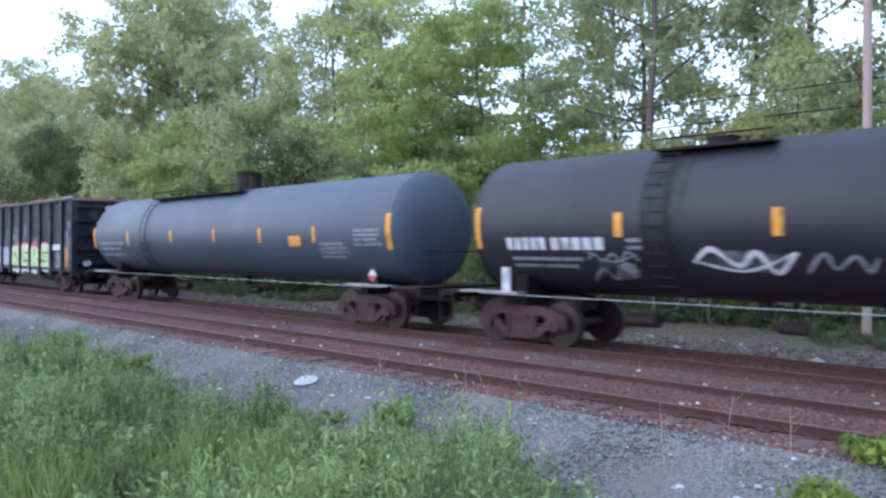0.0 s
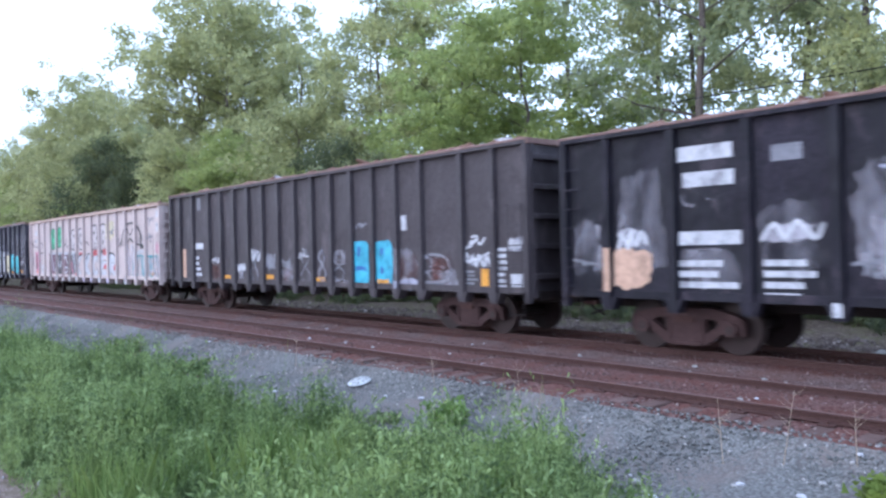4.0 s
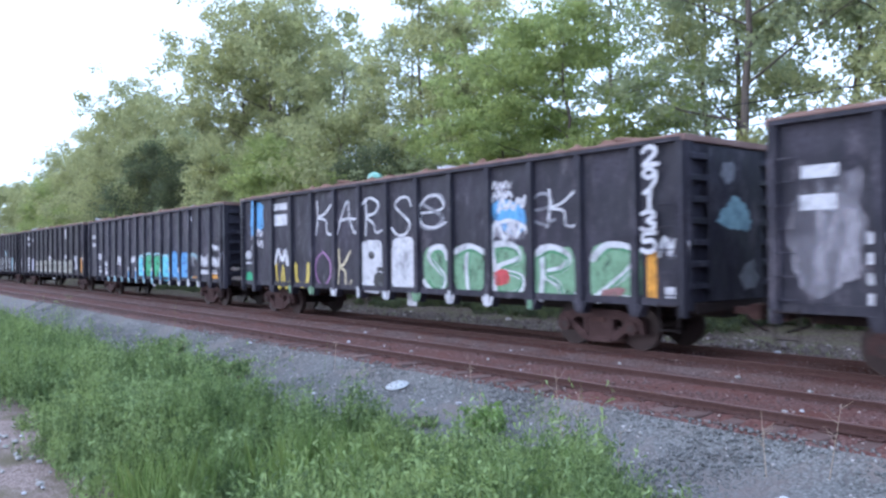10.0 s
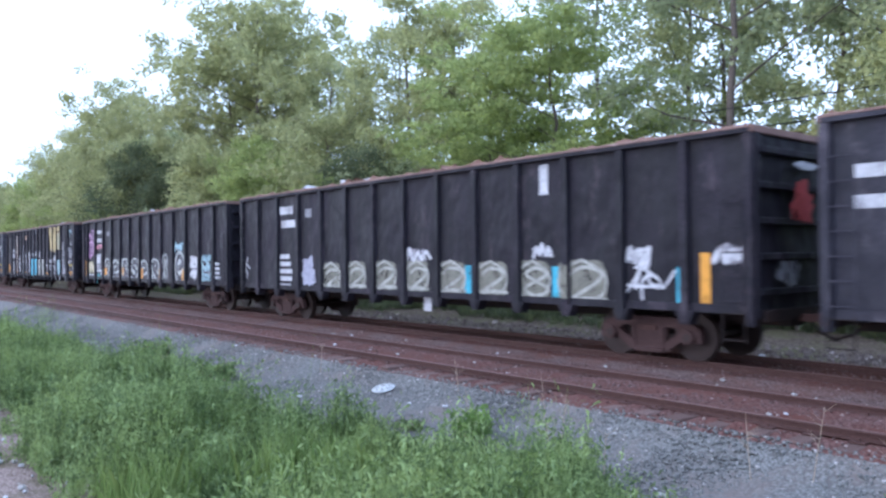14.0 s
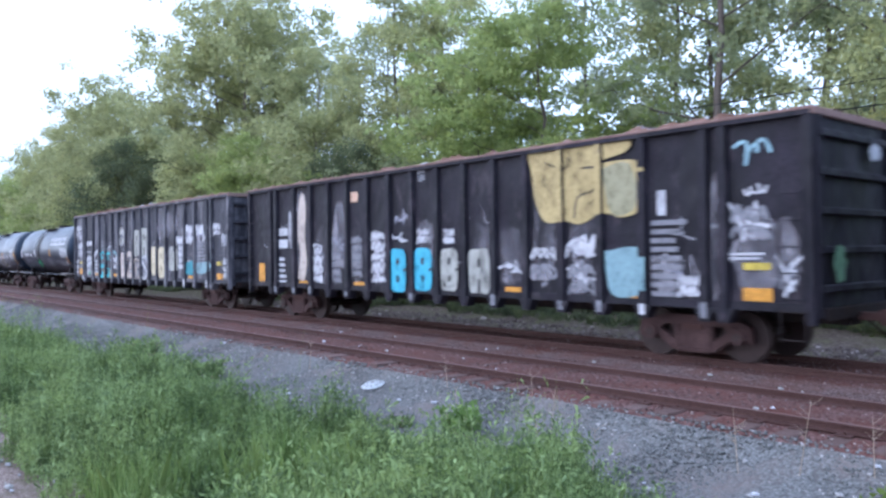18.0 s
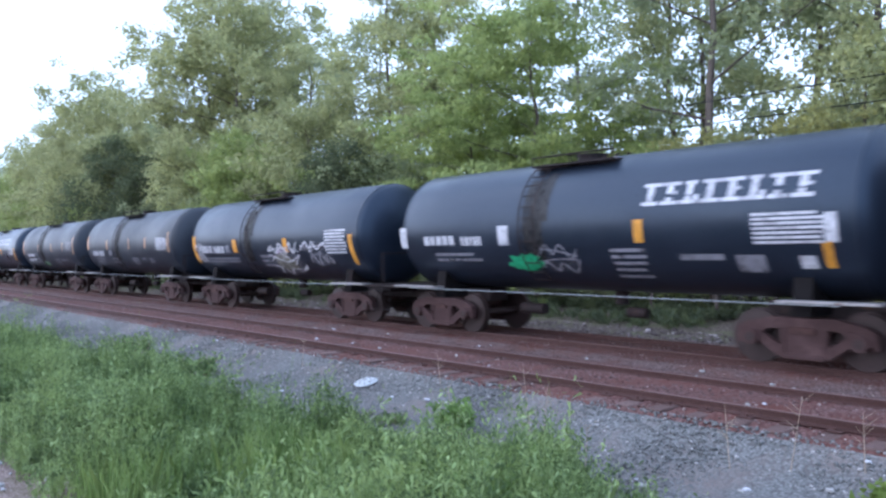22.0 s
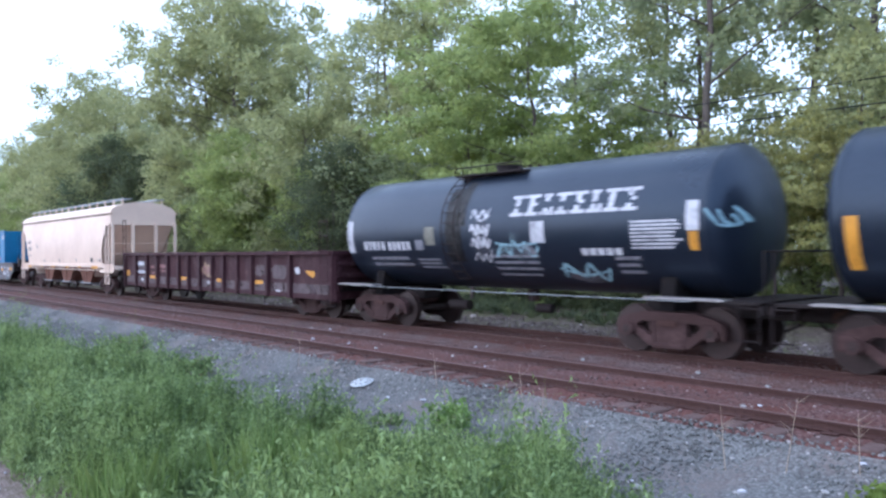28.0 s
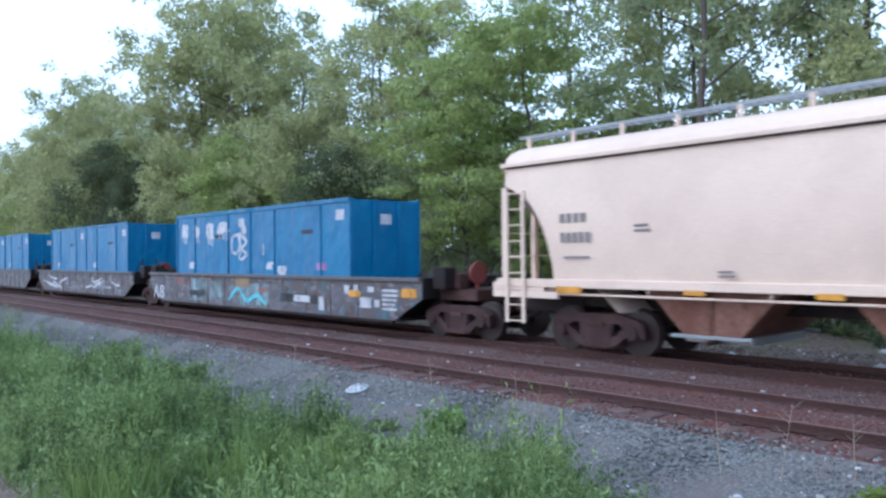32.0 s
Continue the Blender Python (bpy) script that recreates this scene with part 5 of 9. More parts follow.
def end_patch(car, y, z, w, h, key, seed=0):
    """A sprayed patch on the car's leading end."""
    xe = max(car["ribs"]) + 0.06 + 0.115
    rng = random.Random(seed)
    k0 = rng.uniform(0, 50)
    verts = [(xe, y + w / 2, z + h / 2)]
    for k in range(36):
        c, s = math.cos(k * math.pi / 18), math.sin(k * math.pi / 18)
        r = 0.85 + 0.4 * noise.noise((c * 1.5 + k0, s * 1.5, 0)) + 0.25 * noise.noise((c * 4, s * 4 + k0, 3))
        verts.append((xe, y + w / 2 + w / 2 * c * r, z + h / 2 + h / 2 * s * r))
    film(car, verts, [(0, k + 1, (k + 1) % 36 + 1) for k in range(36)], key, "graffiti_patch")


def tank_patch(car, R, zc, x, z, w, h, key, name="reflective_stripe"):
    """A patch that follows the curve of a tank's near side; z is its lower edge."""
    LIFT[0] = (LIFT[0] + 1) % 5
    rr = R + 0.006 + 0.001 * LIFT[0]
    n = max(2, int(h / 0.06))
    v, f = [], []
    for k in range(n + 1):
        a = math.asin(max(-0.99, min(0.99, (z - zc) / R))) + (h / R) * k / n
        for xx in (x, x + w):
            v.append((xx, -rr * math.cos(a), zc + rr * math.sin(a)))
    for k in range(n):
        f.append((2 * k, 2 * k + 1, 2 * k + 3, 2 * k + 2))
    return film(car, v, f, key, name)


def tank_lines(car, R, zc, x, z, w, h, count, key="grey"):
    rng = random.Random(int(x * 31 + z * 7))
    for k in range(count):
        tank_patch(car, R, zc, x, z + h * k / count, w * rng.uniform(0.8, 1.0), h / count * 0.6, key, "stencil_line")


def tank_blob(car, R, zc, x, z, w, h, key, seed=0, lobes=5):
    """A sprayed patch on the curve of the tank."""
    rng = random.Random(seed + int(x * 100))
    LIFT[0] = (LIFT[0] + 1) % 5
    rr = R + 0.008 + 0.001 * LIFT[0]
    ph = [rng.uniform(0, 6.28) for _ in range(2)]
    def at(px, pz):
        a = math.asin(max(-0.99, min(0.99, (z - zc) / R))) + pz / R
        return (px, -rr * math.cos(a), zc + rr * math.sin(a))
    n, rings = 40, 4
    v, f = [at(x + w / 2, h / 2)], []
    for g in range(1, rings + 1):
        for k in range(n):
            a = 2 * math.pi * k / n
            c, s = math.cos(a), math.sin(a)
            r = (0.86 + 0.35 * noise.noise((c * 1.4 + ph[0] * 9, s * 1.4, 1)) + 0.3 * noise.noise((c * 3.8, s * 3.8 + ph[1] * 7, 2))) * g / rings
            v.append(at(x + w / 2 + w / 2 * math.cos(a) * r, h / 2 + h / 2 * math.sin(a) * r))
    for k in range(n):
        f.append((0, 1 + k, 1 + (k + 1) % n))
    for g in range(rings - 1):
        for k in range(n):
            a, b = 1 + g * n + k, 1 + g * n + (k + 1) % n
            f.append((a, b, b + n, a + n))
    film(car, v, f, key, "graffiti_patch")


def tank_drawn(car, R, zc, pts, key, thick):
    """A smooth stroke through points (x, z) that follows the tank's curve, also onto its dished end."""
    LIFT[0] = (LIFT[0] + 1) % 5
    line = curve_through(pts)
    v, f = [], []
    for i, p in enumerate(line):
        a, b = line[max(i - 1, 0)], line[min(i + 1, len(line) - 1)]
        d = Vector((b[0] - a[0], b[1] - a[1]))
        nrm = Vector((-d.y, d.x)).normalized() * thick / 2 * (0.8 + 0.4 * noise.noise((p[0] * 3, p[1] * 3, 1)))
        for g in (-1, 1):
            px, pz = p[0] + g * nrm.x, p[1] + g * nrm.y
            over = max(0.0, abs(px) - 5.5) / HEAD
            rr = R * math.sqrt(max(0.05, 1 - over * over)) + 0.009 + 0.001 * LIFT[0]
            q = max(-0.98, min(0.98, (pz - zc) / rr))
            v.append((px, -rr * math.sqrt(1 - q * q), zc + rr * q))
        if i:
            o = len(v) - 4
            f.append((o, o + 1, o + 3, o + 2))
    film(car, v, f, key, "graffiti_scrawl")


def tank_scribble(car, R, zc, x, z, w, h, key, seed=0):
    """Rows of quick zigzag handwriting on the tank, with a little overspray."""
    rng = random.Random(seed + int(x * 100))
    if h > 0.35 and x + w < 5.4:
        tank_blob(car, R, zc, x, z, w, h * 0.95, "haze", seed)
    rows = max(1, round(h / 0.3))
    for r in range(rows):
        zz, hh = z + h * r / rows, h / rows
        n = rng.randrange(5, 8)
        tank_drawn(car, R, zc, [(x + w * (k + rng.uniform(-0.3, 0.3)) / n, zz + hh * (rng.uniform(0.65, 1.05) if k % 2 else rng.uniform(-0.05, 0.35))) for k in range(n + 1)], key, hh * rng.uniform(0.16, 0.26))
        if rng.random() < 0.6:
            tank_drawn(car, R, zc, [(x, zz + hh * rng.random()), (x + w * 0.5, zz + hh * rng.random()), (x + w, zz + hh * rng.random())], key, hh * 0.14)


def scribble(car, x, z, w, h, key):
    """A small quick tag: rows of zigzag handwriting, with a little overspray."""
    rng = random.Random(int(x * 57) + int(z * 13))
    rows = max(1, round(h / max(0.24, min(0.42, w * 0.5))))
    if h > 0.35:
        blob(car, x, z, w, h, "dusk", rng.randrange(99), ribs=rng.random() < 0.5)
        if key == "white":
            blob(car, x + 0.12 * w, z + 0.1 * h, 0.76 * w, 0.8 * h, "milk", rng.randrange(99), ribs=False)
    for r in range(rows):
        zz, hh = z + h * r / rows, h / rows
        n = rng.randrange(5, 9)
        pts = [(x + w * (k + rng.uniform(-0.3, 0.3)) / n, zz + hh * (rng.uniform(0.65, 1.0) if k % 2 else rng.uniform(0.0, 0.35))) for k in range(n + 1)]
        drawn(car, pts, key, hh * rng.uniform(0.2, 0.32), name="graffiti_scrawl")
        if rng.random() < 0.7:
            drawn(car, [(x, zz + hh * rng.random()), (x + w * 0.5, zz + hh * rng.random()), (x + w, zz + hh * rng.random())], key, hh * 0.15, name="graffiti_scrawl")


def drop_plate(car, x, z, w, h):
    """A white-painted plate that hangs from the underframe."""
    bx("drop_plate", M["p_white"], car, (x + 0.2 * w, x + 0.75 * w, -1.3, -1.27, z, 1.0), 0.005, "white-painted plate under the car")


def tank_marks(car, x, z, w, h, count):
    """A company name in fat slanted capitals, drawn as plain shapes with serifs."""
    R, zc, step = 1.45, 2.53, w / count
    for k in range(count):
        LIFT[0] = (LIFT[0] + 1) % 5
        rr = R + 0.007 + 0.001 * LIFT[0]
        base = math.asin((z - zc) / R)

        def at(px, q):
            a = base + q * h / R
            return (x + step * (k + px) + 0.1 * h * q, -rr * math.cos(a), zc + rr * math.sin(a))
        bars = [(0.05, 0.95, 0.0, 0.16), (0.28, 0.6, 0.12, 0.9)]
        bars += [(0.0, 0.95, 0.84, 1.0)] if k % 3 != 2 else [(0.15, 0.72, 0.84, 1.0), (0.72, 0.95, 0.1, 0.36)]
        if k % 3 == 1:
            bars.append((0.5, 0.85, 0.44, 0.58))
        for x0, x1, q0, q1 in bars:
            film(car, [at(x0, q0), at(x1, q0), at(x1, q1), at(x0, q1)], [(0, 1, 2, 3)], "white", "painted_mark")


HEAD = 0.5           # depth of the dished tank ends


def tank_car(label, centre, length, mat, R=1.45, zc=2.53, trucks_in=0.95, dome=0.0, band=(), walkway=True, stain=False, rise=0.08, apron=False, plat=(-0.9, 1.3), climb=-0.6):
    """A tank car; length is that of the straight shell."""
    h = length / 2
    car = start_car("tank_car", label, "tank car", centre, length, (-h + trucks_in, h - trucks_in))
    bm = bmesh.new()
    prof = [(-h - HEAD * math.cos(a), R * math.sin(a)) for a in np.linspace(0.02, math.pi / 2, 9)]
    prof += [(x, R) for x in np.linspace(-h, h, 9)[1:-1]]
    prof += [(h + HEAD * math.cos(a), R * math.sin(a)) for a in np.linspace(math.pi / 2, 0.02, 9)]
    sides = 44
    rings = [[bm.verts.new((x, r * math.cos(2 * math.pi * k / sides), zc + r * math.sin(2 * math.pi * k / sides))) for k in range(sides)] for x, r in prof]
    for a, b in zip(rings, rings[1:]):
        for k in range(sides):
            bm.faces.new((a[k], a[(k + 1) % sides], b[(k + 1) % sides], b[k]))
    bm.faces.new(rings[0])
    bm.faces.new(rings[-1][::-1])
    bmesh.ops.recalc_face_normals(bm, faces=bm.faces)
    part("tank_shell", bm, M[mat], car, smooth=True)

    def hoop(x, w, t, name, key):
        b = bmesh.new()
        pr = [(x - w / 2, R - 0.01), (x - w / 2, R + t), (x + w / 2, R + t), (x + w / 2, R - 0.01)]
        rs = [[b.verts.new((px, r * math.cos(2 * math.pi * k / sides), zc + r * math.sin(2 * math.pi * k / sides))) for k in range(sides)] for px, r in pr]
        for a, c in zip(rs, rs[1:]):
            for k in range(sides):
                b.faces.new((a[k], a[(k + 1) % sides], c[(k + 1) % sides], c[k]))
        bmesh.ops.recalc_face_normals(b, faces=b.faces)
        part(name, b, M[key], car, smooth=True)
    for s in (-1, 1):
        hoop(s * (h + 0.01), 0.05, 0.006, "weld_seam", mat)
    for x, w in band:
        hoop(x, w, 0.012, "tank_band", "steel_dark")
    # manway on top with its platform and rail
    bm = bmesh.new()
    rod(bm, (dome, 0, zc + R - 0.1), (dome, 0, zc + R + rise), 0.3, 18)
    rod(bm, (dome, 0, zc + R + rise), (dome, 0, zc + R + rise + 0.04), 0.33, 18)
    part("manway", bm, M["steel_dark"], car)
    for k in range(3):
        bm = bmesh.new()
        rod(bm, (dome + 0.5 + k * 0.22, 0.1 * (k - 1), zc + R - 0.05), (dome + 0.5 + k * 0.22, 0.1 * (k - 1), zc + R + rise), 0.05, 10)
        part("valve", bm, M["steel_dark"], car)
    if walkway:
        for s in (-1, 1):
            bx("platform", M["steel_dark"], car, (dome + plat[0], dome + plat[1], min(s * 0.5, s * 0.95), max(s * 0.5, s * 0.95), zc + R - 0.16, zc + R - 0.12))
            bm = bmesh.new()
            for x in np.linspace(dome + plat[0], dome + plat[1], 3 + int((plat[1] - plat[0]) / 3)):
                rod(bm, (x, s * 0.95, zc + R - 0.14), (x, s * 0.95, zc + R + rise - 0.03), 0.018, 6)
            rod(bm, (dome + plat[0], s * 0.95, zc + R + rise - 0.03), (dome + plat[1], s * 0.95, zc + R + rise - 0.03), 0.018, 6)
            part("platform_rail", bm, M["steel_dark"], car)
        bm = bmesh.new()
        pts = [(-(R + 0.08) * math.cos(a), zc + (R + 0.08) * math.sin(a)) for a in np.linspace(-0.9, 1.1, 13)]
        for s in (-0.22, 0.22):
            v, f = tube([Vector((dome + climb + s, *a)) for a in pts], [0.016] * 13, 6)
            vs = [bm.verts.new(c) for c in v]
            for q in f:
                bm.faces.new([vs[i] for i in q])
        ladder = part("ladder", bm, M["steel_dark"], car)
        for a in pts:
            b = bmesh.new()
            rod(b, (dome + climb - 0.22, *a), (dome + climb + 0.22, *a), 0.013, 6)
            part("rung", b, M["steel_dark"], ladder)
    # saddles, end platforms, sills, hand rails
    for s in (-1, 1):
        x = s * (h - trucks_in)
        bm = bmesh.new()
        prism(bm, [(-1.1, 0.84), (1.1, 0.84), (1.05, 1.3), (0.98, zc - 0.95), (0.5, zc - R + 0.05), (-0.5, zc - R + 0.05), (-0.98, zc - 0.95), (-1.05, 1.3)], x - 0.16, x + 0.16, "x")
        part("saddle", bm, M["underframe"], car)
        e = s * (h + 1.12)
        bx("stub_sill", M["steel_dark"], car, (*sorted((x - s * 1.0, e)), -0.3, 0.3, 0.72, 1.04), 0.015)
        bx("end_platform", M["steel_dark"], car, (*sorted((s * (h + 0.1), e)), -1.45, 1.45, 1.05, 1.10))
        bx("end_beam", M["steel_dark"], car, (*sorted((e - s * 0.12, e)), -1.45, 1.45, 0.90, 1.10), 0.01)
        bx("running_board", M["bare_steel"], car, (*sorted((x - s * 0.25, x + s * 1.35)), -1.52, -1.18, 1.09, 1.125))
        bm = bmesh.new()
        for y in (-1.35, 1.35):
            rod(bm, (e - s * 0.05, y, 1.1), (e - s * 0.05, y, 1.95), 0.016, 6)
        rod(bm, (e - s * 0.05, -1.35, 1.95), (e - s * 0.05, 1.35, 1.95), 0.016, 6)
        part("end_handrail", bm, M["steel_dark"], car)
        rungs(car, s * (h + 0.85), -1.48, 0.45, 1.0, 2, 0.38, name="step")
        coupler(car, e, s, 0.48)
    # side rail: its pale colour imitates the highlight along the sill edge
    bm = bmesh.new()
    rod(bm, (-h + 0.2, -1.5, 1.07), (h - 0.2, -1.5, 1.07), 0.009, 6)
    part("side_rail", bm, M["grating"], car, "thin side rail, coloured pale to stand for light on its edge")
    bm = bmesh.new()
    rod(bm, (-h * 0.45, -0.25, 0.62), (-h * 0.45 + 0.7, -0.25, 0.62), 0.13, 12)
    part("air_reservoir", bm, M["steel_dark"], car)
    bm = bmesh.new()
    rod(bm, (h * 0.1, -0.25, 0.66), (h * 0.1 + 0.45, -0.25, 0.66), 0.11, 12)
    part("brake_cylinder", bm, M["steel_dark"], car)
    bm = bmesh.new()
    rod(bm, (0.2, 0, zc - R - 0.28), (0.2, 0, zc - R + 0.05), 0.15, 12)
    part("bottom_outlet", bm, M["steel_dark"], car)
    if apron:
        for q in (0.0, 0.17):
            tank_patch(car, R, zc, dome - 1.05 + q, zc + R * 0.86 + q * 0.5, 2.3 - 2 * q, 0.2, "steel", "worn_apron")
    if stain:
        tank_patch(car, R, zc, dome - 0.75, 1.75, 0.55, 1.9, "spill", "spill_stain")
        tank_patch(car, R, zc, dome - 0.35, 2.6, 0.3, 1.2, "spill", "spill_stain")
    return car


def hopper_car(label, x0, x1, eave=4.0, sill=1.46):
    L = x1 - x0
    h = L / 2
    car = start_car("covered_hopper_car", label, "hopper car", (x0 + x1) / 2, L, (-h + 2.45, h - 2.45))
    p = M["hopper_paint"]
    top = eave + 0.5

    def side(z):
        q = (z - sill) / (eave - sill)
        return 1.5 + 0.11 * math.sin(math.pi * min(1, max(0, q)) * 0.9 + 0.15)
    bh, n = h - 0.45, 16
    for s in (-1, 1):
        bm = bmesh.new()
        # the side sheet: its ends are cut in a curve above the trucks
        rows = []
        for k in range(n + 1):
            z = sill + (eave - sill) * k / n
            q = k / n
            inset = 1.3 * math.sqrt(max(0.0, 1 - (q / 0.78) ** 2))
            xs = np.linspace(-bh + inset, bh - inset, 15)
            rows.append([(x, s * side(z), z) for x in xs])
        out = [[bm.verts.new(v) for v in r] for r in rows]
        inn = [[bm.verts.new((x, y - s * 0.02, z)) for x, y, z in r] for r in rows]
        for a, b in ((out, 1), (inn, 0)):
            for r0, r1 in zip(a, a[1:]):
                for i in range(14):
                    bm.faces.new((r0[i], r0[i + 1], r1[i + 1], r1[i]))
        bmesh.ops.recalc_face_normals(bm, faces=bm.faces)
        part("side_sheet", bm, p, car, smooth=True)
        bx("side_sill", p, car, (-h + 0.15, h - 0.15, *sorted((s * 1.5, s * 1.58)), sill - 0.11, sill + 0.06), 0.01)
        # thin dark strip that stands in for the eave rail's shadow
        bx("eave_seam", M["steel_dark"], car, (-h + 0.46, h - 0.46, *sorted((s * 1.5, s * 1.592)), eave - 0.10, eave - 0.075))
        bx("eave_rail", p, car, (-h + 0.3, h - 0.3, *sorted((s * 1.5, s * 1.60)), eave - 0.07, eave + 0.02), 0.01)
    bm = bmesh.new()
    arc = [(1.56 * math.cos(a), eave + 0.5 * math.sin(a)) for a in np.linspace(0.0, math.pi, 13)]
    prism(bm, arc, -h + 0.45, h - 0.45, "x")
    part("roof", bm, p, car, smooth=True)
    for s in (-1, 1):
        bm = bmesh.new()
        prism(bm, [(-1.56, eave - 0.62), (1.56, eave - 0.62), *[(1.56 * math.cos(a), eave + 0.5 * math.sin(a)) for a in np.linspace(0.0, math.pi, 13)]], *sorted((s * (h - 0.45), s * (h - 0.42))), "x")
        part("end_header", bm, p, car)
        # slope sheet over the truck
        bm = bmesh.new()
        xa, xb = s * (h - 0.6), s * (h - 3.3)
        v = [bm.verts.new(c) for c in ((xa, -1.48, eave - 0.6), (xa, 1.48, eave - 0.6), (xb, 1.45, sill - 0.55), (xb, -1.45, sill - 0.55))]
        bm.faces.new(v)
        w = [bm.verts.new((c.co.x, c.co.y, c.co.z - 0.03)) for c in v]
        bm.faces.new(w[::-1])
        part("slope_sheet", bm, p, car, "shaded grey slope sheet")
        for y in (-1.5, -0.55, 0.55, 1.5):
            bx("end_post", p, car, (*sorted((s * (h - 0.42), s * (h - 0.30))), y - 0.06, y + 0.06, sill - 0.1, eave - 0.5), 0.008)
        bx("end_platform", p, car, (*sorted((s * (h - 1.5), s * h)), -1.55, 1.55, sill - 0.2, sill - 0.02), 0.01)
        bx("end_sill", M["steel_dark"], car, (*sorted((s * (h - 1.6), s * (h + 0.05))), -0.35, 0.35, 0.75, sill - 0.2))
        rungs(car, s * (h - 0.75), -1.62, 0.62, eave - 0.65, 9, 0.44, "hopper_paint", r=0.016)
        for e in (-0.24, 0.24):
            bx("ladder_stile", p, car, (s * (h - 0.75) + e - 0.045, s * (h - 0.75) + e + 0.045, -1.65, -1.61, 0.58, eave - 0.6), 0.006)
        bx("step_plate", p, car, (*sorted((s * (h - 1.9), s * (h - 0.05))), -1.6, -1.56, sill - 0.34, sill - 0.2), 0.006)
        bm = bmesh.new()
        for z in (sill + 0.55, sill + 1.05):
            rod(bm, (s * (h - 0.36), -1.5, z), (s * (h - 0.36), 1.5, z), 0.016, 6)
        part("end_handrail", bm, p, car)
        coupler(car, s * (h + 0.02), s, 0.62)
    for s in (-1, 1):
        for y in (0.62, 0.95):
            bx("running_board_edge", M["grating"], car, (-h + 0.3, h - 0.3, s * y - 0.02, s * y + 0.02, top + 0.11, top + 0.17))
        bm = bmesh.new()
        for k in range(90):
            x = -h + 0.36 + (L - 0.72) * k / 89
            box(bm, x - 0.012, x + 0.012, *sorted((s * 0.64, s * 0.93)), top + 0.125, top + 0.155)
        part("running_board", bm, M["grating"], car, "open steel grating walkway")
    for k in range(14):
        x = -h + 0.6 + (L - 1.2) * k / 13
        for y in (-0.95, 0.95):
            bx("board_bracket", p, car, (x - 0.035, x + 0.035, y - 0.03, y + 0.03, eave + 0.33, top + 0.13))
    for k in range(3):
        x = (k - 1) * 3.55
        bm = bmesh.new()
        prism(bm, [(x - 1.3, sill - 0.1), (x + 1.3, sill - 0.1), (x + 0.55, 0.55), (x - 0.55, 0.55)], -1.25, 1.25)
        part("hopper_bay", bm, M["bay_rust"], car, "rust-brown discharge hopper")
        for y in (-1.27, 1.27):
            bx("bay_rib", M["bay_rust"], car, (x - 0.03, x + 0.03, y - 0.03, y + 0.03, 0.58, sill - 0.12))
            bx("gate_frame", M["grating"], car, (x - 0.78, x + 0.78, y - 0.05, y + 0.05, 0.5, 0.56), 0.008)
        bm = bmesh.new()
        rod(bm, (x, -1.45, 0.44), (x, 1.45, 0.44), 0.04, 8)
        part("gate_shaft", bm, M["truck_steel"], car)
        bx("outlet_gate", M["bare_steel"], car, (x - 0.65, x + 0.65, -1.0, 1.0, 0.40, 0.55), 0.01)
    bx("centre_sill", M["steel_dark"], car, (-h + 1.2, h - 1.2, -0.3, 0.3, 0.9, sill - 0.15))
    for s in (-1, 1):
        bm = bmesh.new()
        rod(bm, (-h + 1.6, s * 1.54, sill - 0.24), (h - 1.6, s * 1.54, sill - 0.24), 0.022, 6)
        for k in range(7):
            x = -h + 1.7 + (L - 3.4) * k / 6
            rod(bm, (x, s * 1.54, sill - 0.24), (x, s * 1.54, sill - 0.08), 0.016, 6)
        part("side_pipe", bm, p, car, "thin white pipe under the side sill")
    return car


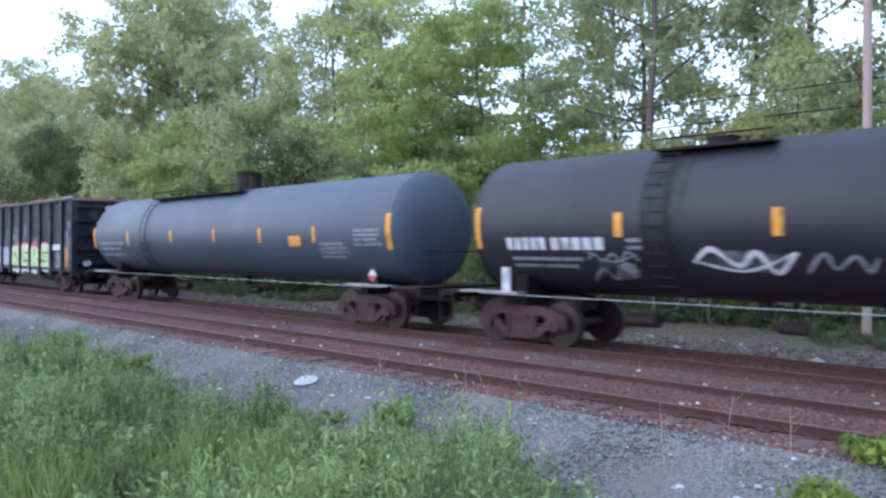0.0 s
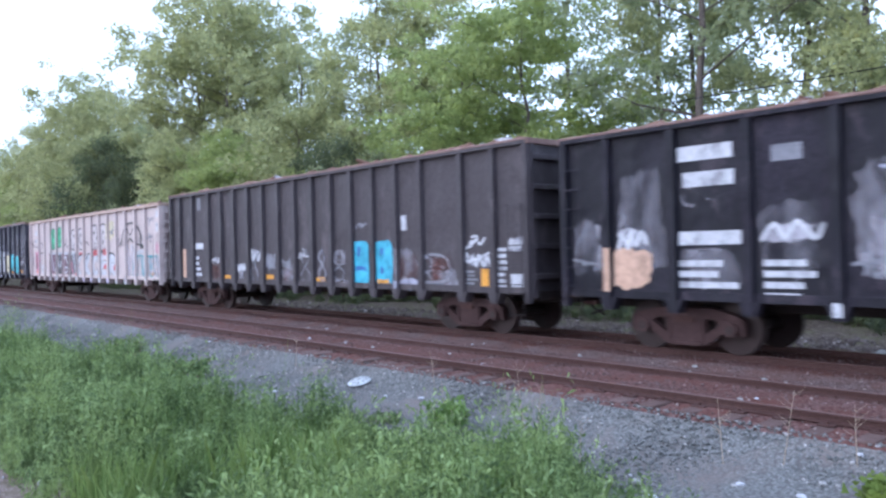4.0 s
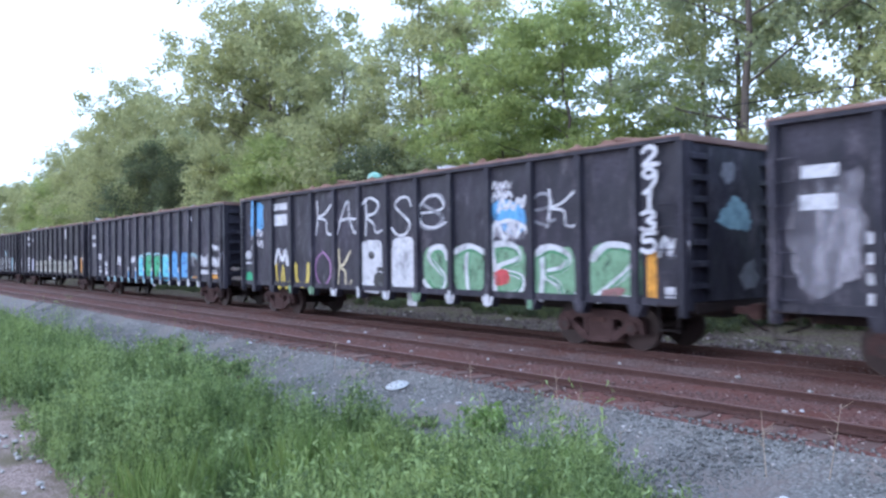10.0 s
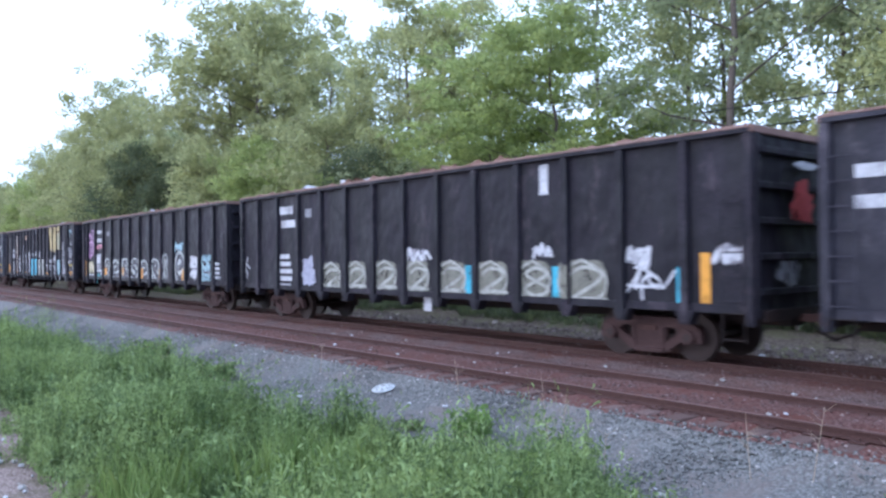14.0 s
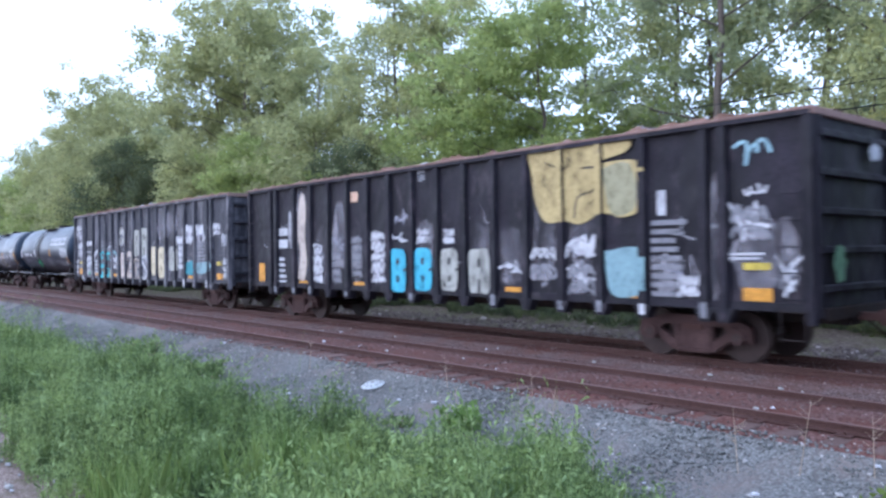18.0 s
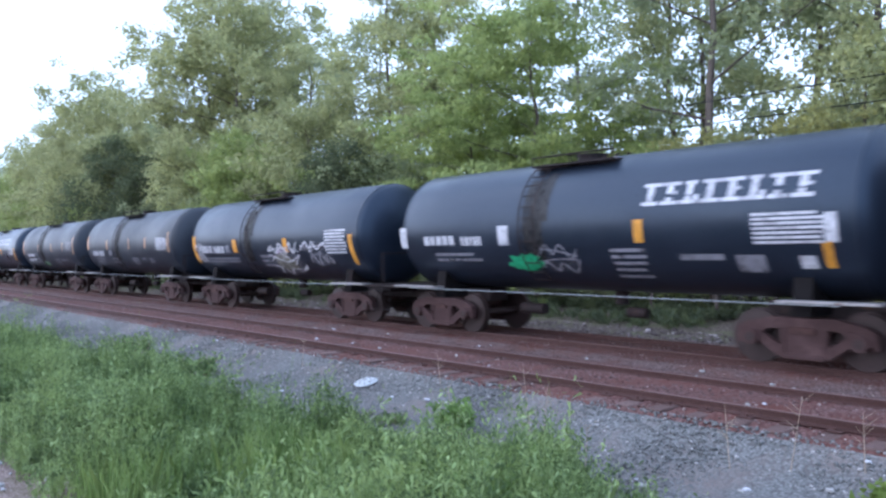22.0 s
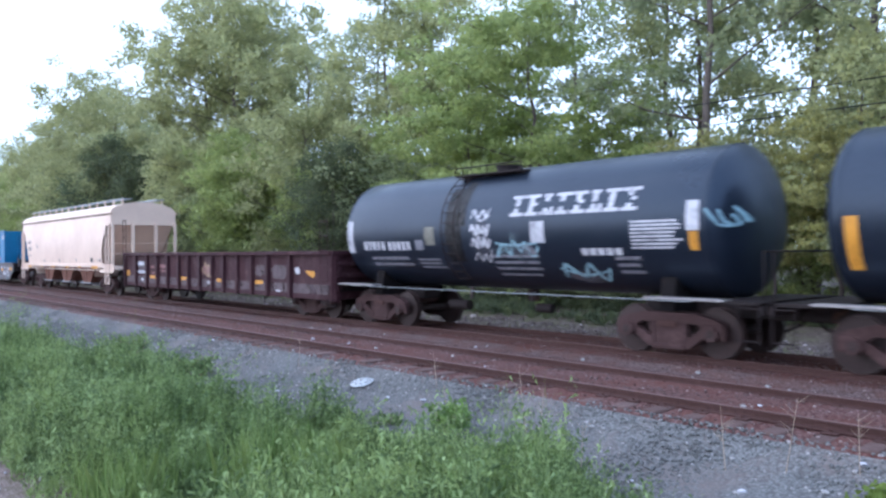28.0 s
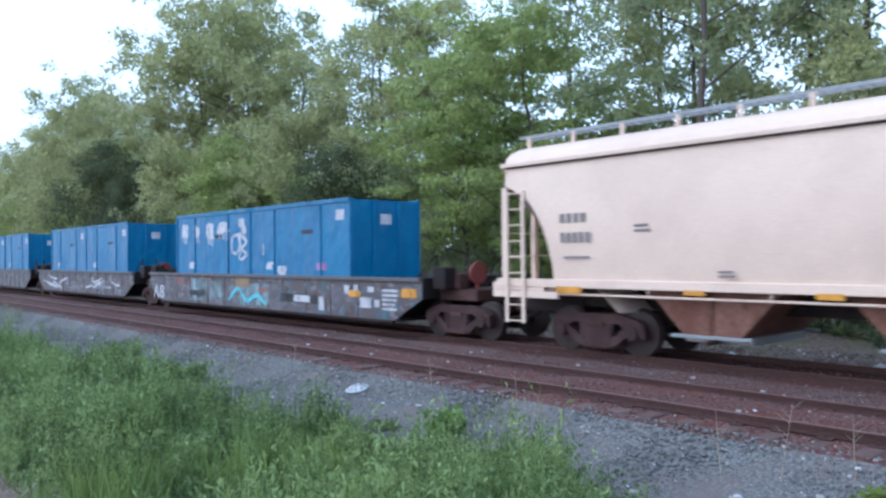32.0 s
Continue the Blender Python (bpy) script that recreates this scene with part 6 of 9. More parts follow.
def well_car(label, x0, x1, trucks):
    """One well of an articulated container car."""
    L = x1 - x0
    h = L / 2
    c = (x0 + x1) / 2
    car = start_car("well_car", label, "container car", c, L, [t - c for t in trucks])
    p = M["well_paint"]
    for s in (-1, 1):
        bm = bmesh.new()
        prism(bm, [(-h, 0.95), (-h + 1.2, 0.33), (h - 1.2, 0.33), (h, 0.95), (h, 1.45), (-h, 1.45)], *sorted((s * 1.46, s * 1.5)))
        part("well_side", bm, M["well_layers"], car, "grey well side with faded graffiti")
        bx("top_chord", p, car, (-h, h, *sorted((s * 1.42, s * 1.58)), 1.38, 1.48), 0.01)
        bx("bottom_chord", M["steel_dark"], car, (-h + 1.15, h - 1.15, *sorted((s * 1.4, s * 1.54)), 0.29, 0.37), 0.01)
        for k in range(12):
            x = -h + 1.4 + (L - 2.8) * k / 11
            bx("side_stiffener", M["well_layers"], car, (x - 0.03, x + 0.03, *sorted((s * 1.5, s * 1.52)), 0.37, 1.38))
    bx("well_floor", M["steel_dark"], car, (-h + 1.0, h - 1.0, -1.4, 1.4, 0.34, 0.42))
    for s in (-1, 1):
        bm = bmesh.new()
        prism(bm, [(s * h, 1.48), (s * (h - 0.9), 1.48), (s * (h - 0.9), 0.9), (s * h, 0.95)], -1.45, 1.45)
        part("end_bulkhead", bm, M["steel_dark"], car)
        bm = bmesh.new()
        prism(bm, [(s * (h - 0.9), 0.92), (s * (h - 1.25), 0.4), (s * (h - 2.2), 0.4), (s * (h - 2.2), 0.92)], -1.4, 1.4)
        part("end_slope", bm, M["steel_dark"], car)
        bx("end_platform", M["truck_steel"], car, (*sorted((s * (h - 0.1), s * (h + 1.35))), -0.9, 0.9, 0.92, 1.2), 0.02)
        bm = bmesh.new()
        for y in (-1.2, 1.2):
            rod(bm, (s * (h + 0.25), y, 1.2), (s * (h + 0.25), y, 2.05), 0.02, 6)
            rod(bm, (s * (h + 0.25), y, 2.05), (s * (h - 0.5), y, 1.5), 0.02, 6)
        rod(bm, (s * (h + 0.25), -1.2, 1.3), (s * (h + 0.25), 1.2, 1.3), 0.02, 6)
        part("end_handrail", bm, M["steel_dark"], car)
        bm = bmesh.new()
        rod(bm, (s * (h + 0.3), -0.75, 1.42), (s * (h + 0.3), 0.1, 1.42), 0.2, 12)
        part("air_reservoir", bm, M["steel_dark"], car)
        bm = bmesh.new()
        rod(bm, (s * (h + 0.95), -0.5, 1.6), (s * (h + 1.02), -0.5, 1.6), 0.28, 14)
        rod(bm, (s * (h + 0.95), -0.5, 1.15), (s * (h + 0.95), -0.5, 1.6), 0.05, 8)
        part("hand_brake", bm, M["red_gear"], car, "rust-red hand brake wheel")
        bx("brake_valve", M["truck_steel"], car, (*sorted((s * (h + 0.45), s * (h + 0.8))), -0.95, -0.6, 1.2, 1.6), 0.03)
        bx("gear_box", M["steel_dark"], car, (*sorted((s * (h + 0.1), s * (h + 0.6))), -1.25, -0.85, 1.2, 1.75), 0.03)
    return car


def container(label, x0, x1, base=0.42, top=3.72):
    """A blue open-top waste container with ribbed sides."""
    L = x1 - x0
    h = L / 2
    car = tagged(new("waste_container"), label, "container", group="blue containers on the train")
    CARS.append((car, (x0 + x1) / 2))
    p = M["blue_paint"]
    W = 1.25
    for s in (-1, 1):
        bx("side_panel", p, car, (-h + 0.05, h - 0.05, *sorted((s * W, s * (W - 0.03))), base + 0.1, top - 0.08))
        bx("top_rail", p, car, (-h, h, *sorted((s * (W + 0.04), s * (W - 0.06))), top - 0.12, top), 0.01)
        bx("bottom_rail", p, car, (-h, h, *sorted((s * (W + 0.03), s * (W - 0.06))), base, base + 0.14), 0.01)
        for k in range(2):
            x = -h + L * (0.28 + 0.46 * k)
            bx("side_rib", p, car, (x - 0.03, x + 0.03, *sorted((s * (W + 0.002), s * (W + 0.035))), base + 0.14, top - 0.12))
        bx("end_panel", p, car, (*sorted((s * (h - 0.03), s * h)), -W + 0.03, W - 0.03, base + 0.1, top - 0.05))
        for y in (-W + 0.02, W - 0.02):
            bx("corner_post", p, car, (*sorted((s * (h - 0.08), s * (h + 0.02))), y - 0.06, y + 0.06, base, top), 0.01)
        for y in (-0.45, 0.45):
            bx("end_rib", p, car, (*sorted((s * (h + 0.001), s * (h + 0.06))), y - 0.05, y + 0.05, base + 0.1, top - 0.1), 0.01)
    bx("floor", p, car, (-h + 0.03, h - 0.03, -W + 0.03, W - 0.03, base + 0.02, base + 0.1))
    bx("cover", p, car, (-h + 0.05, h - 0.05, -W + 0.06, W - 0.06, top - 0.14, top - 0.10))
    bar(car, h - 0.75, top - 0.62, 0.42, 0.3, "white", -W - 0.003)
    bm = bmesh.new()
    box(bm, h + 0.003, h + 0.008, -0.2, 0.2, top - 0.75, top - 0.45)
    part("label_plate", bm, M["p_white"], car)
    return car


def old_tags(car, seed, top, keys=("haze", "dusk"), sill=1.02):
    """Scrubbed patches, thin tags and painted post ends along the near side."""
    rng = random.Random(seed)
    ribs = list(car["ribs"])
    for a, b in zip(ribs, ribs[1:]):
        w = b - a
        if rng.random() < 0.75:
            z = rng.uniform(sill, sill + 0.5)
            blob(car, a + 0.1, z, w - 0.2, rng.uniform(0.8, top - z - 0.3), rng.choice(keys), seed, ribs=rng.random() < 0.4)
        for _ in range(rng.choice((0, 1, 1, 2))):
            ww = rng.uniform(0.35, 0.8)
            scrawl(car, a + 0.12 + rng.random() * max(0.05, w - ww - 0.24), rng.choice((rng.uniform(1.1, 1.5), rng.uniform(1.9, 2.9))), ww, rng.uniform(0.25, 0.6),
                   rng.choice(("grey", "dusk", "white", "lilacgrey")), rng.randrange(999), rng.choice((2, 3)), rng.uniform(0.035, 0.06))
        if rng.random() < 0.45:
            bar(car, b - 0.07, sill - 0.2, 0.14, rng.uniform(0.12, 0.3), rng.choice(("white", "grey", "grey")), -HW)



def spaced(mid, step, each):
    """Places at even steps, as far as that many steps to both sides of mid."""
    n = int(2 * each) + 1
    return [mid + step * (k - each) for k in range(n)]


# ---- the cars in their order, front of the view first ----
K = 1.06
car_a = tank_car("black tank car with white stencils and orange stripes", -4.3 * K, 11.0, "tank_plum", dome=-0.6, stain=True)
car_b = tank_car("long dull blue-grey tank car with orange reflective stripes", -20.75 * K, 17.1 * K, "tank_faded", trucks_in=1.35, dome=0.3, rise=0.1, plat=(-5.2, 1.0), climb=-4.85)
for x, y, w, z in ((0.0, 0.0, 0.8, 4.5), (0.55, -0.15, 0.3, 4.32), (-0.5, 0.1, 0.35, 4.28)):
    bm = bmesh.new()
    rod(bm, (0.3 + x, y, 3.85), (0.3 + x, y, z), w / 2, 16)
    rod(bm, (0.3 + x, y, z), (0.3 + x, y, z + 0.05), w / 2 + 0.03, 16)
    part("valve_housing", bm, M["steel_dark"], car_b)
car_c = gondola("black high-sided gondola with green and red graffiti", -49.76 * K, -31.42 * K, 4.18, "black_paint", 14, seed=1, posts=spaced(-0.1, 1.42, 6))
car_d = gondola("dark brown high-sided gondola with cyan graffiti letters", -68.6 * K, -50.65 * K, 4.34, "brown_paint", 17, heap=0.0, seed=2, posts=[-8.6, -7.45] + spaced(-0.08, 1.0, 6) + [7.4, 8.45])
car_e = gondola("pale grey gondola covered in graffiti with a rusty rim", -88.4 * K, -69.6 * K, 4.16, "grey_paint", 14, seed=3, end_ribs=7, rim="rim_tan", posts=spaced(0.05, 1.18, 7))
car_f = gondola("black gondola with grey bubble letters and cyan letters", -108.18 * K, -89.4 * K, 4.2, "bluish_black", 14, seed=4, posts=spaced(0.02, 1.18, 7))
car_g = gondola("black gondola with white and sage green graffiti", -128.3 * K, -109.75 * K, 4.18, "bluish_black", 14, seed=5, posts=spaced(0.2, 1.42, 6), end_ribs=7, ends=(0.45, 0), board=True)
car_h = gondola("black gondola with cyan, green and blue graffiti letters", -148.1 * K, -129.6 * K, 4.18, "bluish_black", 14, seed=6, posts=spaced(0.25, 1.205, 7)[:-3] + [6.2, 7.32, 8.53, 9.66], end_ribs=7, ends=(0, 0.27), board=True)
car_i = gondola("black gondola with a row of grey round letters", -167.74 * K, -149.2 * K, 4.2, "black_paint", 14, seed=7, posts=spaced(0.0, 1.42, 6))
car_j = gondola("black gondola with a row of white outlined letters", -187.0 * K, -168.85 * K, 4.2, "black_paint", 14, seed=8, posts=spaced(-0.3, 1.43, 6))
car_k = gondola("black gondola with an ochre patch and cyan letters", -207.05 * K, -188.83 * K, 4.26, "black_paint", 16, seed=9, posts=[-8.12, -7.75] + spaced(-0.06, 1.005, 6.5) + [7.75, 8.12])
car_l = gondola("worn black gondola streaked with white paint and graffiti", -226.87 * K, -208.55 * K, 4.3, "smeared_black", 16, seed=10, posts=[-8.15, -7.82] + spaced(0.05, 1.005, 6.5) + [7.78, 8.15])
car_m = tank_car("black tank car with white stencils and green graffiti", -234.0 * K, 11.0, "tank_paint", dome=-0.6, stain=True, apron=True)
car_n = tank_car("black tank car with white and purple graffiti", -246.5 * K, 11.0, "tank_paint", dome=-0.6, stain=True)
car_o = tank_car("faded black tank car with orange reflective stripes", -259.1 * K, 11.0, "tank_grey", dome=-0.6, stain=True)
car_p = tank_car("faded black tank car with pale stencils", -271.85 * K, 11.0, "tank_grey", dome=-0.6, stain=True)
car_q = tank_car("black tank car with white marks and orange stripes", -284.35 * K, 11.0, "tank_paint", dome=-0.6, stain=True)
car_r = tank_car("black tank car with pale blue graffiti", -296.9 * K, 11.0, "tank_paint", dome=-0.6, stain=True, apron=True)
car_s = gondola("low oxide red gondola with a rusty load", -318.9 * K, -302.7 * K, 2.05, "maroon_paint", 11, heap=-0.3, sill=0.64, stub=0.05, seed=11, end_ribs=3, rim="maroon_paint", trucks_in=2.0,
                posts=[-7.16, -5.88, -4.72, -3.6, -2.5, -1.55, -0.53, 0.55, 1.5, 2.55, 3.62, 4.7, 6.14])
car_t = hopper_car("cream white covered hopper with a roof walkway", -336.55 * K, -320.2 * K)
car_u = well_car("grey graffitied well car under blue containers", -355.6 * K, -338.95 * K, (-338.2 * K, -356.5 * K))
car_v = well_car("grey graffitied well car under blue containers", -371.7 * K, -357.5 * K, (-372.7 * K,))
car_w = well_car("grey graffitied well car under blue containers", -388.0 * K, -373.6 * K, (-389 * K,))
for a in (-353.57, -347.85, -370.1, -364.4, -386.3, -380.5):
    container("bright blue steel waste container on a well car", a * K + 0.02, a * K + 5.71 * K - 0.02)
for i, car in enumerate((car_c, car_f, car_k, car_l)):
    old_tags(car, 60 + i, 4.1)
for car, keys in ((car_e, ("white", "lilac")), (car_f, ("white", "grey", "white")), (car_h, ("white", "aqua", "white")), (car_g, ("white", "sage"))):
    rng = random.Random(int(car["ribs"][1] * 100))
    for r in car["ribs"][3:-3]:
        k = rng.choice(keys)
        bar(car, r - 0.07, 0.78, 0.14, rng.uniform(0.16, 0.34), k, -HW)
        if rng.random() < 0.8:
            drawn(car, [(r - 0.15, 0.98), (r - 0.12, 0.9), (r - 0.1, 0.82)], k, 0.09, -HW + 0.018)
            drawn(car, [(r + 0.15, 0.98), (r + 0.12, 0.9), (r + 0.1, 0.82)], k, 0.09, -HW + 0.018)

# ---- paint, stencils and stripes of each car ----
bar(car_c, -7.10, 3.45, 1.05, 0.26, "white")
bar(car_c, -7.00, 2.99, 0.97, 0.26, "white")
bar(car_c, -5.38, 3.30, 0.50, 0.27, "grey")
blob(car_c, -8.75, 1.10, 1.11, 0.88, "peach")
scribble(car_c, -8.42, 1.92, 0.64, 0.39, "white")
bar(car_c, -7.17, 1.97, 1.25, 0.24, "white")
lines(car_c, -7.20, 1.03, 1.25, 0.75, 4, "white")
scribble(car_c, -5.55, 1.96, 1.00, 0.36, "white")
lines(car_c, -5.54, 1.06, 0.86, 0.72, 4, "white")
scribble(car_c, -1.24, 1.06, 0.95, 1.09, "grey")
scribble(car_c, 0.17, 1.17, 0.86, 0.82, "grey")
blob(car_c, 1.74, 1.90, 0.98, 0.42, "red")
blob(car_c, 2.92, 1.95, 0.89, 0.37, "red")
blob(car_c, 4.37, 1.81, 0.88, 0.48, "red")
blob(car_c, 5.67, 1.92, 1.16, 0.38, "red")
scribble(car_c, 1.13, 0.78, 2.07, 0.42, "white")
scribble(car_c, 3.39, 0.80, 2.17, 0.42, "white")
scribble(car_c, 5.64, 0.93, 1.45, 0.39, "white")
bar(car_c, 7.15, 1.91, 1.21, 0.26, "white")
lines(car_c, 7.52, 1.01, 0.85, 0.84, 6, "grey")
bar(car_c, 8.71, 1.06, 0.28, 0.97, "orange")
scrawl(car_c, 9.08, 1.54, 0.49, 0.27, "teal")
scribble(car_c, 9.16, 1.13, 0.40, 0.46, "grey")
bar(car_d, -7.16, 3.65, 0.29, 0.45, "grey")
bar(car_d, -7.72, 2.21, 1.03, 0.22, "white")
lines(car_d, -7.65, 1.21, 0.81, 0.82, 4, "white")
bar(car_d, -8.70, 1.10, 0.47, 1.13, "peach")
scribble(car_d, -6.19, 1.63, 0.78, 0.30, "white")
bar(car_d, -5.05, 1.15, 0.54, 0.12, "orange")
scribble(car_d, -4.10, 1.38, 0.68, 0.31, "white")
scribble(car_d, -3.18, 1.78, 0.86, 0.38, "white")
scribble(car_d, -2.12, 1.47, 0.70, 0.52, "grey")
bar(car_d, -2.01, 1.17, 0.51, 0.14, "orange")
scribble(car_d, -1.04, 1.21, 0.57, 0.59, "grey")
scrawl(car_d, -0.07, 1.79, 0.64, 0.35, "white")
bar(car_d, 0.99, 1.13, 0.51, 0.14, "orange")
scrawl(car_d, 3.09, 2.61, 0.52, 0.17, "grey")
bar(car_d, 5.10, 2.50, 0.22, 0.38, "white")
scribble(car_d, 4.90, 1.01, 0.72, 0.28, "white")
scrawl(car_d, 5.89, 1.53, 0.87, 0.43, "grey")
scribble(car_d, 5.93, 1.18, 0.88, 0.34, "grey")
scrawl(car_d, 7.46, 1.91, 0.69, 0.50, "white")
scribble(car_d, 7.42, 1.55, 0.86, 0.36, "white")
lines(car_d, 7.46, 1.08, 0.45, 0.45, 5, "grey")
bar(car_d, 8.00, 1.07, 0.24, 0.46, "orange")
lines(car_d, 8.43, 1.09, 0.41, 0.97, 7, "white")
scribble(car_d, 8.87, 1.89, 0.53, 0.36, "white")
bar(car_d, 8.93, 1.10, 0.47, 0.32, "white")
scrawl(car_e, -3.56, 2.35, 0.86, 0.73, "black")
scrawl(car_e, 0.06, 2.39, 0.74, 0.54, "black")
blob(car_e, 3.44, 2.75, 1.16, 0.90, "cream")
scrawl(car_e, 3.51, 2.91, 1.05, 0.64, "grey")
scrawl(car_e, 4.73, 2.38, 0.61, 0.48, "black")
scrawl(car_e, 8.32, 3.20, 0.84, 0.58, "grey")
scrawl(car_e, 8.38, 2.50, 0.69, 0.64, "grey")
bar(car_e, 9.30, 2.11, 0.42, 0.44, "pink")
bar(car_e, 9.36, 3.00, 0.45, 0.38, "white")
bar(car_e, 9.37, 3.59, 0.45, 0.28, "white")
blob(car_e, 9.25, 1.43, 0.59, 0.62, "white")
bar(car_e, 8.61, 1.06, 0.45, 0.24, "orange")
bar(car_e, 3.82, 1.05, 0.48, 0.16, "orange")
bar(car_f, -9.45, 3.16, 0.60, 0.21, "white")
bar(car_f, -9.48, 2.65, 0.60, 0.25, "white")
lines(car_f, -8.44, 1.16, 0.71, 1.24, 4, "white")
scribble(car_f, -7.22, 2.47, 0.71, 0.90, "grey")
scribble(car_f, -5.99, 2.54, 0.82, 0.86, "grey")
scribble(car_f, -7.27, 1.37, 0.88, 0.90, "grey")
bar(car_f, 6.00, 1.07, 0.62, 0.13, "orange")
scrawl(car_f, 8.34, 1.53, 0.87, 0.49, "white")
bar(car_f, 8.42, 1.07, 0.49, 0.24, "orange")
scrawl(car_f, 9.34, 1.53, 0.46, 0.45, "white")
scribble(car_f, 9.35, 1.12, 0.39, 0.28, "white")
scribble(car_f, -1.10, 2.82, 0.82, 0.41, "grey")
bar(car_f, 3.16, 2.38, 0.18, 1.57, "grey")
blob(car_g, -8.82, 2.72, 1.23, 1.44, "blue")
scribble(car_g, -8.62, 2.3, 0.9, 0.7, "white")
blob(car_g, -9.25, 1.92, 0.62, 0.33, "white", ribs=False)
bar(car_g, -9.2, 1.75, 0.56, 0.07, "white")
sprayed(car_g, [(-9.12, 1.42), (-8.7, 1.44), (-8.67, 1.1), (-9.1, 1.12)], "green")
bar(car_g, -8.52, 1.16, 0.22, 0.9, "orange")
bar(car_g, -6.82, 3.61, 0.98, 0.23, "white")
bar(car_g, -6.83, 3.07, 0.98, 0.39, "white")
lines(car_g, 8.46, 1.18, 0.27, 0.77, 5, "white")
bar(car_g, 8.96, 1.14, 0.26, 0.91, "orange")
scribble(car_g, 9.26, 1.88, 0.64, 0.42, "white")
bar(car_g, 9.37, 1.05, 0.42, 0.30, "white")
drop_plate(car_g, 0.67, 0.62, 0.79, 0.26)
bar(car_h, -9.33, 3.16, 0.70, 0.21, "white")
bar(car_h, -9.35, 2.69, 0.70, 0.21, "white")
scribble(car_h, -8.08, 1.93, 0.61, 0.41, "white")
lines(car_h, -7.97, 1.02, 0.61, 0.65, 3, "white")
scribble(car_h, -6.77, 1.05, 0.65, 0.83, "white")
scribble(car_h, -4.40, 1.58, 0.75, 0.55, "white")
bar(car_h, -2.52, 1.17, 0.24, 2.97, "grey")
scribble(car_h, -2.17, 1.69, 0.85, 0.44, "white")
scrawl(car_h, 5.92, 1.61, 1.21, 0.57, "grey")
scrawl(car_h, 5.98, 1.71, 1.15, 0.50, "grey")
bar(car_h, 6.23, 3.57, 0.21, 0.18, "white")
bar(car_h, 6.44, 1.03, 0.48, 0.16, "orange")
scribble(car_h, 7.42, 1.58, 0.72, 0.52, "white")
bar(car_h, 7.41, 1.31, 0.90, 0.18, "white")
scrawl(car_h, 8.56, 2.25, 0.85, 0.32, "white")
scribble(car_h, 8.59, 2.27, 0.79, 0.24, "white")
scribble(car_h, 8.62, 1.59, 0.71, 0.46, "white")
lines(car_h, 8.57, 1.25, 0.82, 0.27, 3, "white")
bar(car_h, 8.63, 1.03, 0.56, 0.27, "orange")
scribble(car_h, 9.55, 1.86, 0.48, 0.37, "white")
drop_plate(car_h, 0.61, 0.65, 0.60, 0.30)
bar(car_i, -7.01, 3.47, 0.89, 0.26, "white")
bar(car_i, -6.89, 3.03, 0.93, 0.24, "white")
bar(car_i, -5.30, 3.31, 0.39, 0.27, "grey")
scrawl(car_i, -9.85, 1.27, 0.60, 0.81, "white")
lines(car_i, -7.04, 1.04, 0.97, 1.21, 5, "white")
blob(car_i, -5.58, 1.04, 0.89, 1.05, "lilacgrey")
bar(car_i, 2.39, 1.06, 0.27, 0.75, "cyan")
bar(car_i, 5.26, 1.03, 0.19, 0.76, "cyan")
bar(car_i, 8.32, 1.02, 0.26, 0.77, "cyan")
scribble(car_i, 0.03, 1.86, 1.01, 0.41, "white")
scribble(car_i, 4.70, 1.97, 0.53, 0.33, "white")
scrawl(car_i, 7.14, 1.17, 0.78, 1.06, "white")
scribble(car_i, 7.19, 1.82, 0.55, 0.36, "white")
scrawl(car_i, 7.21, 1.16, 1.08, 0.66, "white")
scribble(car_i, 9.08, 1.81, 0.61, 0.41, "white")
bar(car_i, 8.81, 1.15, 0.20, 0.90, "orange")
bar(car_i, 4.91, 3.34, 0.25, 0.65, "white")
drop_plate(car_i, 0.43, 0.61, 0.59, 0.29)
blob(car_j, -8.97, 2.10, 1.23, 1.51, "plum", ribs=False)
drawn(car_j, [(-9.33, 3.3), (-9.28, 2.98), (-9.07, 2.77)], "mauve", 0.12)
drawn(car_j, [(-8.95, 3.32), (-8.64, 3.41), (-8.28, 3.23), (-8.44, 3.01), (-8.75, 2.99), (-8.9, 3.12)], "mauve2", 0.10)
drawn(car_j, [(-7.98, 3.67), (-7.93, 3.36), (-8.09, 3.07), (-7.9, 2.69), (-8.19, 2.32), (-8.55, 2.25)], "mauve2", 0.10)
drawn(car_j, [(-8.85, 2.96), (-8.8, 2.57), (-8.65, 2.14), (-8.45, 2.25), (-8.39, 2.55)], "mauve", 0.12)
drawn(car_j, [(-8.28, 3.08), (-8.04, 2.84), (-8.09, 2.51), (-8.39, 2.48), (-8.44, 2.75), (-8.28, 3.08)], "mauve2", 0.08)
drawn(car_j, [(-8.33, 3.54), (-8.08, 3.64), (-7.84, 3.5)], "mauve", 0.09)
bar(car_j, -7.30, 3.44, 0.96, 0.17, "white")
bar(car_j, -7.27, 2.98, 1.00, 0.2, "white")
drawn(car_j, [(-7.42, 2.85), (-7.15, 2.69), (-6.71, 2.82), (-6.12, 2.72)], "pink", 0.1)
drawn(car_j, [(-7.38, 2.67), (-6.97, 2.65), (-6.45, 2.71), (-6.21, 2.65)], "pink", 0.1)
drawn(car_j, [(-6.29, 2.62), (-6.17, 2.34), (-6.21, 2.14)], "pink", 0.1)
blob(car_j, -7.39, 1.79, 0.85, 0.60, "white", ribs=False)
blob(car_j, -7.42, 1.46, 0.83, 0.37, "lilacgrey2", ribs=False)
blob(car_j, -8.88, 1.28, 1.02, 0.70, "bone2", ribs=False)
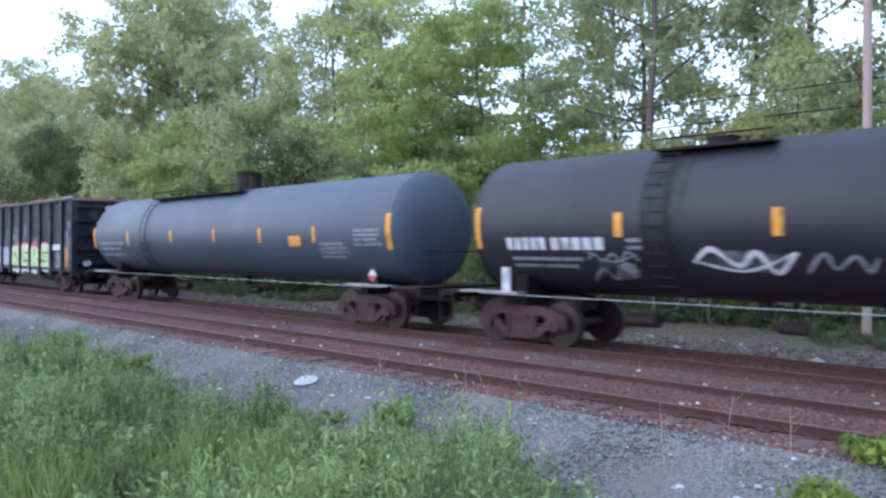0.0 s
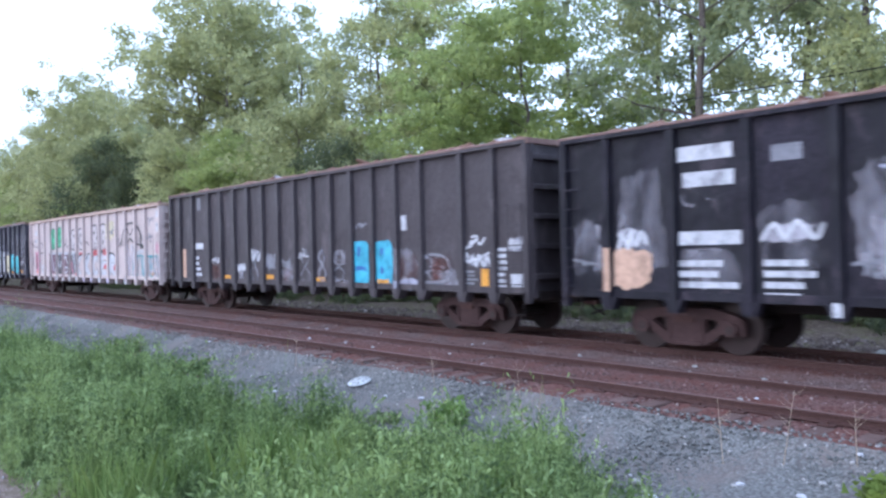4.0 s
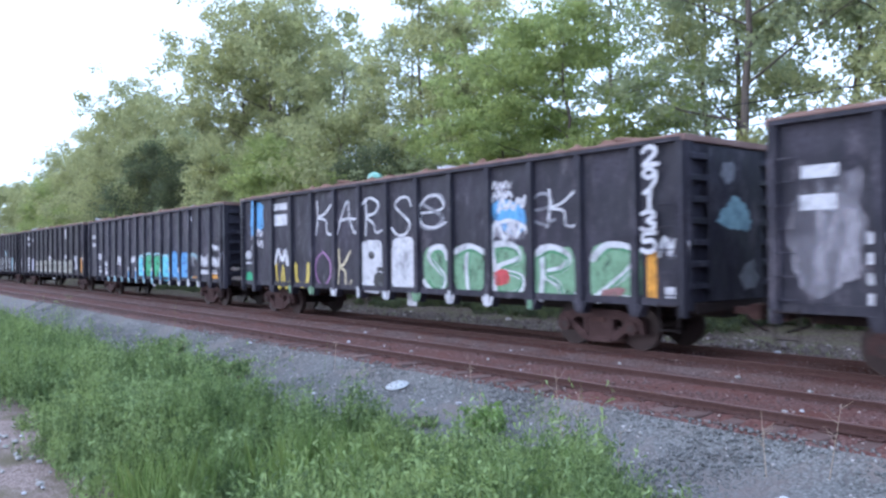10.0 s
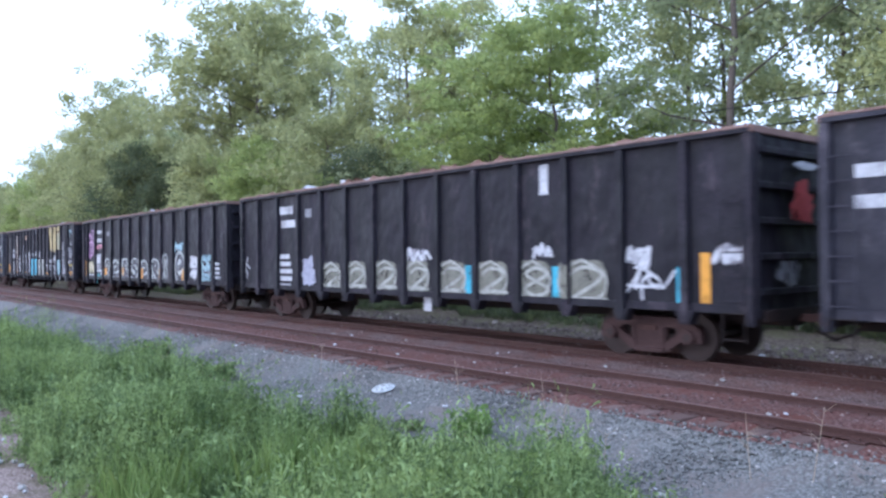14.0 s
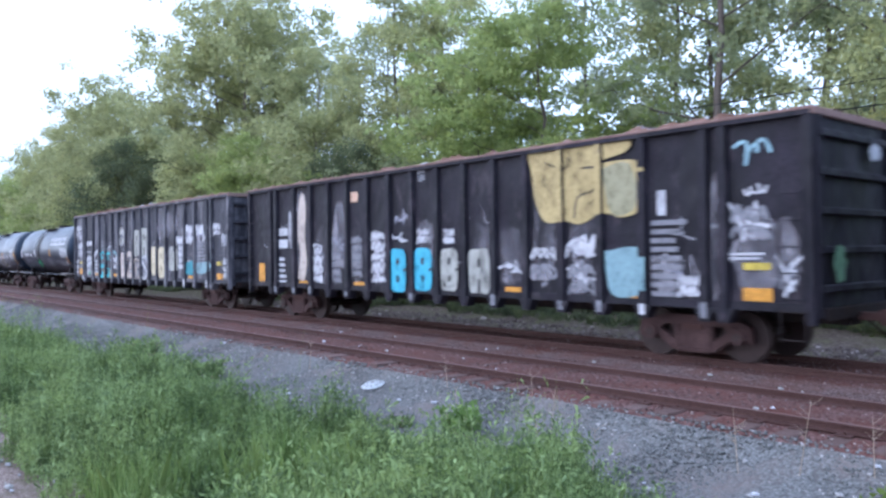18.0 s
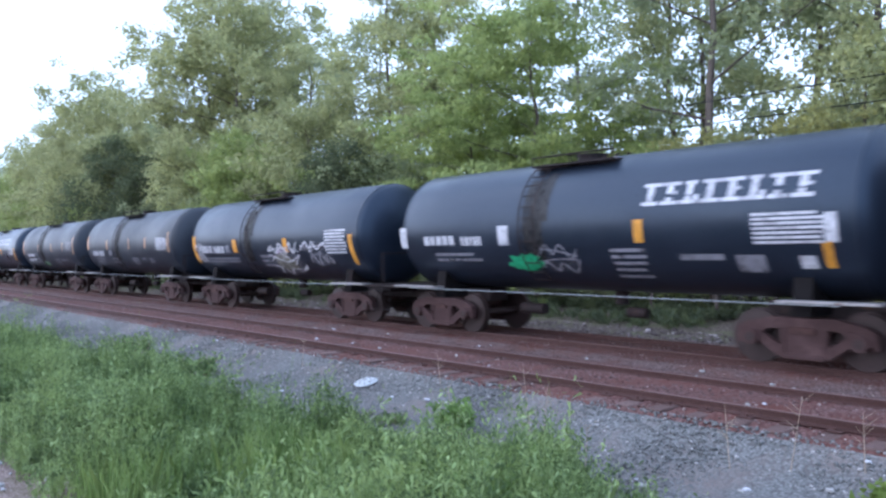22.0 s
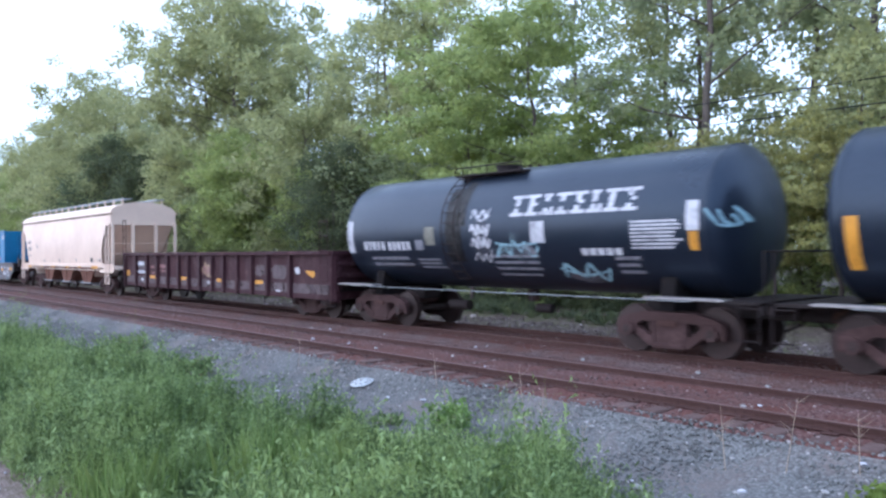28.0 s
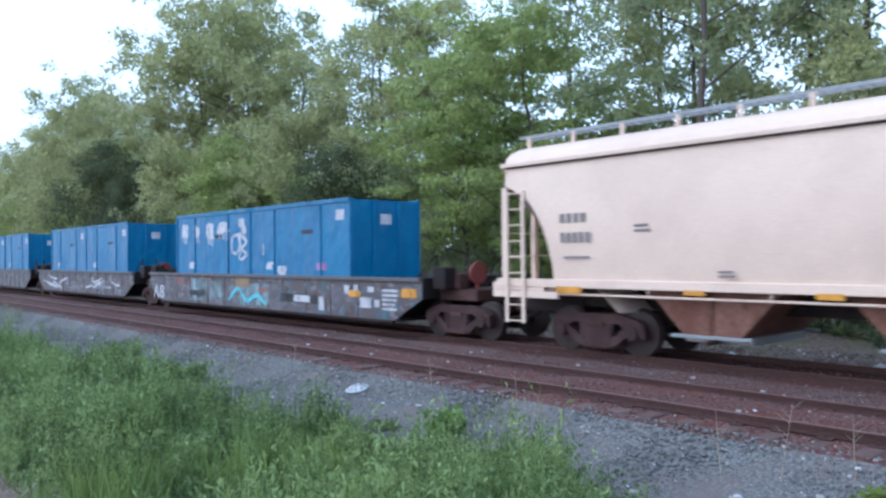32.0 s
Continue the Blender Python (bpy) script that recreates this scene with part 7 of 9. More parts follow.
scribble(car_j, -8.82, 1.32, 0.91, 0.58, "cream")
bar(car_j, -7.58, 1.39, 1.40, 0.11, "white")
bar(car_j, -6.60, 1.23, 0.42, 0.12, "white")
lines(car_j, -8.77, 1.05, 1.00, 0.26, 2, "white")
sprayed(car_j, [(-7.46, 0.99), (-7.26, 1.21), (-6.9, 1.3), (-6.48, 1.04), (-7.08, 0.99), (-7.13, 0.82), (-7.36, 0.81)], "teal")
bar(car_j, -9.48, 1.12, 0.24, 0.89, "orange")
bar(car_j, -5.51, 3.27, 0.43, 0.24, "grey")
scribble(car_j, 4.75, 1.91, 0.43, 0.30, "white")
bar(car_k, -7.93, 2.64, 0.86, 0.24, "white")
bar(car_k, -7.94, 2.24, 0.86, 0.28, "white")
lines(car_k, -7.84, 1.10, 0.82, 0.92, 5, "white")
blob(car_k, -6.6, 1.2, 0.75, 2.85, "dusk", ribs=False)
sprayed(car_k, [(-6.45, 1.3), (-6.3, 2.0), (-6.42, 2.7), (-6.35, 3.6), (-6.1, 3.95), (-5.92, 3.5), (-6.0, 2.6), (-5.9, 1.8), (-6.05, 1.25)], "peach2")
sprayed(car_k, [(-7.05, 2.6), (-6.95, 3.4), (-6.8, 3.1), (-6.85, 2.2)], "lilacgrey2")
bar(car_k, -9.05, 1.15, 0.4, 0.6, "orange")
bar(car_k, -6.35, 1.06, 0.49, 0.15, "orange")
bar(car_k, -3.29, 1.1, 0.51, 0.14, "orange")
scribble(car_k, -5.58, 1.14, 0.59, 1.20, "white")
scribble(car_k, -4.43, 1.17, 0.46, 1.32, "grey")
blob(car_k, -3.43, 3.46, 0.43, 0.35, "peach")
scribble(car_k, -3.38, 1.35, 0.48, 1.18, "grey")
scribble(car_k, -2.40, 1.21, 0.58, 1.45, "white")
scrawl(car_k, -1.43, 2.27, 0.64, 0.30, "white")
scribble(car_k, -0.37, 2.26, 0.50, 0.40, "white")
scribble(car_k, 0.68, 2.24, 0.36, 0.38, "white")
scribble(car_k, -0.29, 3.83, 0.23, 0.39, "grey")
scribble(car_k, 3.61, 1.85, 0.68, 0.26, "white")
scribble(car_k, 4.60, 1.88, 0.70, 0.45, "white")
scrawl(car_k, 2.59, 1.39, 0.79, 0.49, "white")
scrawl(car_k, 4.60, 1.09, 0.73, 0.76, "white")
scribble(car_k, 4.63, 1.14, 0.67, 0.69, "grey")
scribble(car_k, 3.55, 1.37, 0.81, 0.42, "grey")
lines(car_k, 6.65, 1.17, 0.79, 1.47, 9, "grey")
bar(car_k, 6.79, 2.66, 0.18, 0.46, "white")
scribble(car_k, 7.24, 1.17, 0.43, 0.41, "white")
scrawl(car_k, 8.22, 2.11, 0.74, 0.73, "white")
scribble(car_k, 8.28, 2.14, 0.64, 0.64, "grey")
scrawl(car_k, 8.32, 3.33, 0.66, 0.75, "aqua")
lines(car_k, 8.22, 1.84, 0.78, 0.15, 2, "white")
bar(car_k, 8.47, 1.67, 0.48, 0.12, "yellow")
bar(car_k, 8.46, 1.15, 0.52, 0.22, "orange")
scrawl(car_k, 9.06, 1.13, 0.41, 0.78, "white")
bar(car_k, 2.80, 1.14, 0.49, 0.11, "orange")
bar(car_k, 5.93, 1.12, 0.39, 0.13, "orange")
scribble(car_l, -0.43, 1.06, 0.71, 0.75, "grey")
scribble(car_l, 0.49, 1.04, 0.84, 1.02, "grey")
scribble(car_l, 9.08, 2.39, 0.41, 0.43, "white")
lines(car_l, 6.69, 1.35, 1.01, 1.29, 10, "grey")
bar(car_l, 8.51, 1.66, 0.50, 0.15, "yellow")
bar(car_l, 8.53, 1.12, 0.50, 0.25, "orange")
bar(car_l, 5.84, 1.11, 0.49, 0.14, "orange")
scribble(car_l, 9.10, 1.17, 0.38, 0.78, "white")
bar(car_l, 0.77, 2.10, 0.55, 0.21, "white")
for k in range(5):
    tank_patch(car_a, 1.45, 2.53, -4.65 + 0.207 * k, 2.00, 0.161, 0.26, "white", "stencil_mark")
for k in range(5):
    tank_patch(car_a, 1.45, 2.53, -3.52 + 0.255 * k, 2.00, 0.199, 0.25, "white", "stencil_mark")
tank_lines(car_a, 1.45, 2.53, -4.60, 1.65, 1.86, 0.27, 2, "grey")
tank_patch(car_a, 1.45, 2.53, -2.03, 2.24, 0.17, 0.45, "orange")
tank_patch(car_a, 1.45, 2.53, 0.89, 2.23, 0.16, 0.46, "orange")
tank_patch(car_a, 1.45, 2.53, -5.51, 2.02, 0.15, 0.90, "orange")
tank_lines(car_a, 1.45, 2.53, -1.80, 2.01, 0.37, 0.26, 2, "grey")
tank_scribble(car_a, 1.45, 2.53, -2.69, 1.41, 1.06, 0.60, "grey")
tank_scribble(car_a, 1.45, 2.53, -0.49, 1.64, 1.71, 0.44, "white")
tank_scribble(car_a, 1.45, 2.53, 1.40, 1.66, 1.04, 0.32, "grey")
tank_patch(car_b, 1.45, 2.53, -9.29, 1.98, 0.17, 0.86, "orange")
tank_patch(car_b, 1.45, 2.53, -6.09, 2.12, 0.17, 0.51, "orange")
tank_patch(car_b, 1.45, 2.53, -2.55, 2.23, 0.17, 0.39, "orange")
tank_patch(car_b, 1.45, 2.53, 0.47, 2.21, 0.15, 0.41, "orange")
tank_patch(car_b, 1.45, 2.53, 3.18, 2.18, 0.15, 0.43, "orange")
tank_patch(car_b, 1.45, 2.53, 5.89, 2.18, 0.15, 0.43, "orange")
tank_patch(car_b, 1.45, 2.53, 4.74, 2.08, 0.58, 0.29, "orange")
tank_lines(car_b, 1.45, 2.53, -8.74, 1.71, 2.37, 0.64, 3, "grey")
tank_lines(car_b, 1.45, 2.53, 6.17, 1.77, 1.24, 0.45, 4, "grey")
tank_patch(car_b, 1.45, 2.53, 8.95, 1.99, 0.19, 0.90, "orange")
tank_lines(car_b, 1.45, 2.53, 7.68, 2.09, 1.15, 0.47, 4, "grey")
tank_patch(car_m, 1.45, 2.53, -5.70, 2.08, 0.27, 0.52, "white")
for k in range(5):
    tank_patch(car_m, 1.45, 2.53, -4.75 + 0.231 * k, 2.14, 0.180, 0.22, "white", "stencil_mark")
for k in range(5):
    tank_patch(car_m, 1.45, 2.53, -3.39 + 0.145 * k, 2.12, 0.113, 0.21, "white", "stencil_mark")
tank_lines(car_m, 1.45, 2.53, -4.44, 1.75, 1.65, 0.25, 2, "grey")
tank_patch(car_m, 1.45, 2.53, -2.13, 2.11, 0.32, 0.44, "white")
tank_blob(car_m, 1.45, 2.53, -2.06, 1.53, 1.22, 0.48, "green")
tank_scribble(car_m, 1.45, 2.53, -1.00, 1.50, 1.04, 0.59, "grey")
tank_patch(car_m, 1.45, 2.53, 1.52, 2.11, 0.21, 0.44, "orange")
tank_lines(car_m, 1.45, 2.53, 0.89, 1.43, 0.85, 0.63, 5, "grey")
tank_marks(car_m, 1.67, 2.79, 3.27, 0.44, 8)
tank_lines(car_m, 1.45, 2.53, 3.88, 2.05, 1.36, 0.54, 7, "white")
tank_patch(car_m, 1.45, 2.53, 2.43, 1.78, 0.87, 0.12, "grey")
tank_patch(car_m, 1.45, 2.53, 3.51, 1.57, 0.52, 0.36, "grey")
tank_patch(car_m, 1.45, 2.53, 5.07, 2.06, 0.20, 0.48, "white")
tank_patch(car_m, 1.45, 2.53, 5.01, 1.65, 0.15, 0.48, "orange")
tank_patch(car_m, 1.45, 2.53, 4.61, 1.64, 0.27, 0.25, "white")
for k in range(5):
    tank_patch(car_n, 1.45, 2.53, -4.85 + 0.172 * k, 2.03, 0.135, 0.27, "white", "stencil_mark")
for k in range(5):
    tank_patch(car_n, 1.45, 2.53, -3.86 + 0.180 * k, 2.02, 0.140, 0.26, "white", "stencil_mark")
tank_patch(car_n, 1.45, 2.53, -2.84, 2.02, 0.34, 0.28, "grey")
tank_lines(car_n, 1.45, 2.53, -5.03, 1.69, 3.38, 0.21, 2, "grey")
tank_patch(car_n, 1.45, 2.53, -2.23, 2.04, 0.31, 0.46, "orange")
tank_patch(car_n, 1.45, 2.53, 1.36, 2.03, 0.26, 0.45, "orange")
tank_patch(car_n, 1.45, 2.53, 5.11, 1.64, 0.20, 0.93, "orange")
tank_lines(car_n, 1.45, 2.53, 3.85, 1.97, 1.19, 0.73, 8, "white")
tank_scribble(car_n, 1.45, 2.53, 2.42, 2.00, 1.46, 0.38, "white")
tank_scribble(car_n, 1.45, 2.53, 2.86, 1.59, 1.16, 0.44, "grey")
tank_blob(car_n, 1.45, 2.53, 0.51, 1.39, 1.35, 0.81, "bone")
tank_scribble(car_n, 1.45, 2.53, 0.32, 1.31, 1.92, 1.01, "white")
tank_blob(car_n, 1.45, 2.53, 0.73, 1.50, 0.76, 0.69, "mauve")
tank_scribble(car_n, 1.45, 2.53, 1.00, 1.86, 0.42, 0.29, "white")
tank_lines(car_n, 1.45, 2.53, -0.36, 1.57, 0.80, 0.43, 3, "grey")
tank_patch(car_n, 1.45, 2.53, -5.62, 1.68, 0.28, 1.05, "orange")
tank_scribble(car_n, 1.45, 2.53, -5.41, 1.69, 0.63, 0.72, "white")
tank_patch(car_o, 1.45, 2.53, -5.50, 2.27, 0.20, 0.71, "faded")
tank_patch(car_o, 1.45, 2.53, -2.54, 2.27, 0.14, 0.44, "faded")
tank_patch(car_o, 1.45, 2.53, 0.53, 2.26, 0.11, 0.45, "faded")
tank_patch(car_o, 1.45, 2.53, 2.53, 2.29, 0.15, 0.43, "faded")
tank_patch(car_o, 1.45, 2.53, 5.12, 2.08, 0.13, 0.86, "faded")
tank_lines(car_o, 1.45, 2.53, 3.83, 2.21, 1.27, 0.52, 7, "white")
for k in range(5):
    tank_patch(car_o, 1.45, 2.53, -4.73 + 0.173 * k, 1.97, 0.135, 0.26, "white", "stencil_mark")
for k in range(5):
    tank_patch(car_o, 1.45, 2.53, -3.75 + 0.146 * k, 1.96, 0.114, 0.26, "white", "stencil_mark")
tank_lines(car_o, 1.45, 2.53, -4.50, 1.66, 1.35, 0.26, 2, "grey")
tank_patch(car_o, 1.45, 2.53, -2.31, 1.99, 0.35, 0.24, "grey")
tank_lines(car_o, 1.45, 2.53, -2.19, 1.64, 1.04, 0.28, 2, "grey")
tank_lines(car_o, 1.45, 2.53, 0.57, 1.58, 0.87, 0.34, 3, "grey")
tank_patch(car_o, 1.45, 2.53, 1.80, 1.79, 0.49, 0.08, "grey")
tank_lines(car_o, 1.45, 2.53, 2.68, 1.66, 0.58, 0.23, 2, "grey")
tank_patch(car_p, 1.45, 2.53, -5.47, 2.09, 0.17, 0.86, "faded")
tank_patch(car_p, 1.45, 2.53, -1.90, 2.29, 0.11, 0.41, "faded")
tank_patch(car_p, 1.45, 2.53, 1.03, 2.26, 0.15, 0.44, "faded")
tank_patch(car_p, 1.45, 2.53, 3.31, 2.28, 0.12, 0.44, "faded")
tank_patch(car_p, 1.45, 2.53, 5.25, 2.09, 0.15, 0.90, "faded")
tank_lines(car_p, 1.45, 2.53, 4.02, 2.25, 1.17, 0.52, 9, "grey")
tank_lines(car_p, 1.45, 2.53, -4.57, 1.71, 0.90, 0.54, 2, "white")
tank_lines(car_p, 1.45, 2.53, -3.62, 1.72, 0.80, 0.52, 2, "white")
tank_lines(car_p, 1.45, 2.53, -2.54, 1.92, 0.34, 0.30, 2, "grey")
tank_lines(car_p, 1.45, 2.53, -2.60, 1.65, 1.04, 0.29, 2, "grey")
tank_lines(car_p, 1.45, 2.53, 1.31, 1.60, 0.91, 0.30, 2, "grey")
tank_lines(car_p, 1.45, 2.53, 2.53, 1.71, 1.34, 0.16, 1, "grey")
tank_blob(car_p, 1.45, 2.53, -1.81, 1.40, 1.35, 0.40, "sage")
tank_patch(car_q, 1.45, 2.53, -5.42, 1.66, 0.20, 0.89, "orange")
for k in range(5):
    tank_patch(car_q, 1.45, 2.53, -4.34 + 0.206 * k, 2.09, 0.161, 0.22, "white", "stencil_mark")
for k in range(5):
    tank_patch(car_q, 1.45, 2.53, -3.25 + 0.198 * k, 2.10, 0.154, 0.19, "white", "stencil_mark")
tank_patch(car_q, 1.45, 2.53, -2.18, 2.11, 0.24, 0.20, "grey")
tank_lines(car_q, 1.45, 2.53, -4.36, 1.71, 1.93, 0.23, 2, "grey")
tank_lines(car_q, 1.45, 2.53, -2.22, 1.62, 1.08, 0.27, 3, "grey")
tank_patch(car_q, 1.45, 2.53, -1.85, 2.06, 0.21, 0.46, "orange")
tank_marks(car_q, 0.48, 2.80, 3.19, 0.42, 8)
tank_lines(car_q, 1.45, 2.53, 3.73, 2.09, 1.17, 0.47, 6, "white")
tank_patch(car_q, 1.45, 2.53, 4.97, 1.73, 0.27, 0.86, "orange")
tank_patch(car_q, 1.45, 2.53, 1.24, 2.11, 0.25, 0.45, "orange")
tank_patch(car_r, 1.45, 2.53, -5.54, 1.98, 0.28, 0.89, "white")
for k in range(5):
    tank_patch(car_r, 1.45, 2.53, -4.77 + 0.196 * k, 2.05, 0.153, 0.24, "white", "stencil_mark")
for k in range(5):
    tank_patch(car_r, 1.45, 2.53, -3.70 + 0.195 * k, 2.04, 0.152, 0.23, "white", "stencil_mark")
tank_patch(car_r, 1.45, 2.53, -2.55, 2.04, 0.31, 0.26, "grey")
tank_lines(car_r, 1.45, 2.53, -4.57, 1.64, 1.87, 0.31, 2, "grey")
tank_lines(car_r, 1.45, 2.53, -2.59, 1.59, 1.03, 0.28, 3, "grey")
tank_patch(car_r, 1.45, 2.53, -2.16, 2.16, 0.39, 0.45, "bone")
tank_marks(car_r, 0.78, 2.75, 3.38, 0.48, 8)
tank_scribble(car_r, 1.45, 2.53, -0.46, 1.72, 0.62, 1.27, "white")
tank_blob(car_r, 1.45, 2.53, 0.28, 1.82, 1.3, 0.42, "mist")
tank_scribble(car_r, 1.45, 2.53, 0.33, 1.85, 1.25, 0.36, "aqua")
tank_scribble(car_r, 1.45, 2.53, 0.8, 2.18, 0.35, 0.24, "mist")
for pts in ([(5.55, 2.72), (5.66, 2.55), (5.75, 2.42), (5.9, 2.44), (5.85, 2.62)], [(5.72, 2.7), (5.78, 2.5), (5.88, 2.42)], [(5.86, 2.76), (5.93, 2.6), (5.95, 2.48)]):
    tank_drawn(car_r, 1.45, 2.53, pts, "aqua", 0.06)
tank_patch(car_r, 1.45, 2.53, 1.42, 2.17, 0.39, 0.46, "white")
tank_lines(car_r, 1.45, 2.53, 0.12, 1.44, 1.47, 0.54, 4, "grey")
for k in range(5):
    tank_patch(car_r, 1.45, 2.53, 2.74 + 0.207 * k, 1.90, 0.161, 0.15, "white", "stencil_mark")
tank_lines(car_r, 1.45, 2.53, 3.53, 1.54, 0.63, 0.40, 3, "grey")
tank_lines(car_r, 1.45, 2.53, 3.98, 2.02, 1.12, 0.56, 8, "white")
tank_patch(car_r, 1.45, 2.53, 5.18, 2.34, 0.26, 0.54, "white")
tank_patch(car_r, 1.45, 2.53, 5.22, 1.99, 0.18, 0.35, "orange")
tank_scribble(car_r, 1.45, 2.53, 2.0, 1.32, 1.3, 0.42, "aqua")
for a, b in zip(car_s["ribs"], car_s["ribs"][1:]):
    bar(car_s, a + 0.08, 0.69, b - a - 0.16, 0.36, "dustgrey", name="faded_band")
for x, z, w, h in ((-7.08, 1.25, 1.1, 0.5), (3.75, 1.2, 0.8, 0.45), (4.85, 1.15, 1.1, 0.5)):
    blob(car_s, x, z, w, h, "dustgrey", ribs=False)
bar(car_s, -6.98, 1.5, 0.62, 0.17, "white")
lines(car_s, -7.1, 1.17, 1.1, 0.2, 1, "white")
bar(car_s, -6.65, 0.84, 0.25, 0.12, "white")
bar(car_s, -8.5, 1.04, 0.45, 0.24, "orange")
for x, w in ((-5.62, 0.6), (-2.38, 0.55), (0.85, 0.52), (3.79, 0.53)):
    bar(car_s, x, 0.97, w, 0.12, "orange")
bar(car_s, -5.5, 1.4, 0.42, 0.1, "pinkdull")
bar(car_s, -5.55, 1.15, 0.45, 0.1, "pinkdull")
bar(car_s, -4.5, 1.42, 0.6, 0.14, "pinkdull")
bar(car_s, -4.42, 1.26, 0.5, 0.09, "pinkdull")
sprayed(car_s, [(-0.5, 1.44), (-0.25, 1.52), (-0.13, 1.7), (0.05, 1.55), (0.25, 1.62), (0.45, 1.56), (0.38, 1.38), (0.56, 1.14), (0.2, 1.12), (-0.1, 1.2), (-0.4, 1.32)], "tan2")
scribble(car_s, -0.3, 1.2, 0.7, 0.32, "pinkdull")
bar(car_s, 0.05, 0.88, 0.22, 0.1, "white")
blob(car_s, 6.36, 1.33, 0.32, 0.24, "white", ribs=False)
sprayed(car_s, [(6.94, 1.46), (7.5, 1.44), (7.48, 1.24), (7.25, 1.3), (7.1, 1.4)], "orange")
bar(car_s, 5.17, 0.76, 0.30, 0.06, "white")
bar(car_t, 5.39, 1.30, 0.98, 0.13, "orange", -1.585)
bar(car_t, 3.17, 1.31, 0.51, 0.09, "orange", -1.585)
bar(car_t, 1.08, 1.29, 0.51, 0.10, "orange", -1.585)
bar(car_t, -1.58, 1.28, 0.42, 0.10, "orange", -1.585)
bar(car_t, -3.89, 1.28, 0.41, 0.09, "orange", -1.585)
bar(car_t, -6.81, 1.24, 0.66, 0.14, "orange", -1.585)
bar(car_t, 5.29, 1.61, 0.36, 0.21, "black", -1.585)
lines(car_t, 6.49, 1.65, 0.66, 0.12, 2, "steel", -1.615)
lines(car_t, -4.88, 2.43, 0.44, 0.19, 2, "steel", -1.615)
lines(car_t, -3.20, 1.60, 0.39, 0.15, 2, "steel", -1.615)
lines(car_t, 2.93, 1.63, 0.29, 0.16, 2, "steel", -1.615)
lines(car_t, -0.13, 1.60, 0.31, 0.18, 2, "steel", -1.615)
for x, z, w, h, key in ((-4.95, 0.42, 3.2, 0.9, "mist"), (-1.9, 0.4, 3.3, 0.85, "mist"), (-7.6, 0.5, 2.4, 0.8, "haze"), (1.2, 0.42, 3.2, 0.4, "haze"), (4.7, 0.5, 1.6, 0.7, "haze"), (-9.0, 0.8, 1.6, 0.5, "haze")):
    blob(car_u, x, z, w, h, key, y=-1.525)
for x, z, w, h, key in ((-1.1, 1.04, 1.0, 0.32, "tan2"), (0.5, 0.92, 0.66, 0.16, "pinkdull"), (-4.87, 0.66, 1.4, 0.2, "black"), (1.97, 0.66, 2.1, 0.26, "black"), (-6.2, 1.05, 0.9, 0.25, "pinkdull"), (5.7, 0.93, 0.55, 0.18, "orange"), (8.06, 0.98, 0.6, 0.22, "orange")):
    bar(car_u, x, z, w, h, key, -1.53)
for x, z, w, h in ((2.76, 0.69, 0.92, 0.2), (4.17, 0.48, 0.27, 0.4), (5.5, 1.0, 0.22, 0.24), (6.25, 0.65, 0.5, 0.28), (6.9, 0.68, 0.22, 0.2), (5.95, 1.1, 0.2, 0.16), (6.6, 1.08, 0.28, 0.14)):
    bar(car_u, x, z, w, h, "white", -1.53)
lines(car_u, 7.25, 0.62, 0.72, 0.6, 5, "white", -1.53)
for ch, x, w in (("A", -8.35, 0.5), ("8", -7.75, 0.45)):
    hand(car_u, ch, x, 0.5, w, 0.45, "white", 0.1, -1.53)
drawn(car_u, [(-6.1, 0.55), (-5.9, 1.1), (-5.6, 0.6), (-5.3, 1.05)], "milk", 0.12, -1.53)
drawn(car_u, [(-1.6, 0.6), (-0.9, 1.0), (-0.3, 0.6), (0.4, 0.8), (1.0, 0.55)], "aqua2", 0.12, -1.53)
scrawl(car_v, -6.51, 0.47, 4.52, 0.75, "white", 0, 4, 0.09, -1.52)
scrawl(car_v, -2.00, 0.47, 2.83, 0.55, "grey", 0, 4, 0.09, -1.52)
scrawl(car_v, 1.01, 0.47, 4.91, 0.88, "white", 0, 4, 0.09, -1.52)
scrawl(car_v, 1.71, 0.47, 3.62, 0.70, "grey", 0, 4, 0.09, -1.52)
bar(car_t, -6.67, 2.66, 0.13, 0.19, "steel", -1.615)
bar(car_t, -6.49, 2.66, 0.13, 0.19, "steel", -1.615)
bar(car_t, -6.31, 2.66, 0.13, 0.19, "steel", -1.615)
bar(car_t, -6.13, 2.66, 0.13, 0.19, "steel", -1.615)
bar(car_t, -6.65, 2.26, 0.11, 0.21, "steel", -1.615)
bar(car_t, -6.49, 2.26, 0.11, 0.21, "steel", -1.615)
bar(car_t, -6.33, 2.26, 0.11, 0.21, "steel", -1.615)
bar(car_t, -6.17, 2.26, 0.11, 0.21, "steel", -1.615)
bar(car_t, -6.01, 2.26, 0.11, 0.21, "steel", -1.615)
lines(car_t, -6.56, 1.94, 0.79, 0.09, 1, "steel", -1.615)
blob(car_e, -9.18, 1.02, 1.13, 1.45, "pink")
blob(car_e, -9.07, 1.27, 0.92, 1.01, "maroon", y=-1.499)
scrawl(car_e, -9.01, 1.34, 0.81, 0.87, "pink")
bar(car_e, -9.09, 3.33, 0.80, 0.25, "white")
bar(car_e, -9.15, 2.88, 0.81, 0.25, "white")
scrawl(car_e, -9.02, 2.56, 0.71, 0.24, "black")
blob(car_e, -8.99, 2.57, 0.66, 0.20, "grey")
scrawl(car_e, -9.80, 2.73, 0.51, 0.44, "black")
scrawl(car_e, -9.76, 2.54, 0.45, 0.39, "black")
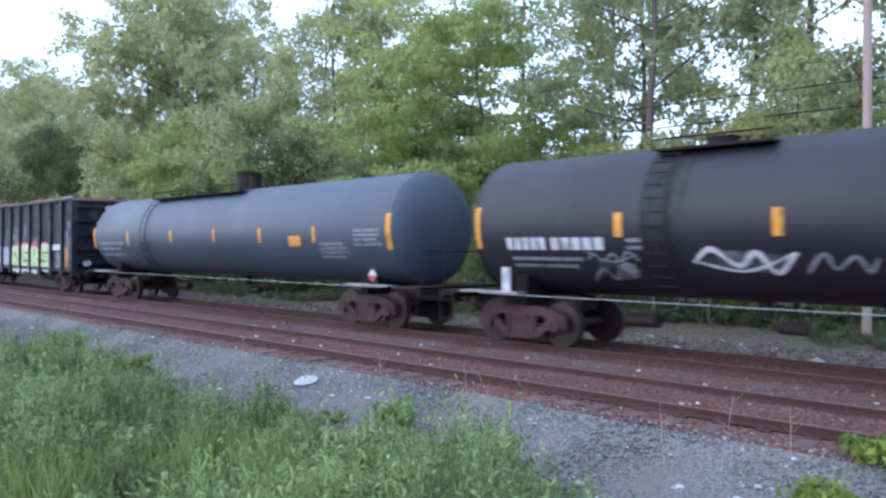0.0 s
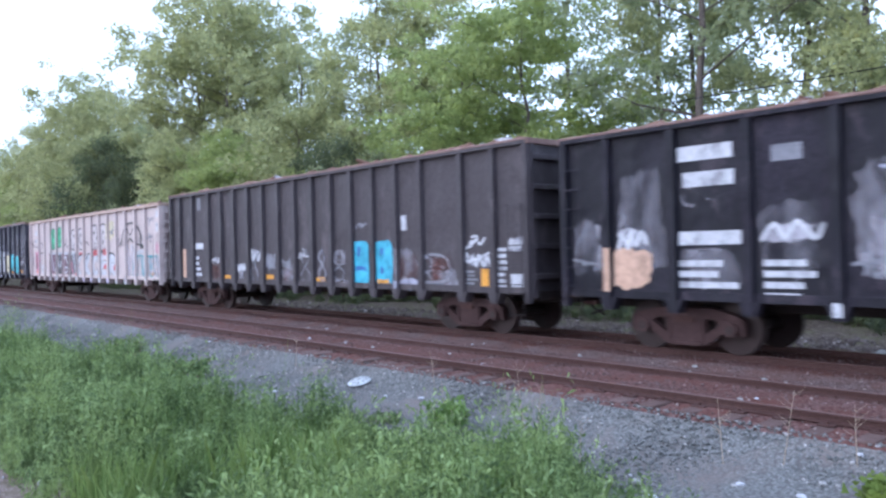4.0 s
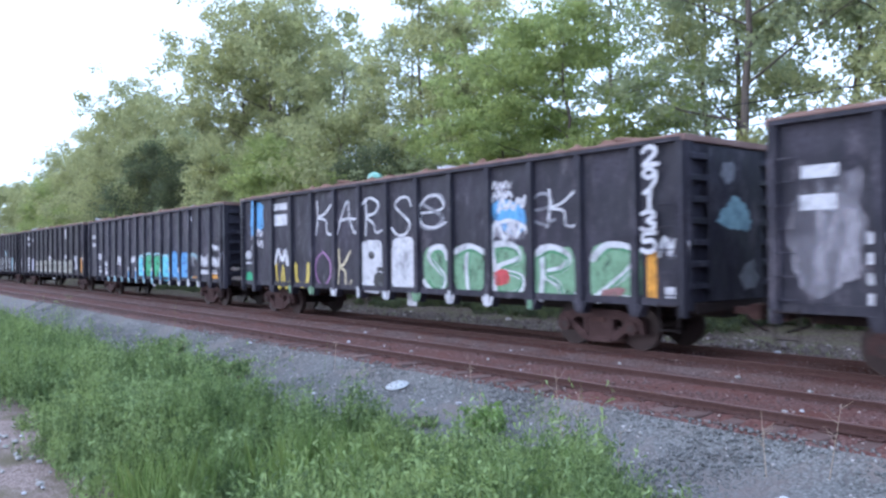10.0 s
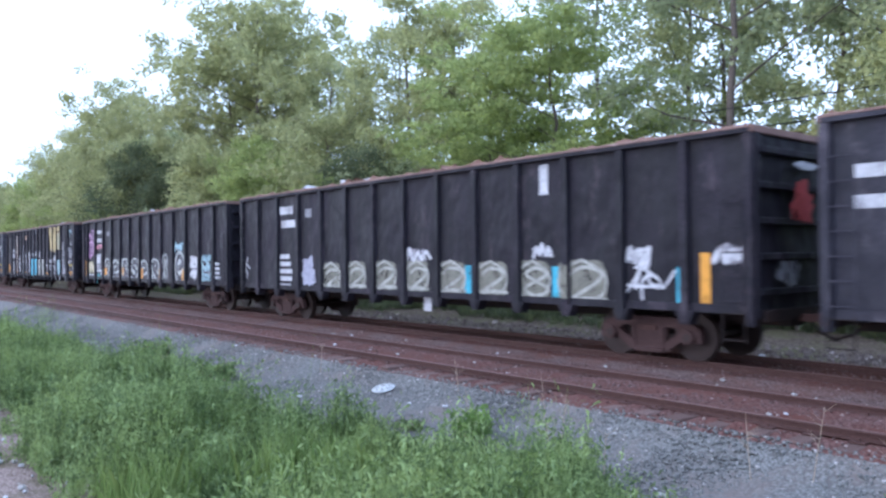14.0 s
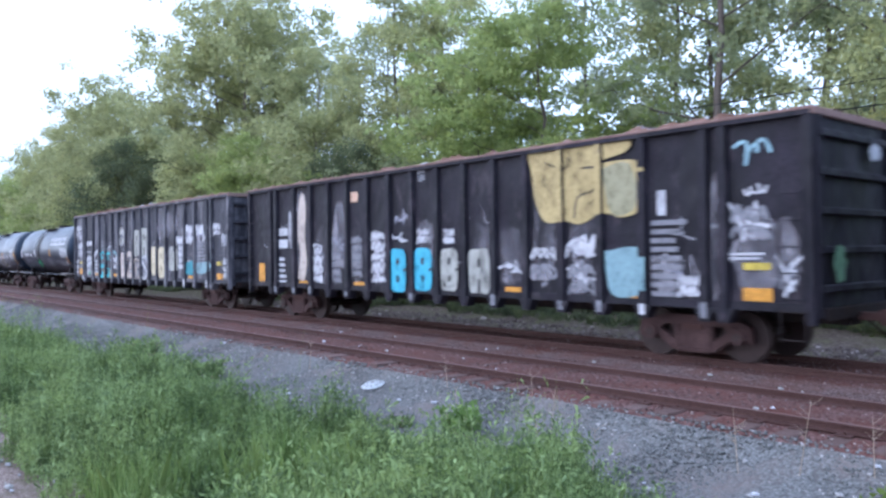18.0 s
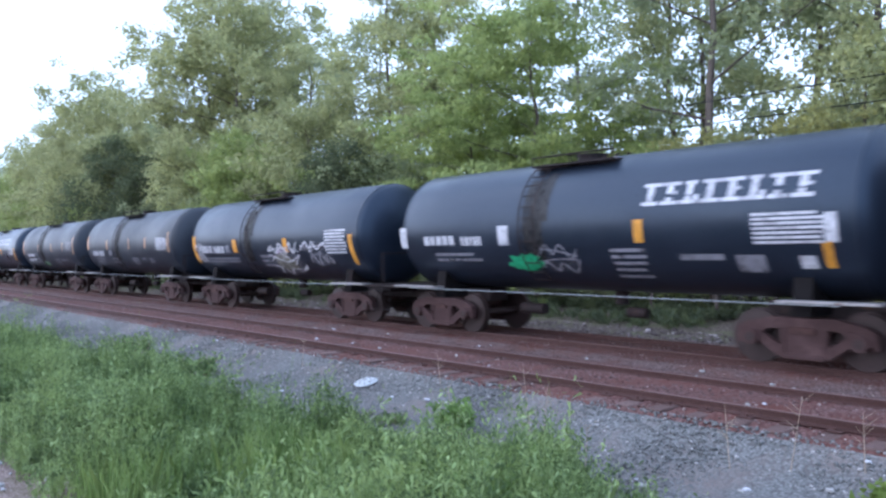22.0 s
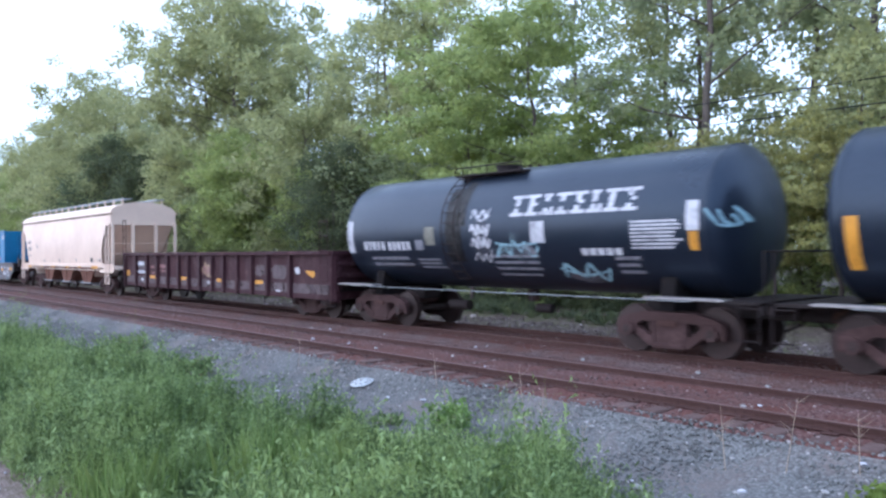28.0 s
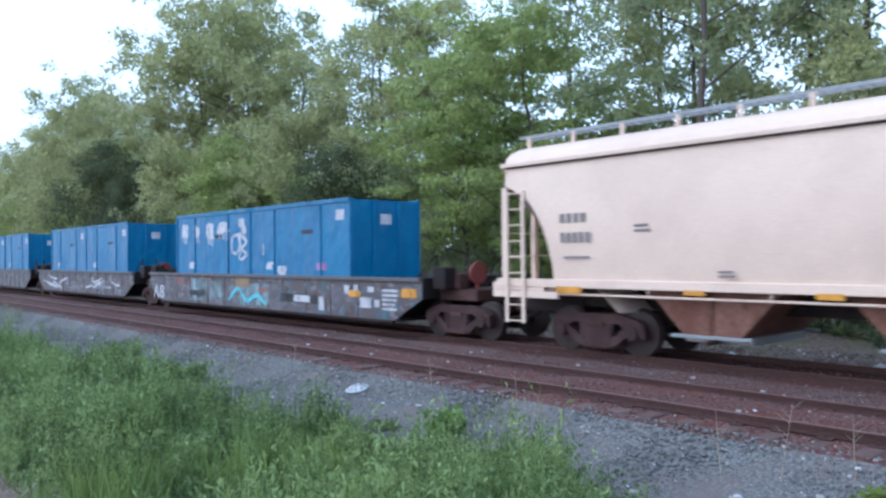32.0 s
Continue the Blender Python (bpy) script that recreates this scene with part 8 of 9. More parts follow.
scrawl(car_e, -7.98, 2.73, 0.63, 0.23, "black")
scrawl(car_e, -7.77, 2.49, 0.62, 0.22, "black")
scrawl(car_e, -8.00, 2.18, 0.86, 0.19, "black")
scribble(car_e, -7.83, 1.08, 0.67, 0.61, "white")
bar(car_e, -8.89, 1.03, 0.46, 0.25, "orange")
scrawl(car_e, -9.68, 1.37, 0.26, 0.97, "grey")

# ---- letters and pieces, car by car ----
# gondola with lime letters on red
block(car_c, "I", -1.58, 1.07, 1.05, 1.15, "lilacgrey")
block(car_c, "I", -0.01, 1.10, 0.87, 0.97, "lilacgrey")
block(car_c, "A", 1.18, 0.95, 1.46, 1.10, "lime", "black", "white")
block(car_c, "E", 2.70, 0.98, 1.27, 1.16, "lime", "black", "white")
block(car_c, "K", 4.10, 1.02, 1.15, 0.95, "lime", "black", "white")
block(car_c, "S", 5.53, 1.06, 1.17, 1.07, "lime", "black", "white")
# brown gondola
for x, w, z, h in ((4.85, 1.3, 1.05, 0.9), (6.1, 1.0, 1.1, 0.8), (-6.2, 1.2, 1.05, 0.6), (-1.4, 1.0, 1.1, 0.5)):
    blob(car_d, x, z, w, h, "rusty", ribs=False)
block(car_d, "9", 2.83, 1.08, 0.85, 1.2, "cyan", "blue2")
block(car_d, "8", 3.86, 1.05, 0.86, 1.2, "cyan", "blue2")
bar(car_d, 4.05, 1.13, 0.5, 0.11, "orange")
hand(car_d, "8", 0.17, 1.07, 0.55, 1.00, "dusk", 0.09)
hand(car_d, "8", 0.17, 1.07, 0.55, 1.00, "grey", 0.03)
hand(car_d, "8", 1.16, 1.16, 0.42, 0.90, "dusk", 0.09)
hand(car_d, "8", 1.16, 1.16, 0.42, 0.90, "grey", 0.03)
block(car_d, "O", 2.0, 1.62, 0.55, 0.42, "dusk", "brownish")
hand(car_d, "O", 2.0, 1.62, 0.55, 0.42, "grey", 0.035)
hand(car_d, "O", 1.98, 1.2, 0.52, 0.36, "grey", 0.035)
for x, z, w, h in ((1.95, 1.05, 0.75, 0.2), (4.8, 1.3, 0.9, 0.75), (5.0, 1.03, 0.75, 0.3), (6.4, 1.05, 0.9, 0.5), (-3.9, 1.05, 0.8, 0.45), (-0.9, 1.05, 0.8, 0.6)):
    blob(car_d, x, z, w, h, "dusk")
hand(car_d, "8", -3.01, 1.08, 0.52, 1.02, "dusk", 0.09)
hand(car_d, "8", -3.01, 1.08, 0.52, 1.02, "grey", 0.03)
drawn(car_d, [(6.02, 1.83), (6.39, 1.88), (6.88, 1.73), (6.82, 1.26), (6.06, 1.20)], "grey", 0.07)
sprayed(car_d, [(4.88, 1.21), (5.52, 1.29), (5.74, 1.19), (5.56, 0.99), (4.93, 1.02)], "lilacgrey")
# pale gondola
block(car_e, "A", -5.75, 2.50, 0.85, 1.08, "green", "black", "black", 0.05)
block(car_e, "B", -4.54, 2.59, 0.86, 1.04, "green", "black", "black", 0.05)
hollow(car_e, "R", -2.10, 2.44, 0.88, 0.97, "black", None)
hollow(car_e, "B", -0.90, 2.43, 0.84, 0.99, "black", None)
hollow(car_e, "R", 1.19, 2.39, 0.79, 1.13, "black", None)
hollow(car_e, "B", 2.45, 2.35, 0.83, 1.18, "black", None)
sprayed(car_e, [(-6.06, 2.29), (-4.85, 2.25), (-4.95, 1.06), (-6.18, 1.05)], "maroon")
sprayed(car_e, [(-4.80, 2.25), (-3.70, 2.24), (-3.76, 1.07), (-4.60, 1.12)], "black")
sprayed(car_e, [(-3.70, 2.24), (-2.62, 2.22), (-2.48, 1.03), (-3.73, 1.04)], "maroon")
sprayed(car_e, [(-2.90, 2.23), (-1.11, 2.23), (-1.13, 1.12), (-2.42, 1.03), (-2.63, 1.63)], "black")
drawn(car_e, [(-6.06, 2.29), (-4.78, 2.25), (-3.57, 2.24), (-2.28, 2.24), (-1.11, 2.26)], "white", 0.13)
drawn(car_e, [(-5.67, 2.22), (-5.53, 1.63), (-5.32, 1.28), (-5.09, 1.51), (-4.92, 2.20)], "white", 0.12)
drawn(car_e, [(-4.57, 2.07), (-4.51, 1.68), (-4.18, 1.52), (-3.97, 1.79)], "white", 0.12)
drawn(car_e, [(-3.58, 1.95), (-3.15, 2.04), (-2.92, 1.78), (-2.63, 1.73)], "white", 0.14)
drawn(car_e, [(-3.53, 1.31), (-3.10, 1.52), (-2.75, 1.37), (-3.23, 1.21), (-3.47, 1.31)], "white", 0.09)
drawn(car_e, [(-1.86, 2.21), (-1.66, 1.73), (-1.26, 1.16)], "white", 0.2)
drawn(car_e, [(-2.13, 1.78), (-1.98, 1.34), (-1.83, 1.10)], "pink", 0.12)
sprayed(car_e, [(-0.83, 2.25), (-0.29, 2.26), (-0.38, 2.03), (-0.74, 2.04)], "red")
sprayed(car_e, [(-1.32, 1.26), (-0.71, 1.18), (-0.76, 1.04), (-1.33, 1.07)], "red")
letter(car_e, "K", -1.64, 1.01, 1.42, 1.07, "white", "black", ribs=False)
letter(car_e, "K", -0.14, 1.04, 1.30, 1.08, "white", "black", ribs=False)
letter(car_e, "C", 1.25, 1.07, 0.81, 1.06, "white", "black", ribs=False)
letter(car_e, "E", 2.26, 1.06, 1.04, 1.16, "white", "black", ribs=False)
letter(car_e, "R", 3.50, 1.00, 1.40, 1.11, "white", "black", ribs=False)
sprayed(car_e, [(1.38, 2.32), (1.96, 2.35), (1.87, 2.10), (1.44, 2.08)], "red")
sprayed(car_e, [(2.82, 2.35), (3.33, 2.36), (3.21, 2.08), (2.83, 2.11)], "red")
sprayed(car_e, [(4.24, 1.59), (4.75, 1.66), (4.66, 1.42), (4.29, 1.39)], "red")
sprayed(car_e, [(2.93, 1.62), (3.31, 1.69), (3.26, 1.49), (2.92, 1.45)], "red")
drawn(car_e, [(5.36, 2.51), (5.46, 2.91), (5.81, 3.32), (6.31, 3.45), (6.86, 3.45)], "black", 0.1)
drawn(car_e, [(7.05, 3.32), (7.43, 3.21), (7.70, 2.93), (7.79, 2.70)], "black", 0.13)
drawn(car_e, [(5.95, 3.37), (6.44, 2.93), (6.90, 3.33)], "black", 0.07)
drawn(car_e, [(5.63, 2.52), (6.07, 2.59), (6.43, 2.77), (6.90, 2.57), (7.47, 2.50), (8.01, 2.37)], "black", 0.1)
drawn(car_e, [(7.55, 2.78), (7.72, 2.51), (8.02, 2.42), (7.66, 2.36)], "black", 0.1)
sprayed(car_e, [(5.70, 2.38), (6.36, 2.52), (7.16, 2.43), (7.27, 2.11), (7.25, 1.14), (5.81, 1.05)], "milk")
sprayed(car_e, [(7.27, 2.00), (8.68, 1.99), (8.66, 1.10), (7.25, 1.12)], "mist")
sprayed(car_e, [(8.68, 1.97), (9.90, 1.90), (9.86, 1.10), (8.66, 1.08)], "milk")
hand(car_e, "U", 5.75, 1.11, 0.64, 0.91, "lilacgrey", 0.06)
hand(car_e, "A", 6.60, 1.14, 0.66, 0.87, "teal", 0.06)
hand(car_e, "C", 7.81, 1.17, 0.52, 0.74, "teal", 0.06)
hand(car_e, "B", 8.61, 1.14, 0.58, 0.78, "teal", 0.06)
hand(car_e, "S", 9.30, 1.16, 0.54, 0.75, "teal", 0.06)
drawn(car_e, [(6.88, 2.01), (7.65, 2.03), (8.57, 1.99), (9.85, 2.00)], "teal", 0.07)
drawn(car_e, [(7.28, 2.16), (7.89, 2.21), (8.35, 2.13)], "white", 0.14)
# gondola with grey bubble letters
sprayed(car_f, [(-5.76, 2.54), (-5.04, 2.59), (-3.34, 2.61), (-2.56, 2.62), (-2.56, 1.96), (-5.81, 1.83)], "pink")
block(car_f, "O", -5.85, 1.14, 1.29, 0.77, "lilac")
block(car_f, "I", -4.47, 1.12, 1.05, 0.78, "lilac")
block(car_f, "G", -3.32, 1.16, 0.75, 0.80, "lilac")
block(car_f, "E", -2.21, 1.14, 0.71, 1.08, "cream")
block(car_f, "B", -1.07, 1.14, 0.94, 1.30, "lilacgrey2")
block(car_f, "O", 0.18, 1.13, 0.85, 1.26, "lilacgrey2")
block(car_f, "R", 1.38, 1.09, 0.90, 1.28, "lilacgrey2")
block(car_f, "R", 2.53, 1.09, 1.09, 1.35, "lilacgrey2")
block(car_f, "P", 3.80, 1.10, 0.83, 1.41, "lilacgrey2")
block(car_f, "S", 4.85, 1.06, 1.07, 1.20, "cream")
block(car_f, "R", 6.08, 1.25, 0.90, 1.04, "turquoise")
block(car_f, "B", 7.06, 1.09, 0.87, 1.08, "turquoise")
# gondola with white script
hand(car_g, "K", -3.87, 2.70, 1.19, 1.04, "white", 0.075)
hand(car_g, "A", -2.52, 2.69, 1.13, 0.96, "white", 0.075)
hand(car_g, "R", -1.14, 2.61, 1.04, 1.04, "white", 0.075)
hand(car_g, "S", 0.40, 2.56, 0.97, 1.02, "white", 0.075)
hand(car_g, "S", 1.63, 2.71, 1.19, 0.83, "grey", 0.12)
hand(car_g, "e", 1.63, 2.71, 1.19, 0.83, "white", 0.06)
sprayed(car_g, [(4.58, 3.19), (4.95, 3.28), (5.56, 3.07), (5.69, 2.68), (5.28, 2.42), (4.65, 2.78)], "blue")
scribble(car_g, 4.59, 3.22, 0.64, 0.51, "white")
scribble(car_g, 4.80, 2.98, 0.89, 0.33, "white")
scribble(car_g, 4.57, 2.26, 1.18, 0.56, "white")
hand(car_g, "e", 5.82, 2.65, 0.75, 0.67, "grey", 0.07)
hand(car_g, "K", 6.33, 2.59, 0.93, 0.80, "white", 0.06)
hand(car_g, "2", 8.96, 3.65, 0.36, 0.36, "white", 0.09, -HW - 0.004)
hand(car_g, "9", 8.95, 3.24, 0.36, 0.36, "white", 0.09, -HW - 0.004)
hand(car_g, "1", 8.94, 2.83, 0.36, 0.36, "white", 0.09, -HW - 0.004)
hand(car_g, "3", 8.93, 2.42, 0.36, 0.36, "white", 0.09, -HW - 0.004)
hand(car_g, "5", 8.93, 2.01, 0.36, 0.36, "white", 0.09, -HW - 0.004)
block(car_g, "P", -1.18, 0.95, 1.11, 1.52, "white")
block(car_g, "I", 0.37, 1.00, 1.16, 1.49, "white")
block(car_g, "I", 1.88, 1.09, 0.99, 1.11, "sage")
hand(car_g, "S", 1.88, 1.09, 0.99, 1.11, "white", 0.15)
hand(car_g, "S", 2.10, 1.14, 0.70, 0.95, "green2", 0.06)
block(car_g, "I", 3.13, 1.09, 1.12, 1.14, "sage")
hand(car_g, "T", 3.13, 1.09, 1.12, 1.14, "white", 0.15)
hand(car_g, "T", 3.33, 1.14, 0.86, 0.99, "green2", 0.06)
block(car_g, "I", 4.48, 1.08, 1.19, 1.12, "sage")
hand(car_g, "B", 4.48, 1.08, 1.19, 1.12, "white", 0.15)
hand(car_g, "B", 4.65, 1.13, 0.96, 0.98, "green2", 0.06)
block(car_g, "I", 5.89, 1.01, 1.26, 1.11, "sage")
hand(car_g, "R", 5.89, 1.01, 1.26, 1.11, "white", 0.15)
hand(car_g, "R", 6.04, 1.05, 1.06, 0.98, "green2", 0.06)
block(car_g, "I", 7.56, 1.02, 1.31, 1.16, "sage")
hand(car_g, "2", 7.56, 1.02, 1.31, 1.16, "white", 0.15)
hand(car_g, "2", 7.69, 1.06, 1.14, 1.04, "green2", 0.06)
sprayed(car_g, [(4.59, 1.58), (5.05, 1.64), (5.12, 1.36), (4.69, 1.27)], "red")
sprayed(car_g, [(7.87, 1.26), (8.42, 1.31), (8.37, 1.15), (7.87, 1.13)], "pinkdull")
hand(car_g, "O", -3.88, 1.07, 0.97, 1.07, "mauve", 0.07)
hand(car_g, "K", -2.50, 1.10, 0.78, 1.10, "cream", 0.08)
hand(car_g, "U", -5.25, 1.03, 0.97, 0.70, "yellow", 0.16)
hand(car_g, "W", -6.67, 0.95, 1.10, 0.93, "yellow", 0.1)
scribble(car_g, -6.66, 1.74, 1.10, 0.53, "white")
# gondola with cyan, green and blue letters
block(car_h, "S", -0.73, 1.07, 0.80, 0.97, "aqua2", "blue", "aqua")
block(car_h, "A", 0.36, 1.06, 0.91, 1.07, "green", "black", "black", 0.05)
block(car_h, "A", 1.60, 1.05, 0.84, 1.05, "green", "black", "black", 0.05)
block(car_h, "E", 2.75, 1.02, 0.91, 1.07, "aqua2", "blue", "cyan")
block(car_h, "B", 4.05, 1.07, 0.60, 1.15, "blue", "blue2", "blue2", 0.05)
block(car_h, "2", 5.19, 1.03, 0.89, 1.18, "blue", "blue2", "blue2", 0.05)
drawn(car_h, [(-0.68, 2.02), (-0.32, 2.15), (0.12, 2.12)], "aqua", 0.1)
drawn(car_h, [(0.21, 2.15), (0.79, 2.23), (1.41, 2.13)], "aqua", 0.1)
drawn(car_h, [(1.41, 2.10), (2.00, 2.22), (2.63, 2.09), (3.15, 2.14), (3.64, 2.00)], "aqua", 0.1)
drawn(car_h, [(6.18, 1.07), (6.10, 1.66), (6.29, 2.06), (6.64, 2.14), (7.01, 2.00), (7.14, 1.71)], "aqua3", 0.14)
drawn(car_h, [(6.18, 1.07), (6.45, 1.17)], "aqua3", 0.1)
for r in spaced(0.25, 1.205, 7):
    if -2.5 < r < 5.5:
        bar(car_h, r - 0.075, 1.0, 0.15, 0.42, "blue", -HW)
        bar(car_h, r - 0.075, 1.36, 0.15, 0.2, "white", -HW)
# gondola with round letters
block(car_i, "I", -4.27, 1.05, 1.05, 0.83, "bone")
hand(car_i, "O", -4.27, 1.05, 1.05, 0.83, "bonewhite", 0.06)
hand(car_i, "2", -4.06, 1.16, 0.83, 0.51, "bonewhite", 0.08)
block(car_i, "I", -2.89, 1.08, 1.02, 0.83, "bone")
hand(car_i, "O", -2.89, 1.08, 1.02, 0.83, "bonewhite", 0.06)
hand(car_i, "2", -2.68, 1.19, 0.81, 0.52, "bonewhite", 0.08)
block(car_i, "I", -1.47, 1.09, 1.07, 0.84, "bone")
hand(car_i, "O", -1.47, 1.09, 1.07, 0.84, "bonewhite", 0.06)
hand(car_i, "2", -1.25, 1.19, 0.85, 0.55, "bonewhite", 0.08)
block(car_i, "I", 0.02, 1.10, 0.99, 0.83, "bone")
hand(car_i, "O", 0.02, 1.10, 0.99, 0.83, "bonewhite", 0.06)
hand(car_i, "2", 0.22, 1.19, 0.79, 0.55, "bonewhite", 0.08)
block(car_i, "I", 1.31, 1.08, 1.13, 0.84, "bone")
hand(car_i, "O", 1.31, 1.08, 1.13, 0.84, "bonewhite", 0.06)
hand(car_i, "2", 1.54, 1.17, 0.90, 0.58, "bonewhite", 0.08)
block(car_i, "I", 2.78, 1.09, 1.10, 0.82, "bone")
hand(car_i, "O", 2.78, 1.09, 1.10, 0.82, "bonewhite", 0.06)
hand(car_i, "2", 3.00, 1.18, 0.87, 0.57, "bonewhite", 0.08)
block(car_i, "I", 4.17, 1.07, 1.03, 0.84, "bone")
hand(car_i, "O", 4.17, 1.07, 1.03, 0.84, "bonewhite", 0.06)
hand(car_i, "8", 4.38, 1.15, 0.82, 0.61, "bonewhite", 0.08)
block(car_i, "I", 5.43, 1.02, 1.29, 0.91, "bone")
hand(car_i, "O", 5.43, 1.02, 1.29, 0.91, "bonewhite", 0.06)
hand(car_i, "2", 5.71, 1.10, 1.02, 0.69, "bonewhite", 0.08)
# gondola with white outlined letters
hollow(car_j, "S", -6.01, 0.99, 1.02, 1.13, "bonewhite2", "haze")
hollow(car_j, "e", -4.69, 1.02, 1.28, 1.02, "bonewhite2", "haze")
hollow(car_j, "E", -3.12, 0.98, 1.09, 1.14, "bonewhite2", "haze")
hollow(car_j, "S", -1.77, 1.01, 1.21, 1.11, "bonewhite2", "haze")
hollow(car_j, "e", -0.46, 0.97, 1.31, 1.03, "bonewhite2", "haze")
hollow(car_j, "R", 1.16, 0.99, 1.19, 1.09, "bonewhite2", "haze")
hollow(car_j, "S", 2.54, 0.99, 0.81, 1.29, "bonewhite2", "haze")
hollow(car_j, "e", 4.09, 0.98, 1.18, 1.39, "bonewhite2", "haze")
scribble(car_j, 4.17, 2.33, 0.83, 0.43, "aqua")
bar(car_j, -5.82, 1.25, 0.35, 0.36, "orange")
bar(car_j, -2.92, 1.25, 0.21, 0.39, "orange")
bar(car_j, -0.10, 1.15, 0.22, 0.46, "orange")
bar(car_j, 2.22, 1.13, 0.17, 0.46, "orange")
bar(car_j, 4.97, 1.15, 0.26, 0.43, "orange")
# gondola with an ochre patch
block(car_k, "B", -1.55, 1.02, 0.71, 1.13, "cyan")
block(car_k, "B", -0.50, 1.06, 0.71, 1.09, "cyan")
block(car_k, "B", 0.57, 1.09, 0.63, 1.04, "bonewhite")
block(car_k, "A", 1.59, 1.04, 0.71, 1.08, "bonewhite")
sprayed(car_k, [(3.43, 4.25), (4.25, 4.28), (5.15, 4.24), (6.18, 4.14), (6.09, 3.91), (5.46, 3.77), (6.37, 3.72), (6.46, 3.34), (6.38, 2.79), (6.02, 2.66), (5.55, 2.76), (4.98, 2.58), (4.61, 2.64), (4.03, 2.65), (3.75, 3.13), (3.63, 3.80)], "ochre")
sprayed(car_k, [(5.50, 3.64), (6.21, 3.68), (6.33, 2.86), (5.76, 2.75)], "bone2")
drawn(car_k, [(4.83, 2.71), (4.91, 3.11), (5.35, 3.25), (5.50, 3.64), (5.00, 3.70)], "black", 0.04)
drawn(car_k, [(4.08, 3.88), (4.55, 3.72), (4.70, 3.88)], "black", 0.04)
sprayed(car_k, [(5.58, 2.01), (6.34, 2.08), (6.49, 1.74), (6.45, 1.23), (5.73, 1.18)], "aqua3")
# worn gondola
scribble(car_l, -9.59, 3.00, 1.20, 0.78, "white")
scribble(car_l, -9.18, 2.09, 0.82, 0.76, "white")
scribble(car_l, -9.57, 1.13, 0.30, 0.81, "white")
blob(car_l, -9.55, 2.47, 0.33, 0.39, "dusk")
lines(car_l, -9.07, 1.46, 0.75, 0.58, 3, "grey")
bar(car_l, -8.98, 1.70, 0.46, 0.11, "yellow")
bar(car_l, -8.99, 1.14, 0.49, 0.30, "orange")
bar(car_l, -7.79, 2.65, 1.04, 0.23, "white")
lines(car_l, -7.78, 2.25, 0.87, 0.21, 1, "grey")
scribble(car_l, -7.91, 1.44, 0.99, 0.69, "white")
lines(car_l, -7.77, 1.11, 1.09, 0.31, 3, "white")
sprayed(car_l, [(-7.37, 1.07), (-7.26, 1.34), (-7.04, 1.09)], "green")
drawn(car_l, [(-5.74, 2.33), (-6.11, 2.28), (-6.41, 2.02), (-6.51, 1.6), (-6.44, 1.22), (-6.28, 1.09)], "milk", 0.3)
drawn(car_l, [(-5.74, 2.33), (-6.11, 2.26), (-6.41, 1.99), (-6.49, 1.57), (-6.42, 1.19)], "white", 0.2)
lines(car_l, -6.26, 1.25, 0.56, 0.70, 4, "white")
bar(car_l, -6.24, 1.11, 0.50, 0.12, "orange")
drawn(car_l, [(-4.71, 2.1), (-4.84, 2.26), (-5.19, 2.25), (-5.42, 2.07), (-5.46, 1.61), (-5.44, 1.22), (-5.24, 1.06), (-4.73, 1.11)], "turquoise", 0.13)
drawn(car_l, [(-5.12, 2.1), (-5.05, 1.97), (-5.09, 1.93)], "turquoise", 0.13)
drawn(car_l, [(-5.29, 1.65), (-5.09, 1.6), (-4.79, 1.67), (-4.82, 1.56), (-5.27, 1.55)], "turquoise", 0.13)
drawn(car_l, [(-5.12, 1.07), (-5.03, 1.3), (-4.93, 1.07)], "turquoise", 0.13)
drawn(car_l, [(-3.66, 2.2), (-4.04, 2.22), (-4.36, 2.18), (-4.44, 1.87), (-4.44, 1.37), (-4.37, 1.13), (-3.67, 1.11)], "turquoise", 0.13)
drawn(car_l, [(-4.14, 2.12), (-4.08, 1.93), (-4.11, 1.9)], "turquoise", 0.13)
drawn(car_l, [(-4.12, 1.47), (-4.03, 1.26), (-3.67, 1.24), (-3.81, 1.45)], "turquoise", 0.13)
drawn(car_l, [(-3.54, 2.27), (-3.23, 2.27), (-2.91, 2.18), (-2.75, 1.86), (-2.72, 1.42), (-2.76, 1.14)], "aqua3", 0.16)
scribble(car_l, -3.47, 1.46, 0.62, 0.63, "white")
bar(car_l, -3.30, 1.10, 0.49, 0.13, "orange")
blob(car_l, -4.48, 2.32, 0.80, 0.19, "milk", ribs=False)
lines(car_l, -5.23, 2.48, 0.36, 0.22, 2, "grey")
bar(car_l, -4.63, 1.00, 0.15, 0.44, "bone2", -HW)
bar(car_l, -3.62, 0.98, 0.15, 0.42, "bone2", -HW)
block(car_l, "I", -2.22, 1.07, 0.50, 1.15, "peach2")
hand(car_l, "2", -1.40, 1.12, 0.81, 1.09, "peach2", 0.24)
block(car_l, "A", -0.35, 2.05, 0.68, 1.22, "bonewhite")
block(car_l, "A", 0.51, 2.04, 0.85, 1.26, "bonewhite")
hand(car_l, "S", 0.49, 1.06, 0.85, 0.98, "white", 0.12)
hand(car_l, "R", -0.37, 1.03, 0.68, 0.90, "peach2", 0.07)
block(car_l, "I", 1.84, 1.23, 0.55, 1.22, "cream")
block(car_l, "B", 2.66, 1.12, 0.70, 1.33, "cream")
block(car_l, "O", 3.88, 1.40, 0.94, 1.01, "bonewhite")
